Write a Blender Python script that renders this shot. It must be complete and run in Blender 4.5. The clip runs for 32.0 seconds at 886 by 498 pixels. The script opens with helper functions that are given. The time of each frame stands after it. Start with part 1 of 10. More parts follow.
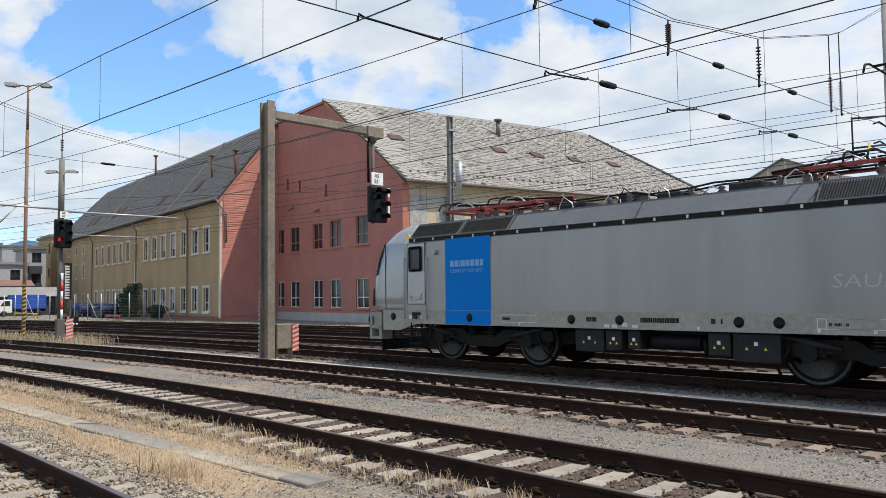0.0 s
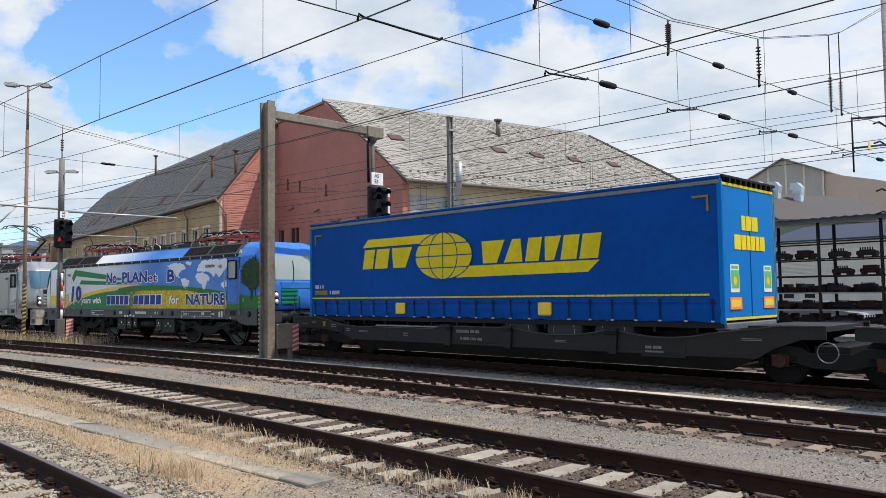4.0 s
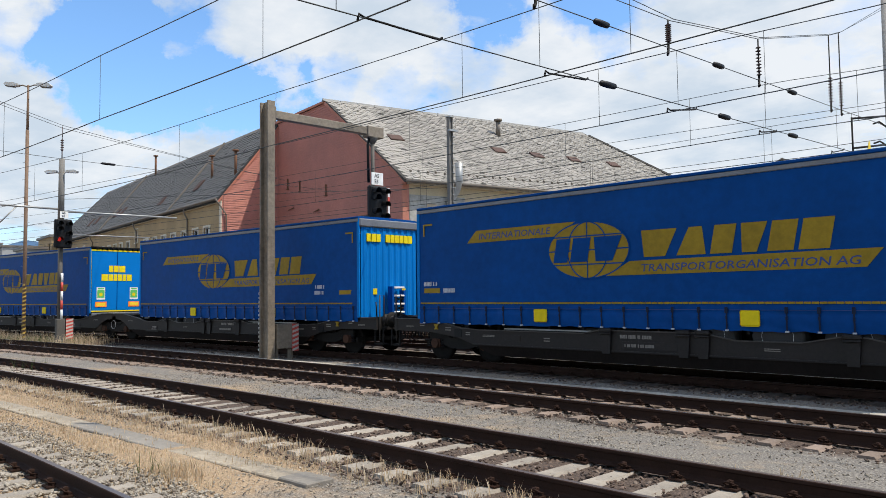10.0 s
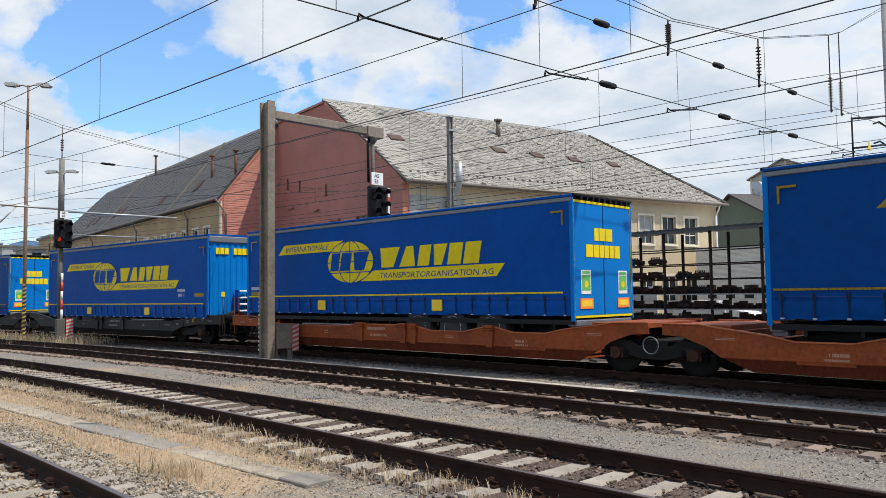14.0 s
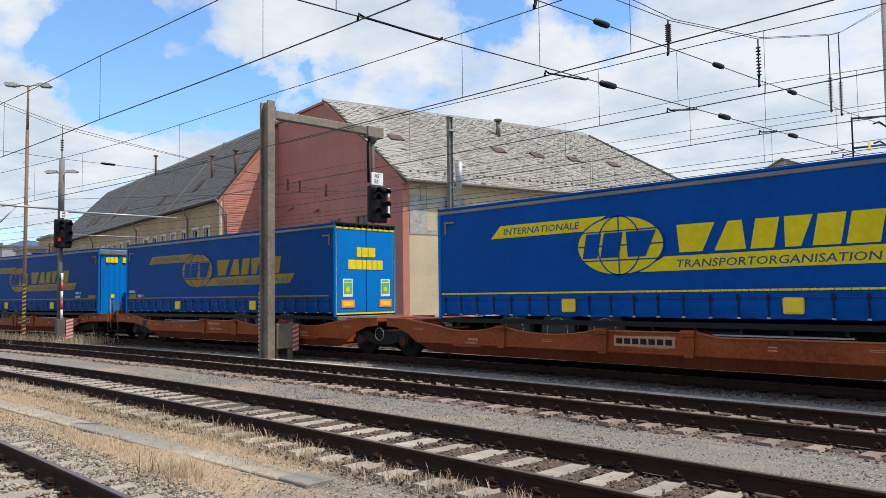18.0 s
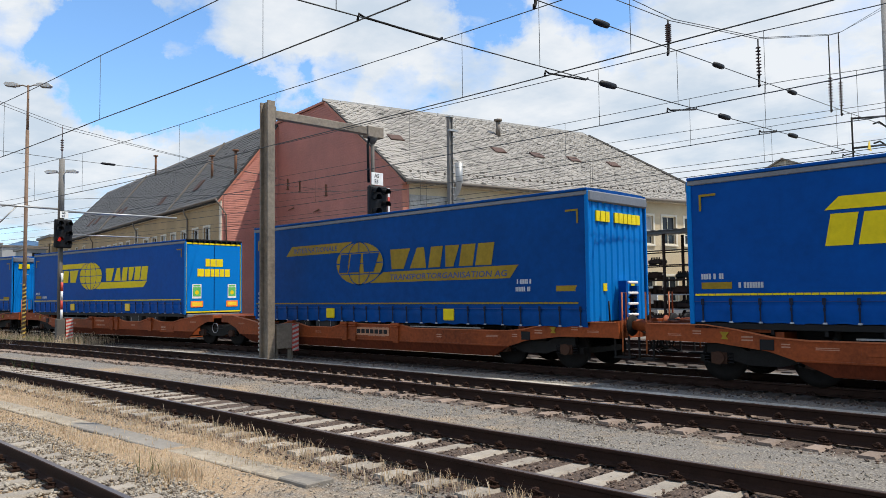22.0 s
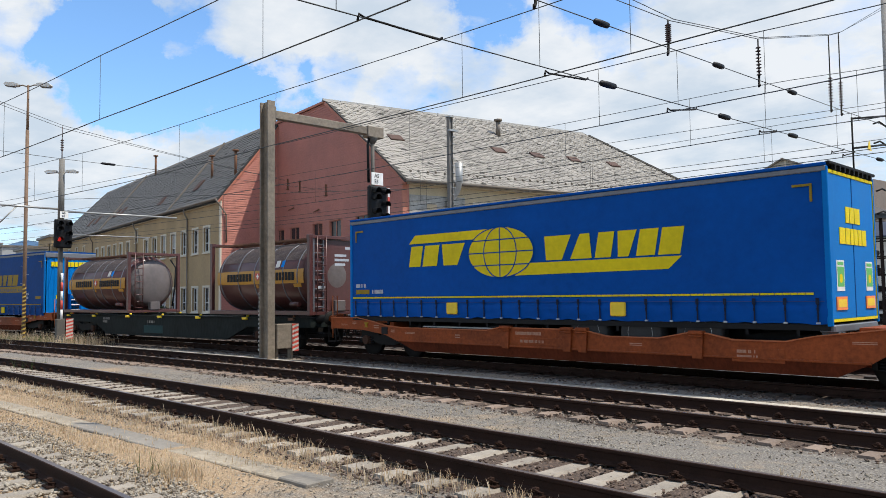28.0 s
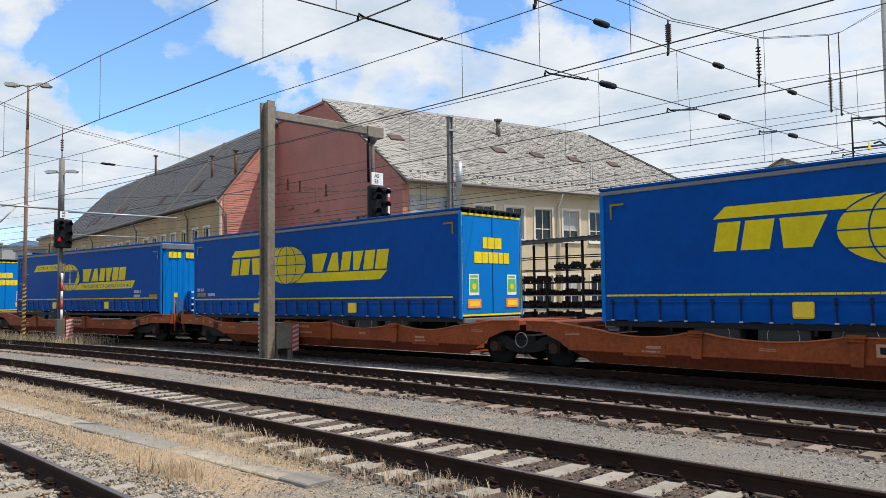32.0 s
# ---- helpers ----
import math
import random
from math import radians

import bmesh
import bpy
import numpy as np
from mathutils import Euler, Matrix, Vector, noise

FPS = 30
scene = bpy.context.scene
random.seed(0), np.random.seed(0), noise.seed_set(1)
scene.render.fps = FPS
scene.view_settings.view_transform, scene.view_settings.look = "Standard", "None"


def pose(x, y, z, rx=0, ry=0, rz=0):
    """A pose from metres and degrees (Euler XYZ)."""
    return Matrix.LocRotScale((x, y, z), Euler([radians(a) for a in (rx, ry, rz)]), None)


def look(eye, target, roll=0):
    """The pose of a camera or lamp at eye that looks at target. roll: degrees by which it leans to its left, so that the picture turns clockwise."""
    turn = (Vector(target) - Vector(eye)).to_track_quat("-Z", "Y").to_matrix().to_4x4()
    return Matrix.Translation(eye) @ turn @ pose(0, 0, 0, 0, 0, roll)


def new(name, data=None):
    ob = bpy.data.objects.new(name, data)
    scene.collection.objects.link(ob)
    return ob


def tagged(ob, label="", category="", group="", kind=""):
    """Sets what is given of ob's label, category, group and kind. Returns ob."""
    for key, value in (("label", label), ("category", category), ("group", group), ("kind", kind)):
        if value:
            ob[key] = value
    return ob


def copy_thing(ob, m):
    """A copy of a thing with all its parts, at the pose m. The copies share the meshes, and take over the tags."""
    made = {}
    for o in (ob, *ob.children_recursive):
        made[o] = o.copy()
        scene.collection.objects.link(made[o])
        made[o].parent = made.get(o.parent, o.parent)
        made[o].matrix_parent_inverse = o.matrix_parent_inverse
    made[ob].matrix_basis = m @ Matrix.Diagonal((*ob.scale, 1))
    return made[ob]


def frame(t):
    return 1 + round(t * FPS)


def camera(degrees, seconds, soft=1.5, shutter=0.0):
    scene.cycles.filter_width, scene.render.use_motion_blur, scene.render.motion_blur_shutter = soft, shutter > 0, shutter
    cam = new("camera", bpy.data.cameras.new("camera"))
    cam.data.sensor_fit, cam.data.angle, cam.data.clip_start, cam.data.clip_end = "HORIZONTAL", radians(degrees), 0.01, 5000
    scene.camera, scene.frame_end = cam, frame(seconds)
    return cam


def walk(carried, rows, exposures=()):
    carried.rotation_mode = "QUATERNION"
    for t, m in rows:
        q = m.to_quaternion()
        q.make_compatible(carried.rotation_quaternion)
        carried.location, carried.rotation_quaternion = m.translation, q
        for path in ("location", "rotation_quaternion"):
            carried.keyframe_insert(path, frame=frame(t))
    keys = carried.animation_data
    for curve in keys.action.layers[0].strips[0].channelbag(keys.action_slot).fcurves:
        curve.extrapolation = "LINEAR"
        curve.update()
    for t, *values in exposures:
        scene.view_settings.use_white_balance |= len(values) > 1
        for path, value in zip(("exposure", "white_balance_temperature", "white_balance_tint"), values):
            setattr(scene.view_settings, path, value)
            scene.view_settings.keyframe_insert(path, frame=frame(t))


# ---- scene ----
# A railway yard: tracks run along x and bend gently towards the viewer on the far side of x = -8.
cam = camera(59.65, 32.0, 0.3)
EYE = Vector((0.0, 0.0, 1.7395))
AIM = Vector((-0.7182, 0.6934, 0.0593))
walk(cam, [(0.0, look(EYE, EYE + AIM * 20, -0.709)), (32.0, look(EYE, EYE + AIM * 20, -0.709))])

# ---- sky and sun ----
SUN_AZ, SUN_EL = radians(30), radians(60)      # azimuth from +x towards +y
sun_data = bpy.data.lights.new("sun", "SUN")
sun_data.energy, sun_data.angle, sun_data.color = 4.9, radians(0.6), (1.0, 0.93, 0.82)
sun = new("sun", sun_data)
SUN_WAY = Vector((math.cos(SUN_AZ) * math.cos(SUN_EL), math.sin(SUN_AZ) * math.cos(SUN_EL), math.sin(SUN_EL)))
sun.matrix_world = look(SUN_WAY * 60, (0, 0, 0))

world = bpy.data.worlds.new("sky")
scene.world = world
world.use_nodes = True
wt = world.node_tree
wt.nodes.clear()


def wn(kind, **kw):
    n = wt.nodes.new(kind)
    for k, v in kw.items():
        n.inputs[k].default_value = v
    return n


sky = wt.nodes.new("ShaderNodeTexSky")
sky.sky_type, sky.sun_disc = "NISHITA", False
sky.sun_elevation, sky.sun_rotation = SUN_EL, radians(90) - SUN_AZ
sky.air_density, sky.dust_density, sky.ozone_density = 1.0, 0.6, 2.0
way = wt.nodes.new("ShaderNodeTexCoord")
# flattened cloud layer: direction divided by its height
sep = wt.nodes.new("ShaderNodeSeparateXYZ")
wt.links.new(way.outputs["Generated"], sep.inputs[0])
hgt = wt.nodes.new("ShaderNodeMath"); hgt.operation = "MAXIMUM"; hgt.inputs[1].default_value = 0.0
wt.links.new(sep.outputs["Z"], hgt.inputs[0])
hg2 = wt.nodes.new("ShaderNodeMath"); hg2.operation = "ADD"; hg2.inputs[1].default_value = 0.22
wt.links.new(hgt.outputs[0], hg2.inputs[0])
flat = wt.nodes.new("ShaderNodeVectorMath"); flat.operation = "DIVIDE"
comb = wt.nodes.new("ShaderNodeCombineXYZ")
for k in range(3):
    wt.links.new(hg2.outputs[0], comb.inputs[k])
wt.links.new(way.outputs["Generated"], flat.inputs[0])
wt.links.new(comb.outputs[0], flat.inputs[1])
shift = wt.nodes.new("ShaderNodeVectorMath"); shift.operation = "ADD"; shift.inputs[1].default_value = (5.35, 2.87, 0.3)
wt.links.new(flat.outputs[0], shift.inputs[0])
big = wn("ShaderNodeTexNoise", Scale=2.1, Detail=10.0, Roughness=0.60, Distortion=0.2)
wt.links.new(shift.outputs[0], big.inputs["Vector"])
# banks of cumulus and the blue gaps between them: direction, half width, weight; their edges are frayed by noise
fray = wn("ShaderNodeTexNoise", Scale=11.0, Detail=8.0, Roughness=0.62)
wt.links.new(way.outputs["Generated"], fray.inputs["Vector"])
centre = wt.nodes.new("ShaderNodeVectorMath"); centre.operation = "SUBTRACT"; centre.inputs[1].default_value = (0.5, 0.5, 0.5)
wt.links.new(fray.outputs["Color"], centre.inputs[0])
torn = wt.nodes.new("ShaderNodeVectorMath"); torn.operation = "MULTIPLY_ADD"; torn.inputs[1].default_value = (0.13, 0.13, 0.13)
wt.links.new(centre.outputs[0], torn.inputs[0])
wt.links.new(way.outputs["Generated"], torn.inputs[2])
unit_way = wt.nodes.new("ShaderNodeVectorMath"); unit_way.operation = "NORMALIZE"
wt.links.new(torn.outputs[0], unit_way.inputs[0])
BANKS = [(-0.893, 0.326, 0.310, 0.050, -1.0), (-0.905, 0.333, 0.266, 0.055, -1.0), (-0.897, 0.372, 0.243, 0.050, -1.0), (-0.861, 0.447, 0.245, 0.050, -1.1),
         (-0.820, 0.510, 0.250, 0.042, -0.9), (-0.780, 0.567, 0.262, 0.042, -1.0), (-0.725, 0.640, 0.252, 0.035, -0.7), (-0.925, 0.250, 0.287, 0.040, -0.8),
         (-0.629, 0.696, 0.348, 0.040, -0.8), (-0.525, 0.776, 0.350, 0.055, -0.8), (-0.942, 0.268, 0.205, 0.085, 1.2), (-0.910, 0.255, 0.327, 0.045, 0.8),
         (-0.767, 0.550, 0.325, 0.105, 0.8), (-0.885, 0.425, 0.186, 0.050, 0.6), (-0.420, 0.872, 0.262, 0.200, 0.5), (-0.590, 0.770, 0.240, 0.070, 0.6)]
field = big.outputs["Fac"]
for bx, by, bz, half, weight in BANKS:
    dot = wt.nodes.new("ShaderNodeVectorMath"); dot.operation = "DOT_PRODUCT"
    dot.inputs[1].default_value = Vector((bx, by, bz)).normalized()
    wt.links.new(unit_way.outputs[0], dot.inputs[0])
    fall = wt.nodes.new("ShaderNodeMapRange"); fall.interpolation_type = "SMOOTHSTEP"
    fall.inputs["From Min"].default_value, fall.inputs["From Max"].default_value = math.cos(half * 1.5), math.cos(half * 0.35)
    wt.links.new(dot.outputs["Value"], fall.inputs["Value"])
    more = wt.nodes.new("ShaderNodeMath"); more.operation = "MULTIPLY_ADD"; more.inputs[1].default_value = weight * 0.25
    wt.links.new(fall.outputs[0], more.inputs[0])
    wt.links.new(field, more.inputs[2])
    field = more.outputs[0]
cover = wt.nodes.new("ShaderNodeValToRGB")
cover.color_ramp.elements[0].position, cover.color_ramp.elements[0].color = 0.41, (0, 0, 0, 1)
cover.color_ramp.elements[1].position, cover.color_ramp.elements[1].color = 0.60, (0.96, 0.96, 0.96, 1)
cover.color_ramp.elements.new(0.485).color = (0.55, 0.55, 0.55, 1)
wt.links.new(field, cover.inputs[0])
small = wn("ShaderNodeTexNoise", Scale=3.0, Detail=9.0, Roughness=0.58)
wt.links.new(shift.outputs[0], small.inputs["Vector"])
tone = wt.nodes.new("ShaderNodeValToRGB")
tone.color_ramp.elements[0].position, tone.color_ramp.elements[0].color = 0.38, (4.15, 4.75, 5.4, 1)
tone.color_ramp.elements[1].position, tone.color_ramp.elements[1].color = 0.60, (5.8, 6.0, 6.2, 1)
wt.links.new(small.outputs["Fac"], tone.inputs[0])
mixc = wt.nodes.new("ShaderNodeMix"); mixc.data_type = "RGBA"
wt.links.new(cover.outputs[0], mixc.inputs["Factor"])
lift = wt.nodes.new("ShaderNodeMix"); lift.data_type, lift.blend_type = "RGBA", "MULTIPLY"
lift.inputs["Factor"].default_value, lift.inputs["B"].default_value = 1.0, (1.05, 1.34, 1.56, 1)
wt.links.new(sky.outputs[0], lift.inputs["A"])
wt.links.new(lift.outputs["Result"], mixc.inputs["A"])
wt.links.new(tone.outputs[0], mixc.inputs["B"])
bg = wn("ShaderNodeBackground", Strength=0.15)
wt.links.new(mixc.outputs["Result"], bg.inputs["Color"])
wo = wt.nodes.new("ShaderNodeOutputWorld")
wt.links.new(bg.outputs[0], wo.inputs["Surface"])
scene.view_settings.exposure = 0.0

# ---- materials ----


def material(name, colour, rough=0.7, metal=0.0, dark=0.75, light=1.15, grain=30.0, stain=1.5, bump=0.15, random_tint=0.0,
             stretch=(1, 1, 1), dist=0.01, spec=0.5):
    """A surface with fine grain, broad stains and relief, in the thing's own metres."""
    m = bpy.data.materials.new(name)
    m.use_nodes = True
    nt = m.node_tree
    b = nt.nodes["Principled BSDF"]
    co = nt.nodes.new("ShaderNodeTexCoord")
    mp = nt.nodes.new("ShaderNodeMapping")
    mp.inputs["Scale"].default_value = stretch
    nt.links.new(co.outputs["Object"], mp.inputs[0])
    n1 = nt.nodes.new("ShaderNodeTexNoise")
    n1.inputs["Scale"].default_value, n1.inputs["Detail"].default_value, n1.inputs["Roughness"].default_value = grain, 6, 0.65
    n2 = nt.nodes.new("ShaderNodeTexNoise")
    n2.inputs["Scale"].default_value, n2.inputs["Detail"].default_value, n2.inputs["Roughness"].default_value = stain, 5, 0.6
    nt.links.new(mp.outputs[0], n1.inputs["Vector"])
    nt.links.new(mp.outputs[0], n2.inputs["Vector"])
    mul = nt.nodes.new("ShaderNodeMath"); mul.operation = "MULTIPLY_ADD"
    mul.inputs[1].default_value, mul.inputs[2].default_value = 0.5, 0.0
    nt.links.new(n1.outputs["Fac"], mul.inputs[0])
    add = nt.nodes.new("ShaderNodeMath"); add.operation = "MULTIPLY_ADD"
    add.inputs[1].default_value = 0.5
    nt.links.new(n2.outputs["Fac"], add.inputs[0])
    nt.links.new(mul.outputs[0], add.inputs[2])
    ramp = nt.nodes.new("ShaderNodeValToRGB")
    e = ramp.color_ramp.elements
    e[0].position, e[1].position = 0.32, 0.68
    e[0].color = (*[c * dark for c in colour], 1)
    e[1].color = (*[min(c * light, 0.95) for c in colour], 1)
    nt.links.new(add.outputs[0], ramp.inputs[0])
    out = ramp.outputs[0]
    if random_tint:
        info = nt.nodes.new("ShaderNodeObjectInfo")
        hs = nt.nodes.new("ShaderNodeHueSaturation")
        mr = nt.nodes.new("ShaderNodeMapRange")
        mr.inputs["To Min"].default_value, mr.inputs["To Max"].default_value = 1 - random_tint, 1 + random_tint
        nt.links.new(info.outputs["Random"], mr.inputs["Value"])
        nt.links.new(mr.outputs[0], hs.inputs["Value"])
        nt.links.new(out, hs.inputs["Color"])
        out = hs.outputs[0]
    nt.links.new(out, b.inputs["Base Color"])
    rr = nt.nodes.new("ShaderNodeMapRange")
    rr.inputs["To Min"].default_value, rr.inputs["To Max"].default_value = max(rough - 0.12, 0.03), min(rough + 0.12, 1)
    nt.links.new(n2.outputs["Fac"], rr.inputs["Value"])
    nt.links.new(rr.outputs[0], b.inputs["Roughness"])
    b.inputs["Metallic"].default_value = metal
    b.inputs["Specular IOR Level"].default_value = spec
    if bump:
        bp = nt.nodes.new("ShaderNodeBump")
        bp.inputs["Strength"].default_value, bp.inputs["Distance"].default_value = bump, dist
        nt.links.new(n1.outputs["Fac"], bp.inputs["Height"])
        nt.links.new(bp.outputs[0], b.inputs["Normal"])
    return m


def glow(name, colour, strength):
    m = bpy.data.materials.new(name)
    m.use_nodes = True
    b = m.node_tree.nodes["Principled BSDF"]
    b.inputs["Base Color"].default_value = (*colour, 1)
    b.inputs["Emission Color"].default_value = (*colour, 1)
    b.inputs["Emission Strength"].default_value = strength
    return m


def glass(name, colour=(0.02, 0.025, 0.03), rough=0.06):
    m = bpy.data.materials.new(name)
    m.use_nodes = True
    b = m.node_tree.nodes["Principled BSDF"]
    b.inputs["Base Color"].default_value = (*colour, 1)
    b.inputs["Roughness"].default_value = rough
    b.inputs["Specular IOR Level"].default_value = 0.32
    nt = m.node_tree
    n = nt.nodes.new("ShaderNodeTexNoise")
    n.inputs["Scale"].default_value = 0.8
    bp = nt.nodes.new("ShaderNodeBump")
    bp.inputs["Strength"].default_value, bp.inputs["Distance"].default_value = 0.05, 0.02
    nt.links.new(n.outputs["Fac"], bp.inputs["Height"])
    nt.links.new(bp.outputs[0], b.inputs["Normal"])
    return m


M_RAIL = material("rail_rust", (0.031, 0.016, 0.011), 0.8, 0, 0.6, 1.4, 60, 3, spec=0.12)
M_RAILTOP = material("rail_shine", (0.34, 0.33, 0.31), 0.28, 0.85, 0.8, 1.1, 40, 2, 0.05)
M_RAILTOP_S = material("rusty_siding_railhead", (0.13, 0.10, 0.085), 0.4, 0.4, 0.7, 1.2, 40, 2, 0.05)
M_SLEEPER = material("concrete_sleeper", (0.34, 0.295, 0.24), 0.9, 0, 0.65, 1.15, 45, 4, 0.4, 0.16)
M_SLEEPER_D = material("oiled_sleeper", (0.045, 0.034, 0.027), 0.9, 0, 0.55, 1.3, 40, 5, 0.4, 0.2)
M_STEEL = material("galvanised_steel", (0.36, 0.36, 0.35), 0.5, 0.6, 0.8, 1.15, 25, 3, 0.05)
M_STEEL_D = material("dark_steel", (0.011, 0.0102, 0.0095), 0.65, 0.05, 0.5, 1.8, 35, 3, 0.1, spec=0.15)
M_WIRE = material("copper_wire", (0.05, 0.055, 0.055), 0.6, 0.3, 0.8, 1.2, 5, 1, 0)
M_RUST = material("rust_iron", (0.16, 0.075, 0.04), 0.85, 0.1, 0.5, 1.5, 30, 3, 0.3)
M_BLACK = material("black_paint", (0.006, 0.006, 0.007), 0.55, 0, 0.7, 1.4, 30, 2, 0.05, spec=0.22)
M_RUBBER = material("rubber", (0.02, 0.02, 0.02), 0.85, 0, 0.7, 1.3, 40, 3, 0.1)
M_WHITE = material("white_paint", (0.75, 0.74, 0.71), 0.5, 0, 0.85, 1.06, 25, 2, 0.05)
M_REDP = material("red_paint", (0.50, 0.06, 0.04), 0.5, 0, 0.8, 1.15, 25, 2, 0.05)
M_YELLOW = material("yellow_paint", (0.80, 0.55, 0.02), 0.5, 0, 0.85, 1.1, 25, 2, 0.05)
M_SILVER = material("brushed_aluminium", (0.62, 0.63, 0.64), 0.35, 0.7, 0.85, 1.1, 20, 2, 0.03)
M_GLASS = glass("window_glass")
M_PORC = material("brown_porcelain", (0.07, 0.045, 0.04), 0.25, 0, 0.8, 1.2, 20, 2, 0)

# ---- mesh helpers ----


def mesh_of(name, bm, mats, smooth=False):
    me = bpy.data.meshes.new(name)
    bmesh.ops.recalc_face_normals(bm, faces=bm.faces)
    bm.to_mesh(me)
    bm.free()
    for m in (mats if isinstance(mats, (list, tuple)) else [mats]):
        me.materials.append(m)
    if smooth:
        me.polygons.foreach_set("use_smooth", [True] * len(me.polygons))
    return me


def part(name, bm, mat, parent, label="", smooth=False, at=None):
    """One mesh under a thing or under a part."""
    me = bm if isinstance(bm, bpy.types.Mesh) else mesh_of(name, bm, mat, smooth)
    ob = new(name, me)
    ob.parent = parent
    if at is not None:
        ob.matrix_basis = at
    if label:
        tagged(ob, label)
    return ob


def thing(name, label, category, m=None, group="", kind=""):
    ob = new(name)
    if m is not None:
        ob.matrix_basis = m
    ob.empty_display_size = 0.1
    return tagged(ob, label, category, group, kind)


def solo(name, bm, mat, label, category, group="", kind="", smooth=False, m=None):
    me = bm if isinstance(bm, bpy.types.Mesh) else mesh_of(name, bm, mat, smooth)
    ob = new(name, me)
    if m is not None:
        ob.matrix_basis = m
    return tagged(ob, label, category, group, kind)


def box(bm, x0, x1, y0, y1, z0, z1, mi=0, m=None):
    vs = [bm.verts.new((x, y, z)) for x in (x0, x1) for y in (y0, y1) for z in (z0, z1)]
    if m is not None:
        for v in vs:
            v.co = m @ v.co
    for q in ((0, 1, 3, 2), (4, 6, 7, 5), (0, 4, 5, 1), (2, 3, 7, 6), (0, 2, 6, 4), (1, 5, 7, 3)):
        f = bm.faces.new([vs[i] for i in q])
        f.material_index = mi
    return vs


def bevel_box(bm, x0, x1, y0, y1, z0, z1, r=0.02, seg=1, mi=0):
    t = bmesh.new()
    box(t, x0, x1, y0, y1, z0, z1)
    bmesh.ops.bevel(t, geom=t.edges[:], offset=r, segments=seg, affect="EDGES", profile=0.5)
    merge(bm, t, mi)


def merge(bm, other, mi=0, m=None):
    mp = {}
    for v in other.verts:
        mp[v] = bm.verts.new(m @ v.co if m is not None else v.co)
    for f in other.faces:
        try:
            g = bm.faces.new([mp[v] for v in f.verts])
            g.material_index, g.smooth = mi, f.smooth
        except ValueError:
            pass
    other.free()


def tube(bm, a, b, r, seg=8, r2=None, caps=True, mi=0):
    a, b = Vector(a), Vector(b)
    d = (b - a).normalized()
    u = d.orthogonal().normalized()
    w = d.cross(u)
    r2 = r if r2 is None else r2
    ring = []
    for p, q in ((a, r), (b, r2)):
        ring.append([bm.verts.new(p + (u * math.cos(k * math.tau / seg) + w * math.sin(k * math.tau / seg)) * q) for k in range(seg)])
    for k in range(seg):
        f = bm.faces.new((ring[0][k], ring[0][(k + 1) % seg], ring[1][(k + 1) % seg], ring[1][k]))
        f.smooth, f.material_index = seg > 5, mi
    if caps:
        for q in (ring[0][::-1], ring[1]):
            bm.faces.new(q).material_index = mi


def pipe(bm, pts, r, seg=6, mi=0):
    """One continuous bent tube."""
    pts = [Vector(p) for p in pts]
    u = None
    rings = []
    for k, p in enumerate(pts):
        d = (pts[min(k + 1, len(pts) - 1)] - pts[max(k - 1, 0)]).normalized()
        u = d.orthogonal().normalized() if u is None else (u - d * u.dot(d)).normalized()
        w = d.cross(u)
        rings.append([bm.verts.new(p + (u * math.cos(j * math.tau / seg) + w * math.sin(j * math.tau / seg)) * r) for j in range(seg)])
    for a, b in zip(rings, rings[1:]):
        for j in range(seg):
            f = bm.faces.new((a[j], a[(j + 1) % seg], b[(j + 1) % seg], b[j]))
            f.smooth, f.material_index = True, mi
    for q in (rings[0][::-1], rings[-1]):
        bm.faces.new(q).material_index = mi


def lathe(bm, profile, seg=16, m=None, mi=0, smooth=True):
    """Rings of (radius, height) round the z axis."""
    rings = []
    for r, z in profile:
        rings.append([bm.verts.new((r * math.cos(k * math.tau / seg), r * math.sin(k * math.tau / seg), z)) for k in range(seg)])
    for a, b in zip(rings, rings[1:]):
        for k in range(seg):
            f = bm.faces.new((a[k], a[(k + 1) % seg], b[(k + 1) % seg], b[k]))
            f.smooth, f.material_index = smooth, mi
    for q in (rings[0][::-1], rings[-1]):
        bm.faces.new(q).material_index = mi
    if m is not None:
        for ring in rings:
            for v in ring:
                v.co = m @ v.co


def prism(bm, pts, y0, y1, mi=0, plane="xz", m=None):
    """A polygon of (x, z) points thickened from y0 to y1 (or the same in another plane)."""
    def co(p, q):
        return {"xz": (p[0], q, p[1]), "xy": (p[0], p[1], q), "yz": (q, p[0], p[1])}[plane]
    a = [bm.verts.new(co(p, y0)) for p in pts]
    b = [bm.verts.new(co(p, y1)) for p in pts]
    if m is not None:
        for v in a + b:
            v.co = m @ v.co
    n = len(pts)
    for q in (a, b[::-1]):
        bm.faces.new(q).material_index = mi
    for k in range(n):
        bm.faces.new((a[k], b[k], b[(k + 1) % n], a[(k + 1) % n])).material_index = mi


TEXTS = {}


def fitted(text, x0, x1, z0, z1, bold, y, shear=0.0, edge=0.0):
    """Letters stretched to fill a rectangle on a side which faces -y; edge widens the strokes for an outline."""
    base = letters(text, 1.0, bold, shear)
    xs = [v.co.x for v in base.vertices]
    ys = [v.co.y for v in base.vertices]
    kx, kz = (x1 - x0) / (max(xs) - min(xs)), (z1 - z0) / (max(ys) - min(ys))
    me = letters(text, 1.0, bold + edge, shear).copy()
    m = Matrix(((kx, 0, 0, x0 - min(xs) * kx), (0, 0, -1, y), (0, kz, 0, z0 - min(ys) * kz), (0, 0, 0, 1)))
    me.transform(m)
    return me


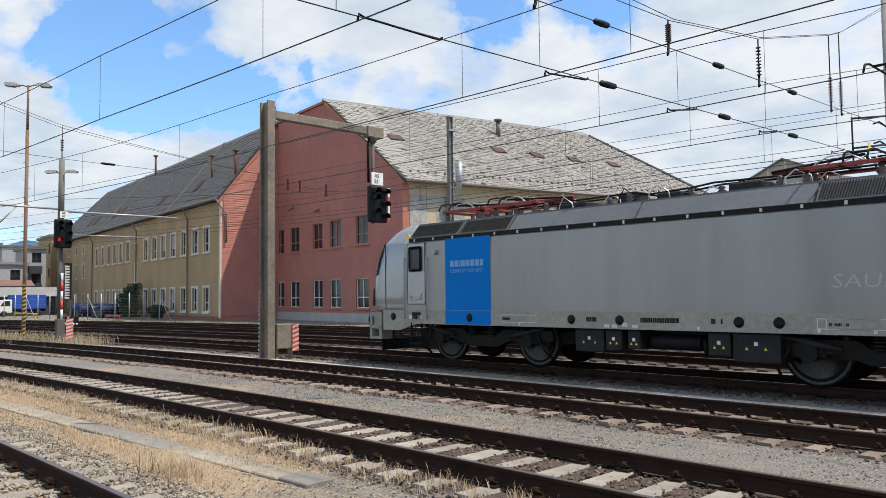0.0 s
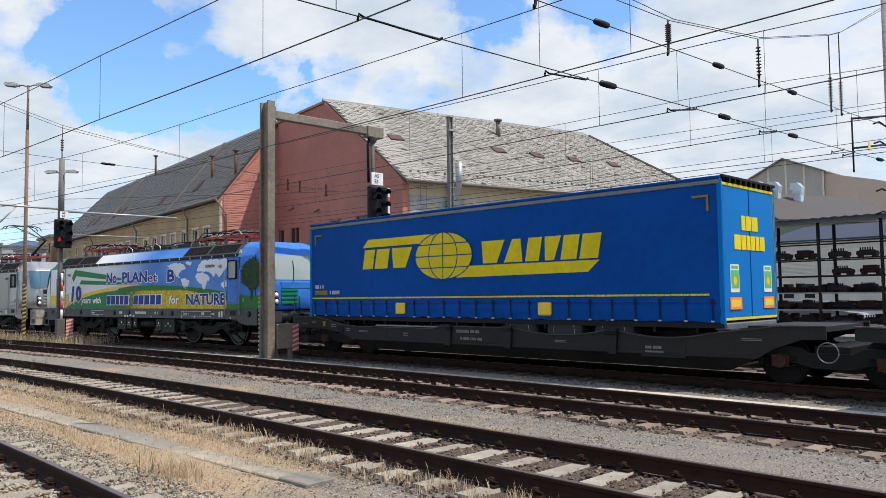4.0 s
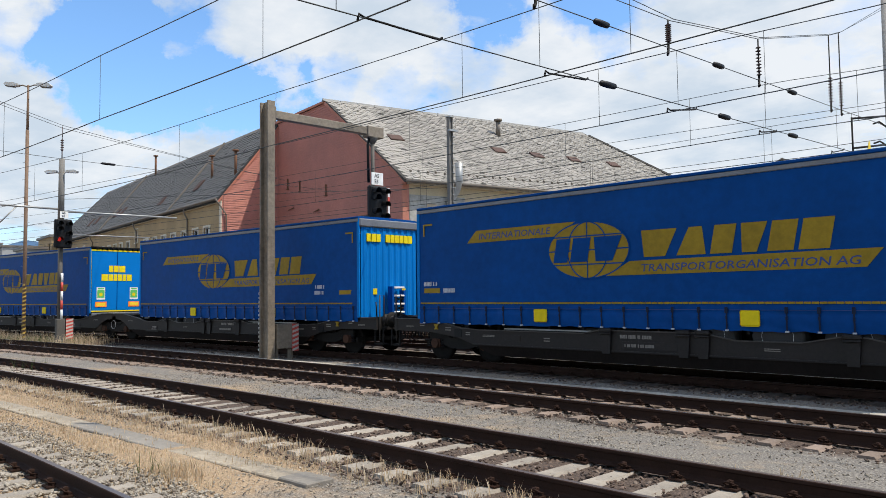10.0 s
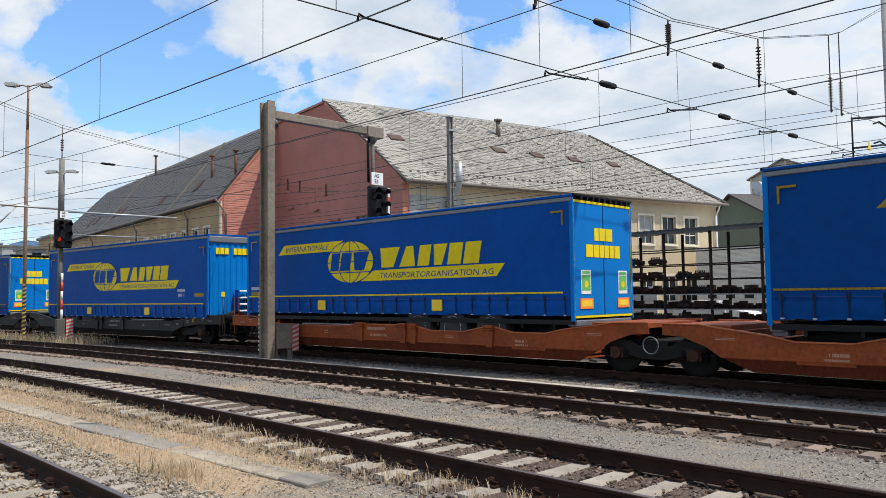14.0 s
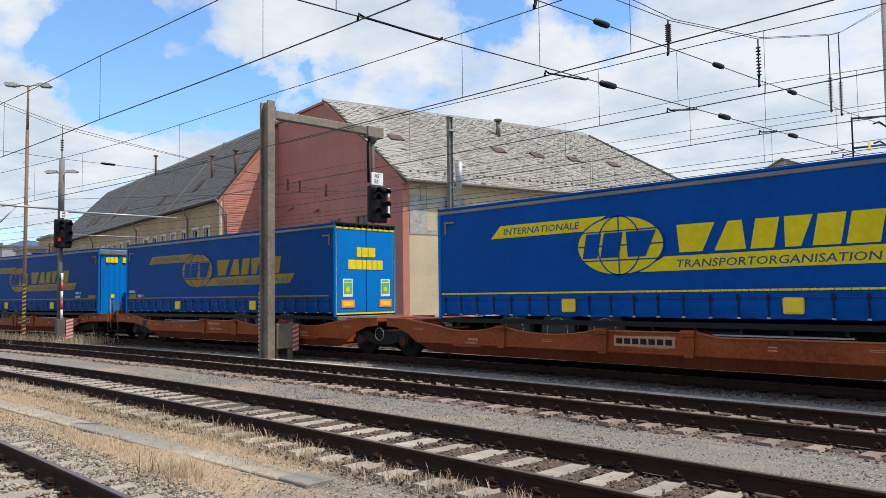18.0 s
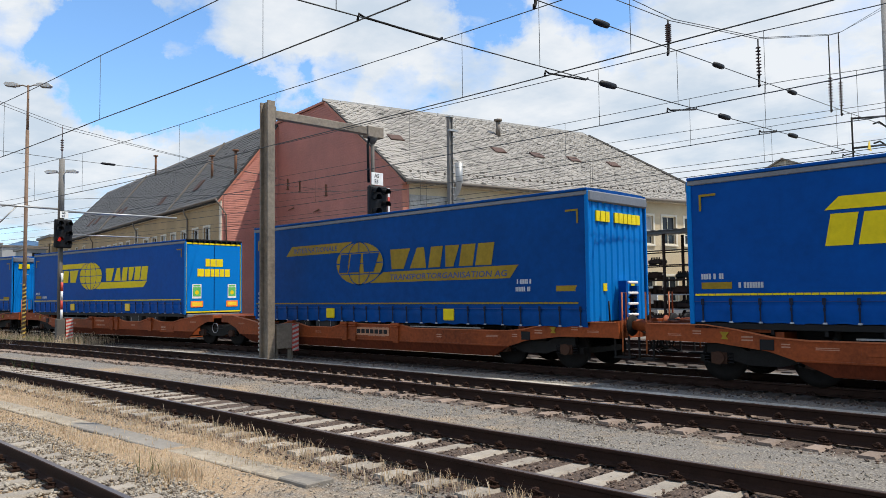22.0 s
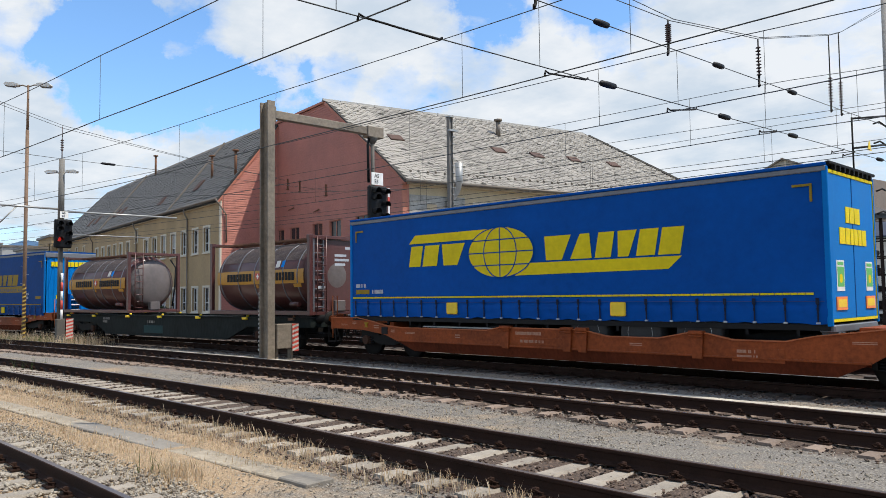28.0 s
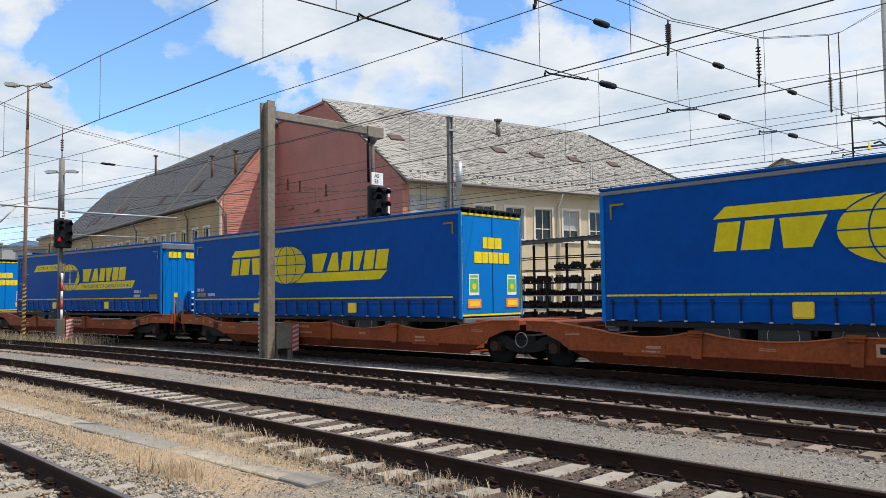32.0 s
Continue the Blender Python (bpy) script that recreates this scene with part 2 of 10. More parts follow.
def letters(text, size, bold=0.0, shear=0.0, width=1.0):
    """Lettering as a mesh in the xy plane, starting at the origin."""
    key = (text, size, bold, shear, width)
    if key not in TEXTS:
        cu = bpy.data.curves.new("lettering", "FONT")
        cu.body, cu.size, cu.offset, cu.shear, cu.extrude = text, size, bold, shear, 0.0
        cu.resolution_u = 2
        ob = new("lettering", cu)
        dg = bpy.context.evaluated_depsgraph_get()
        me = bpy.data.meshes.new_from_object(ob.evaluated_get(dg))
        bpy.data.objects.remove(ob)
        TEXTS[key] = me
    return TEXTS[key]


# ---- the line of the tracks ----
BEND, BEND_AT, BEND_LAT, BEND_END = 0.00394, -8.0, 15.6, -110.0


def on_line(s, lat, z=0.0):
    """The place s metres along the line and lat metres across it, and the line's heading there."""
    x = s - BEND_AT
    if x >= 0:
        return Vector((s, lat, z)), 0.0
    run = min(-x, BEND_AT - BEND_END)
    a, r = BEND * run, 1 / BEND + lat - BEND_LAT
    p = Vector((BEND_AT - r * math.sin(a), BEND_LAT - 1 / BEND + r * math.cos(a), z))
    rest = -x - run
    return p + Vector((-math.cos(a), -math.sin(a), 0)) * rest, a


def pose_on_line(s, lat, z=0.0):
    p, a = on_line(s, lat, z)
    return Matrix.Translation(p) @ Matrix.Rotation(a, 4, "Z")


def travel(t):
    """How far the train has rolled at t seconds."""
    return 10.51 * t + 0.00825 * t * t - (0.00825 * (t - 20) ** 2 if t > 20 else 0.0)


TRAIN_LAT = 15.57
# ---- ground ----
def ground_material():
    m = bpy.data.materials.new("yard_ground")
    m.use_nodes = True
    nt = m.node_tree
    b = nt.nodes["Principled BSDF"]
    co = nt.nodes.new("ShaderNodeTexCoord")

    def tex(scale, detail=6, rough=0.6):
        n = nt.nodes.new("ShaderNodeTexNoise")
        n.inputs["Scale"].default_value, n.inputs["Detail"].default_value, n.inputs["Roughness"].default_value = scale, detail, rough
        nt.links.new(co.outputs["Object"], n.inputs["Vector"])
        return n

    def ramp(src, stops):
        r = nt.nodes.new("ShaderNodeValToRGB")
        r.color_ramp.elements[0].position, r.color_ramp.elements[0].color = stops[0][0], (*stops[0][1], 1)
        r.color_ramp.elements[1].position, r.color_ramp.elements[1].color = stops[-1][0], (*stops[-1][1], 1)
        for p, c in stops[1:-1]:
            r.color_ramp.elements.new(p).color = (*c, 1)
        nt.links.new(src, r.inputs[0])
        return r.outputs[0]

    fine, mid, broad = tex(38, 8, 0.75), tex(5), tex(0.55, 5)
    grit = nt.nodes.new("ShaderNodeTexVoronoi")
    grit.inputs["Scale"].default_value = 42
    nt.links.new(co.outputs["Object"], grit.inputs["Vector"])
    gravel = ramp(fine.outputs["Fac"], [(0.30, (0.045, 0.040, 0.035)), (0.5, (0.165, 0.148, 0.126)), (0.70, (0.42, 0.38, 0.325))])
    earth = ramp(fine.outputs["Fac"], [(0.28, (0.10, 0.068, 0.038)), (0.5, (0.32, 0.225, 0.135)), (0.73, (0.58, 0.44, 0.28))])
    ballast = ramp(fine.outputs["Fac"], [(0.30, (0.014, 0.010, 0.008)), (0.5, (0.075, 0.050, 0.036)), (0.72, (0.19, 0.135, 0.10))])
    sp = nt.nodes.new("ShaderNodeSeparateXYZ")
    nt.links.new(co.outputs["Object"], sp.inputs[0])

    def calc(op, *src):
        n = nt.nodes.new("ShaderNodeMath")
        n.operation = op
        for k, v in enumerate(src):
            if isinstance(v, (int, float)):
                n.inputs[k].default_value = v
            else:
                nt.links.new(v, n.inputs[k])
        return n.outputs[0]

    # distance across the tracks, which bend
    yc = BEND_LAT - 1 / BEND
    run = calc("MINIMUM", calc("SUBTRACT", sp.outputs["X"], BEND_AT), 0.0)
    off = calc("SUBTRACT", sp.outputs["Y"], yc)
    across = calc("ADD", calc("SQRT", calc("ADD", calc("MULTIPLY", run, run), calc("MULTIPLY", off, off))), yc)
    # dry earth and straw litter between the near sidings, thinning out along the line
    lat = nt.nodes.new("ShaderNodeMapRange")
    lat.inputs["From Min"].default_value, lat.inputs["From Max"].default_value = 9.0, 5.4
    nt.links.new(across, lat.inputs["Value"])
    lon = nt.nodes.new("ShaderNodeMapRange")
    lon.inputs["From Min"].default_value, lon.inputs["From Max"].default_value = -5.0, -12.0
    nt.links.new(sp.outputs["X"], lon.inputs["Value"])
    ad = calc("MULTIPLY_ADD", calc("MULTIPLY", lat.outputs[0], lon.outputs[0]), 0.75, broad.outputs["Fac"])
    mask = ramp(calc("MULTIPLY_ADD", mid.outputs["Fac"], 0.45, ad), [(0.74, (0, 0, 0)), (1.15, (1, 1, 1))])
    mx = nt.nodes.new("ShaderNodeMix"); mx.data_type = "RGBA"
    nt.links.new(mask, mx.inputs["Factor"]); nt.links.new(gravel, mx.inputs["A"]); nt.links.new(earth, mx.inputs["B"])
    # brown ballast between and beside the rails
    bed = 0.0
    wob = calc("MULTIPLY_ADD", mid.outputs["Fac"], 0.5, across)
    for k, c in enumerate((6.65, 11.1, 15.57, 19.9, 24.2, 28.0)):
        r = nt.nodes.new("ShaderNodeMapRange")
        r.inputs["From Min"].default_value, r.inputs["From Max"].default_value = 1.5, 1.15
        nt.links.new(calc("ABSOLUTE", calc("SUBTRACT", wob, c + 0.25)), r.inputs["Value"])
        bed = calc("MAXIMUM", bed, r.outputs[0])
    mb = nt.nodes.new("ShaderNodeMix"); mb.data_type = "RGBA"
    nt.links.new(bed, mb.inputs["Factor"]); nt.links.new(mx.outputs["Result"], mb.inputs["A"]); nt.links.new(ballast, mb.inputs["B"])
    nt.links.new(mb.outputs["Result"], b.inputs["Base Color"])
    b.inputs["Roughness"].default_value = 0.95
    hh = nt.nodes.new("ShaderNodeMath"); hh.operation = "MULTIPLY_ADD"; hh.inputs[1].default_value = 0.6
    nt.links.new(grit.outputs["Distance"], hh.inputs[0]); nt.links.new(fine.outputs["Fac"], hh.inputs[2])
    bp = nt.nodes.new("ShaderNodeBump")
    bp.inputs["Strength"].default_value, bp.inputs["Distance"].default_value = 0.6, 0.02
    nt.links.new(hh.outputs[0], bp.inputs["Height"]); nt.links.new(bp.outputs[0], b.inputs["Normal"])
    return m


M_GROUND = ground_material()
TRACKS = {"a": 2.03, "b": 6.65, "c": 11.1, "d": TRAIN_LAT, "e": 19.9, "f": 24.2, "g": 28.0}
GROUND = -0.22


def lie(x, y):
    """Height of the ground: nearly level, uneven by a few centimetres near the tracks."""
    if not (-70 < x < 12 and -6 < y < 34):
        return GROUND
    return GROUND + 0.035 * noise.noise((x * 0.35, y * 0.6, 0)) + 0.018 * noise.noise((x * 2.1, y * 2.1, 3))


def build_ground():
    xs = [-1600, -800, -400, -200, -110] + [-70 + 0.9 * k for k in range(50)] + [-25 + 0.22 * k for k in range(125)] + [3 + 1.2 * k for k in range(8)] + [25, 60, 200, 700, 1600]
    ys = [-1600, -600, -200, -60, -20, -6] + [-2 + 0.25 * k for k in range(60)] + [13.2 + 0.7 * k for k in range(30)] + [36, 50, 90, 200, 500, 1600]
    bm = bmesh.new()
    grid = [[bm.verts.new((x, y, lie(x, y))) for y in ys] for x in xs]
    for i in range(len(xs) - 1):
        for j in range(len(ys) - 1):
            bm.faces.new((grid[i][j], grid[i + 1][j], grid[i + 1][j + 1], grid[i][j + 1])).smooth = True
    solo("ground", bm, M_GROUND, "grey gravel yard ground with patches of dry earth", "ground", kind="structure")


build_ground()

# ---- tracks ----
RAIL_SECTION = [(-0.075, -0.172), (-0.075, -0.160), (-0.02, -0.142), (-0.009, -0.125), (-0.009, -0.05), (-0.036, -0.036),
                (-0.036, -0.006), (-0.028, 0.0), (0.028, 0.0), (0.036, -0.006), (0.036, -0.036), (0.009, -0.05), (0.009, -0.125),
                (0.02, -0.142), (0.075, -0.160), (0.075, -0.172)]


def rail(bm, lat, s0, s1, step=2.5):
    n = max(2, int((s1 - s0) / step))
    rings = []
    for k in range(n + 1):
        s = s0 + (s1 - s0) * k / n
        rings.append([bm.verts.new(on_line(s, lat + q[0], q[1])[0]) for q in RAIL_SECTION])
    m = len(RAIL_SECTION)
    for a, b in zip(rings, rings[1:]):
        for k in range(m):
            f = bm.faces.new((a[k], a[(k + 1) % m], b[(k + 1) % m], b[k]))
            f.material_index = 1 if k == 7 else 0
    bm.faces.new(rings[0]); bm.faces.new(rings[-1][::-1])


def sleeper_mesh(mat, oiled=False):
    bm = bmesh.new()
    z0, z1 = -0.36, -0.178
    top, foot = (0.12, 0.14) if oiled else (0.085, 0.122)
    prof = [(-1.3, z1), (-0.5, z1 - 0.012 if not oiled else z1), (0.5, z1 - 0.012 if not oiled else z1), (1.3, z1)]
    rings = []
    for y, z in prof:
        rings.append([bm.verts.new(c) for c in ((-foot, y, z0), (-foot, y, z - 0.05), (-top, y, z), (top, y, z), (foot, y, z - 0.05), (foot, y, z0))])
    for a, b in zip(rings, rings[1:]):
        for k in range(6):
            bm.faces.new((a[k], a[(k + 1) % 6], b[(k + 1) % 6], b[k]))
    bm.faces.new(rings[0]); bm.faces.new(rings[-1][::-1])
    return mesh_of("sleeper", bm, mat)


def clip_mesh():
    """A spring clip on its ribbed plate, one on each side of a rail."""
    bm = bmesh.new()
    box(bm, -0.085, 0.085, -0.17, 0.17, -0.178, -0.163)
    for sy in (-1, 1):
        box(bm, -0.06, 0.06, sy * 0.09 - 0.018, sy * 0.09 + 0.018, -0.163, -0.14)
        tube(bm, (0, sy * 0.12, -0.165), (0, sy * 0.12, -0.085), 0.016, 6)
        box(bm, -0.024, 0.024, sy * 0.12 - 0.024, sy * 0.12 + 0.024, -0.118, -0.09)
        pipe(bm, [(-0.055, sy * 0.075, -0.145), (-0.06, sy * 0.145, -0.12), (-0.02, sy * 0.16, -0.10), (0.02, sy * 0.16, -0.10), (0.06, sy * 0.145, -0.12), (0.055, sy * 0.075, -0.145)], 0.009, 4)
    return mesh_of("rail_clip", bm, M_RAIL)


SLEEPER = sleeper_mesh(M_SLEEPER)
SLEEPER_D = sleeper_mesh(M_SLEEPER_D, True)
SLEEPER_C = sleeper_mesh(material("dusty_brown_sleeper", (0.235, 0.175, 0.135), 0.9, 0, 0.55, 1.2, 45, 4, 0.4, 0.2))
CLIP = clip_mesh()


def track(name, lat, s0, s1, mesh, label, detail=(0, 0), phase=0.0):
    t = thing("track_" + name, label, "railway track", kind="structure")
    for side in (-0.752, 0.752):
        bm = bmesh.new()
        rail(bm, lat + side, s0, s1)
        part("rail", bm, [M_RAIL, M_RAILTOP_S if name in "ab" else M_RAILTOP], t, "rusty steel rail with a worn head")
    rng = random.Random(name)
    rest = []
    k = 0
    while True:
        s = s0 + phase + 0.6 * k
        k += 1
        if s > s1:
            break
        m = pose_on_line(s + rng.uniform(-0.02, 0.02), lat + rng.uniform(-0.02, 0.02), rng.uniform(-0.006, 0.004)) @ Matrix.Rotation(rng.uniform(-0.012, 0.012), 4, "Z")
        if detail[0] <= s <= detail[1]:
            sl = part("sleeper", mesh, None, t, at=m)
            for side in (-0.752, 0.752):
                part("rail_clip", CLIP, None, sl, at=Matrix.Translation((0, side, 0)))
        else:
            rest.append(m)
    if rest:
        vs, fs = [], []
        src = [v.co.copy() for v in mesh.vertices]
        for m in rest:
            o = len(vs)
            vs += [m @ c for c in src]
            fs += [[o + i for i in p.vertices] for p in mesh.polygons]
        me = bpy.data.meshes.new("far_sleepers")
        me.from_pydata([tuple(v) for v in vs], [], fs)
        me.materials.append(mesh.materials[0])
        ob = part("far_sleepers", me, None, t)
        tagged(ob, kind="stuff")
    return t


# sleeper positions along the line are phased to the near ends that stand out of the ballast
track("a", TRACKS["a"], -40, 6, SLEEPER, "siding track with concrete sleepers in pale ballast", (-14, 0), 0.1)
track("b", TRACKS["b"], -130, 8, SLEEPER, "rusty siding track on concrete sleepers with dry grass", (-40, 2), 0.45)
track("c", TRACKS["c"], -150, 10, SLEEPER_C, "running track with concrete sleepers half buried in gravel", (-45, 2), 0.45)
track("d", TRACKS["d"], -160, 30, SLEEPER_D, "running track that carries the freight train", (-30, 2), 0.2)
track("e", TRACKS["e"], -160, 20, SLEEPER_D, "dark rusty yard track", (1, 0))
track("f", TRACKS["f"], -160, 20, SLEEPER_D, "dark rusty yard track", (1, 0))
track("g", TRACKS["g"], -160, -24, SLEEPER_D, "dark rusty yard track near the building", (1, 0))


def stones(name, bands, count, size, mat, label, seed):
    """Loose stones strewn along bands (s0, s1, lat0, lat1, z)."""
    rng = np.random.RandomState(seed)
    base = []
    for k in range(6):
        q = bmesh.new()
        bmesh.ops.create_icosphere(q, subdivisions=1, radius=1.0)
        r2 = np.random.RandomState(seed + k)
        a = np.array([v.co for v in q.verts]) * (1 + r2.uniform(-0.3, 0.3, (len(q.verts), 1))) * np.array([1.25, 0.9, 0.7])
        base.append((a, [[v.index for v in f.verts] for f in q.faces]))
        q.free()
    area = np.array([(b[1] - b[0]) * (b[3] - b[2]) * b[5] for b in bands])
    pick = rng.choice(len(bands), count, p=area / area.sum())
    V, F, o = [], [], 0
    for i in range(count):
        b = bands[pick[i]]
        s, lat = rng.uniform(b[0], b[1]), rng.uniform(b[2], b[3])
        p, _ = on_line(s, lat, b[4])
        a, f = base[rng.randint(6)]
        r = size * rng.uniform(0.55, 1.4)
        c, sn = math.cos(i * 1.7), math.sin(i * 1.7)
        tilt = rng.uniform(-0.6, 0.6)
        w = a * r
        w = np.stack([w[:, 0] * c - w[:, 1] * sn, w[:, 0] * sn + w[:, 1] * c, w[:, 2] + w[:, 0] * tilt], 1)
        V.append(w + np.array([p.x, p.y, p.z + rng.uniform(-0.3, 0.5) * r]))
        F += [[o + j for j in t] for t in f]
        o += len(a)
    me = bpy.data.meshes.new(name)
    me.from_pydata(np.concatenate(V).tolist(), [], F)
    me.materials.append(mat)
    return tagged(new(name, me), label, "ballast", kind="stuff")


def island_material(name, stops, rough=0.9, through_light=0.0):
    m = bpy.data.materials.new(name)
    m.use_nodes = True
    nt = m.node_tree
    b = nt.nodes["Principled BSDF"]
    g = nt.nodes.new("ShaderNodeNewGeometry")
    r = nt.nodes.new("ShaderNodeValToRGB")
    r.color_ramp.elements[0].color = (*stops[0], 1)
    r.color_ramp.elements[1].color = (*stops[-1], 1)
    for k, c in enumerate(stops[1:-1]):
        r.color_ramp.elements.new((k + 1) / (len(stops) - 1)).color = (*c, 1)
    nt.links.new(g.outputs["Random Per Island"], r.inputs[0])
    co = nt.nodes.new("ShaderNodeTexCoord")
    n = nt.nodes.new("ShaderNodeTexNoise")
    n.inputs["Scale"].default_value = 40
    nt.links.new(co.outputs["Object"], n.inputs["Vector"])
    mx = nt.nodes.new("ShaderNodeMix"); mx.data_type = "RGBA"; mx.blend_type = "MULTIPLY"
    mx.inputs["Factor"].default_value = 0.6
    nt.links.new(r.outputs[0], mx.inputs["A"]); nt.links.new(n.outputs["Fac"], mx.inputs["B"])
    nt.links.new(mx.outputs["Result"], b.inputs["Base Color"])
    b.inputs["Roughness"].default_value = rough
    if through_light:
        tr = nt.nodes.new("ShaderNodeBsdfTranslucent")
        nt.links.new(mx.outputs["Result"], tr.inputs["Color"])
        ms = nt.nodes.new("ShaderNodeMixShader")
        ms.inputs[0].default_value = through_light
        nt.links.new(b.outputs[0], ms.inputs[1]); nt.links.new(tr.outputs[0], ms.inputs[2])
        nt.links.new(ms.outputs[0], nt.nodes["Material Output"].inputs["Surface"])
    return m


M_STONES = island_material("ballast_brown", [(0.035, 0.023, 0.016), (0.13, 0.085, 0.06), (0.22, 0.15, 0.11), (0.08, 0.05, 0.035), (0.34, 0.26, 0.20)])
M_STONES_L = island_material("ballast_pale", [(0.14, 0.11, 0.085), (0.36, 0.31, 0.24), (0.52, 0.46, 0.37), (0.26, 0.22, 0.17)])
# ---- buildings ----
M_STUCCO = material("yellow_stucco", (0.42, 0.295, 0.155), 0.95, 0, 0.66, 1.18, 10, 0.45, 0.35, stretch=(1, 1, 0.4))
M_STUCCO_L = material("pale_stucco", (0.55, 0.44, 0.285), 0.95, 0, 0.7, 1.15, 10, 0.45, 0.3)
M_TRIM = material("pale_trim", (0.66, 0.60, 0.48), 0.9, 0, 0.85, 1.08, 20, 1, 0.2)
M_CLAD = material("red_cladding", (0.46, 0.185, 0.140), 0.75, 0, 0.74, 1.18, 9, 0.5, 0.14, 0.06)
M_CLADTRIM = material("orange_barge_board", (0.45, 0.17, 0.11), 0.7, 0, 0.8, 1.15, 12, 1, 0.1)
M_SLATE = material("slate_grey", (0.24, 0.235, 0.22), 0.85, 0, 0.6, 1.25, 8, 0.5, 0.3)
M_PLINTH = material("grey_plinth", (0.45, 0.43, 0.40), 0.92, 0, 0.7, 1.1, 18, 1, 0.3)
M_ZINC = material("zinc_gutter", (0.20, 0.17, 0.14), 0.6, 0.5, 0.75, 1.2, 15, 1, 0.1)
BASE = -0.3


def frame2(o, d):
    """Local axes: x along the wall's run d, y inwards (to its left), z up, at o."""
    d = Vector((d[0], d[1], 0)).normalized()
    n = Vector((-d.y, d.x, 0))
    return Matrix(((d.x, n.x, 0, o[0]), (d.y, n.y, 0, o[1]), (0, 0, 1, 0), (0, 0, 0, 1)))


def wall_with_openings(bm, x0, x1, z0, z1, holes, y0=0.0, y1=0.4, mi=0):
    """A straight wall with rectangular openings (x0, x1, z0, z1) cut through it."""
    xs = sorted({x0, x1, *[h[0] for h in holes], *[h[1] for h in holes]})
    zs = sorted({z0, z1, *[h[2] for h in holes], *[h[3] for h in holes]})
    for a, b in zip(xs, xs[1:]):
        run = None
        for c, d in zip(zs, zs[1:]):
            mx, mz = (a + b) / 2, (c + d) / 2
            hit = any(h[0] < mx < h[1] and h[2] < mz < h[3] for h in holes)
            if not hit:
                run = (run[0], d) if run else (c, d)
            if (hit or d == zs[-1]) and run:
                box(bm, a, b, y0, y1, run[0], run[1], mi)
                run = None


def roof_material(name, base, tw, th):
    """Small rectangular slates in rows, uneven in tone, in the roof's own plane (x along, y up the slope)."""
    m = bpy.data.materials.new(name)
    m.use_nodes = True
    nt = m.node_tree
    b = nt.nodes["Principled BSDF"]
    co = nt.nodes.new("ShaderNodeTexCoord")
    br = nt.nodes.new("ShaderNodeTexBrick")
    br.inputs["Scale"].default_value = 1.0
    br.inputs["Brick Width"].default_value, br.inputs["Row Height"].default_value = tw, th
    br.inputs["Mortar Size"].default_value, br.inputs["Bias"].default_value = 0.03, 0.0
    br.inputs["Color1"].default_value = (*[c * 0.72 for c in base], 1)
    br.inputs["Color2"].default_value = (*[c * 1.25 for c in base], 1)
    br.inputs["Mortar"].default_value = (*[c * 0.35 for c in base], 1)
    nt.links.new(co.outputs["Object"], br.inputs["Vector"])
    n = nt.nodes.new("ShaderNodeTexNoise")
    n.inputs["Scale"].default_value, n.inputs["Detail"].default_value = 0.5, 7
    nt.links.new(co.outputs["Object"], n.inputs["Vector"])
    r = nt.nodes.new("ShaderNodeValToRGB")
    r.color_ramp.elements[0].position, r.color_ramp.elements[0].color = 0.3, (0.62, 0.60, 0.56, 1)
    r.color_ramp.elements[1].position, r.color_ramp.elements[1].color = 0.7, (1.0, 1.0, 1.0, 1)
    nt.links.new(n.outputs["Fac"], r.inputs[0])
    mx = nt.nodes.new("ShaderNodeMix"); mx.data_type = "RGBA"; mx.blend_type = "MULTIPLY"; mx.inputs["Factor"].default_value = 1.0
    nt.links.new(br.outputs["Color"], mx.inputs["A"]); nt.links.new(r.outputs[0], mx.inputs["B"])
    nt.links.new(mx.outputs["Result"], b.inputs["Base Color"])
    b.inputs["Roughness"].default_value = 0.85
    bp = nt.nodes.new("ShaderNodeBump")
    bp.inputs["Strength"].default_value, bp.inputs["Distance"].default_value = 0.9, 0.05
    nt.links.new(br.outputs["Color"], bp.inputs["Height"]); nt.links.new(bp.outputs[0], b.inputs["Normal"])
    return m


M_ROOF_A = roof_material("dark_slate_roof", (0.045, 0.043, 0.040), 0.55, 0.30)
M_ROOF_B = roof_material("pale_slate_roof", (0.075, 0.070, 0.062), 0.60, 0.34)
M_HATCH = material("rusty_hatch", (0.085, 0.045, 0.033), 0.8, 0, 0.6, 1.3, 12, 1, 0.2)
M_CURTAIN = material("pale_blind", (0.36, 0.36, 0.34), 0.8, 0, 0.9, 1.1, 5, 1, 0)


